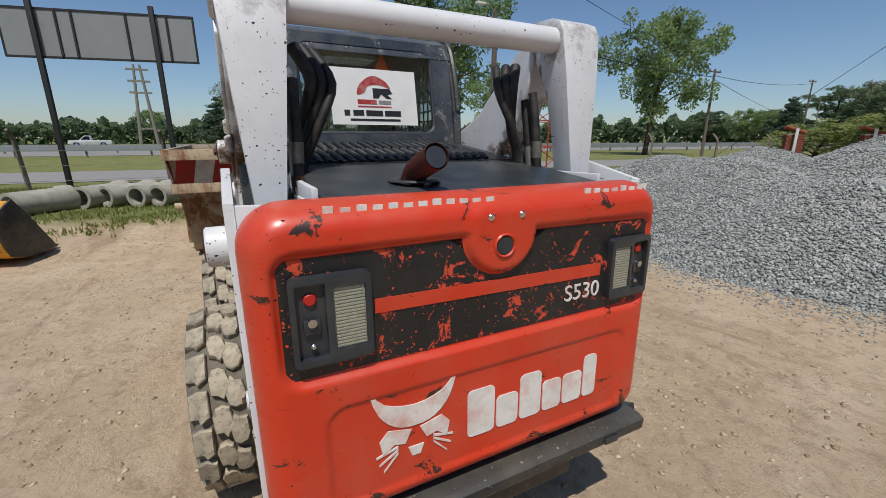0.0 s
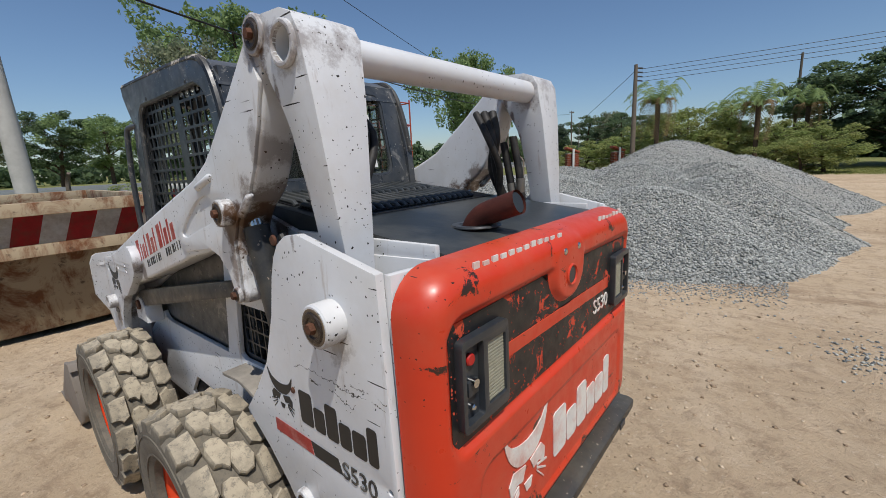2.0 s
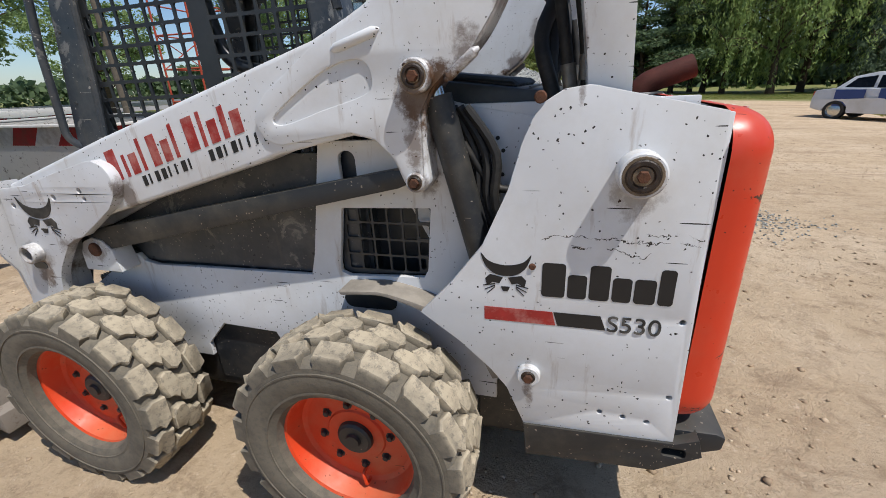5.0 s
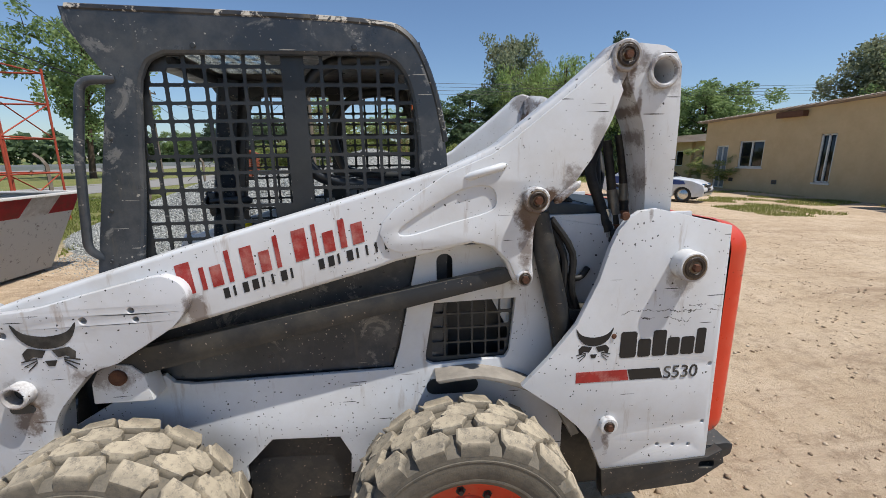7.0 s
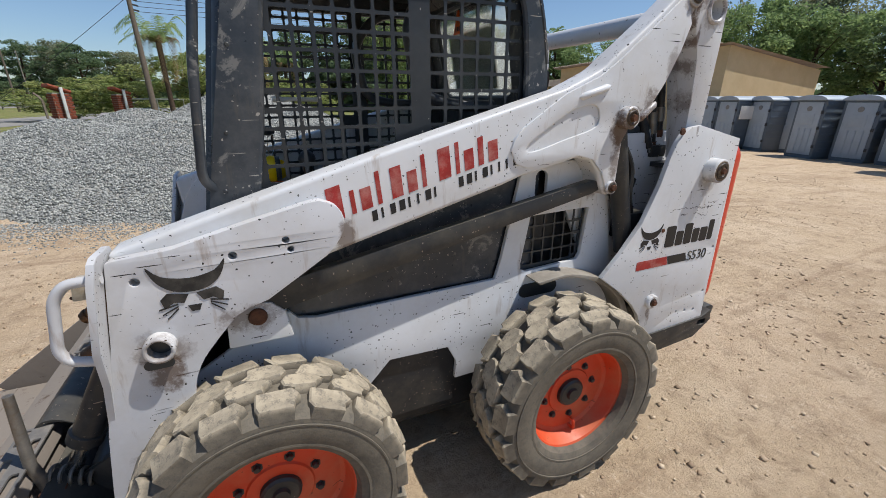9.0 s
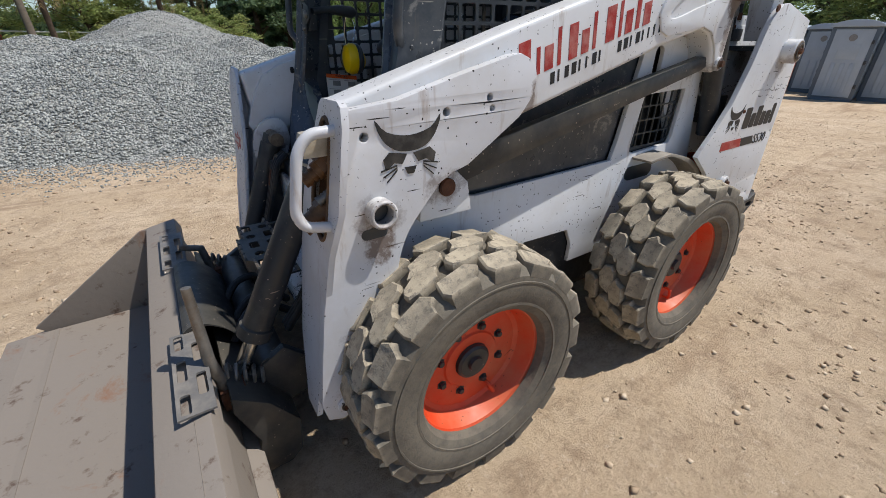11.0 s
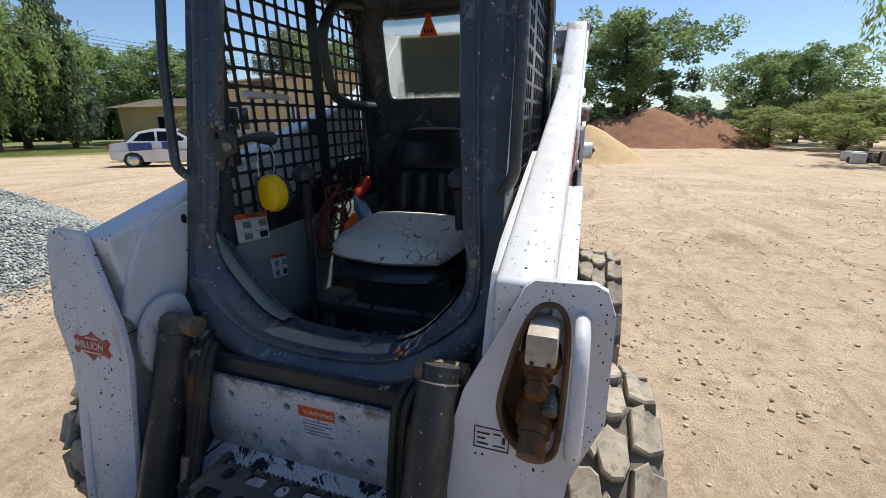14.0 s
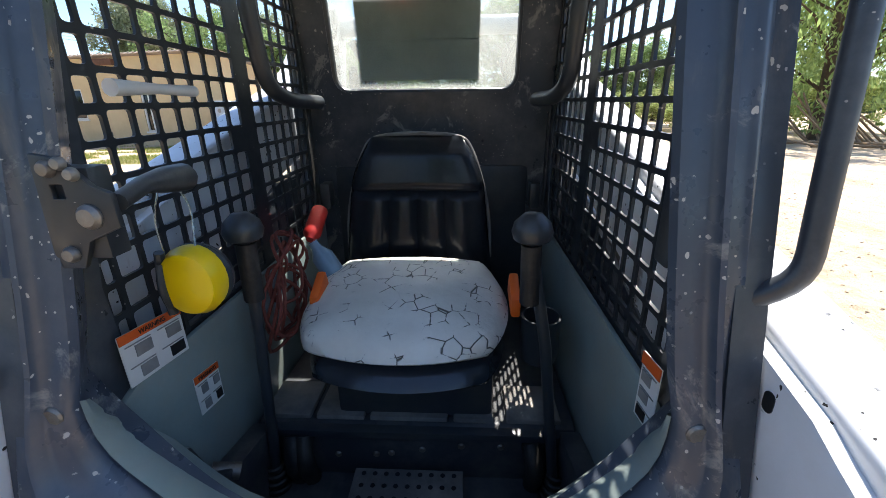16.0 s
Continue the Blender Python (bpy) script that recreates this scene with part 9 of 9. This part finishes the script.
# spill along the foot of the pile and a small patch on the yard
n = 9000
t = rng.uniform(0, 1, n)
x = rng.uniform(-1.6, 5.6, n)
y = -4.3 - 0.12 * np.abs(x - 1) ** 1.5 + np.abs(rng.normal(0, 0.45, n))
x2, y2 = rng.normal(-2.35, 0.30, 520), rng.normal(-2.9, 0.20, 520)
x, y = np.r_[x, x2], np.r_[y, y2]
P = np.array([(a, b, surface(a, b) + 0.004) for a, b in zip(x, y)])
solid("gravel_spill", stones(P, rng.uniform(0.006, 0.020, len(P)), rng), STONE, "crushed stones spilt over the earth", "gravel", kind="stuff", smooth=0)
# clods and pebbles over the yard
n = 150000
r = 0.6 + 11 * rng.random(n) ** 0.75
a = rng.uniform(0, 2 * np.pi, n)
x, y = 0.4 + r * np.cos(a), r * np.sin(a)
rich = np.array([0.5 + noise.noise(Vector((p * 0.8, q * 0.8, 6))) + 0.5 * noise.noise(Vector((p * 2.7, q * 2.7, 1))) for p, q in zip(x, y)])
keep = rng.random(n) < np.clip(rich, 0.15, 1)
x, y, n = x[keep], y[keep], int(keep.sum())
size = 0.0025 + 0.022 * rng.random(n) ** 6.5
P = np.array([(p, q, surface(p, q) + 0.001) for p, q in zip(x, y)])
solid("earth_clods", stones(P, size, rng, 0.6), CLOD, "small clods and pebbles strewn over the dry yard", "stones", kind="stuff", smooth=0)


def grass_blades(points, height, rng):
    n = len(points)
    a = rng.uniform(0, 2 * np.pi, n)
    d = np.stack([np.cos(a), np.sin(a), 0 * a], 1)
    h = height * rng.uniform(0.5, 1.4, (n, 1))
    lean = rng.normal(size=(n, 3)) * 0.35 * h
    lean[:, 2] = 0
    w = 0.012 + 0.006 * rng.random((n, 1))
    up = np.array([0, 0, 1.0])
    v = np.stack([points - d * w, points + d * w, points + up * h + lean], 1)
    me = bpy.data.meshes.new("grass")
    me.vertices.add(3 * n)
    me.vertices.foreach_set("co", v.reshape(-1).astype(np.float32))
    me.loops.add(3 * n)
    me.loops.foreach_set("vertex_index", np.arange(3 * n, dtype=np.int32))
    me.polygons.add(n)
    me.polygons.foreach_set("loop_start", np.arange(0, 3 * n, 3, dtype=np.int32))
    me.update(calc_edges=True)
    return me


GRASS = foliage("grass_blade", srgb("8f9a52"), srgb("5f6f34"), srgb("a39a62"))
n = 70000
x, y = 5.4 + 9.0 * rng.random(n) ** 0.8, rng.uniform(-16, 9, n)
clump = np.array([noise.noise(Vector((a * 0.9, b * 0.9, 2))) + 0.6 * noise.noise(Vector((a * 3, b * 3, 7))) for a, b in zip(x, y)])
keep = clump + (x - 6.9) * 0.15 > -0.05
P = np.stack([x[keep], y[keep], 0 * x[keep]], 1)
solid("verge_grass", grass_blades(P, 0.075, rng), GRASS, "patchy dry grass on the verge", "grass", kind="stuff", smooth=0)
n = 24000
x, y = rng.uniform(-18.3, -10.5, n), rng.uniform(-19, -9.0, n)
keep = np.array([noise.noise(Vector((a * 0.5, b * 0.5, 4))) > 0.0 for a, b in zip(x, y)])
x2, y2 = rng.uniform(-26, 2, 20000), -28.5 + rng.uniform(-9, 0, 20000)
P = np.concatenate([np.array([(a, b, land(a, b)) for a, b in zip(x[keep], y[keep])]), np.array([(a, b, land(a, b)) for a, b in zip(x2, y2)])])
solid("lawn_grass", grass_blades(P, 0.07, rng), GRASS, "short green grass before the building and trees", "grass", kind="stuff", smooth=0)
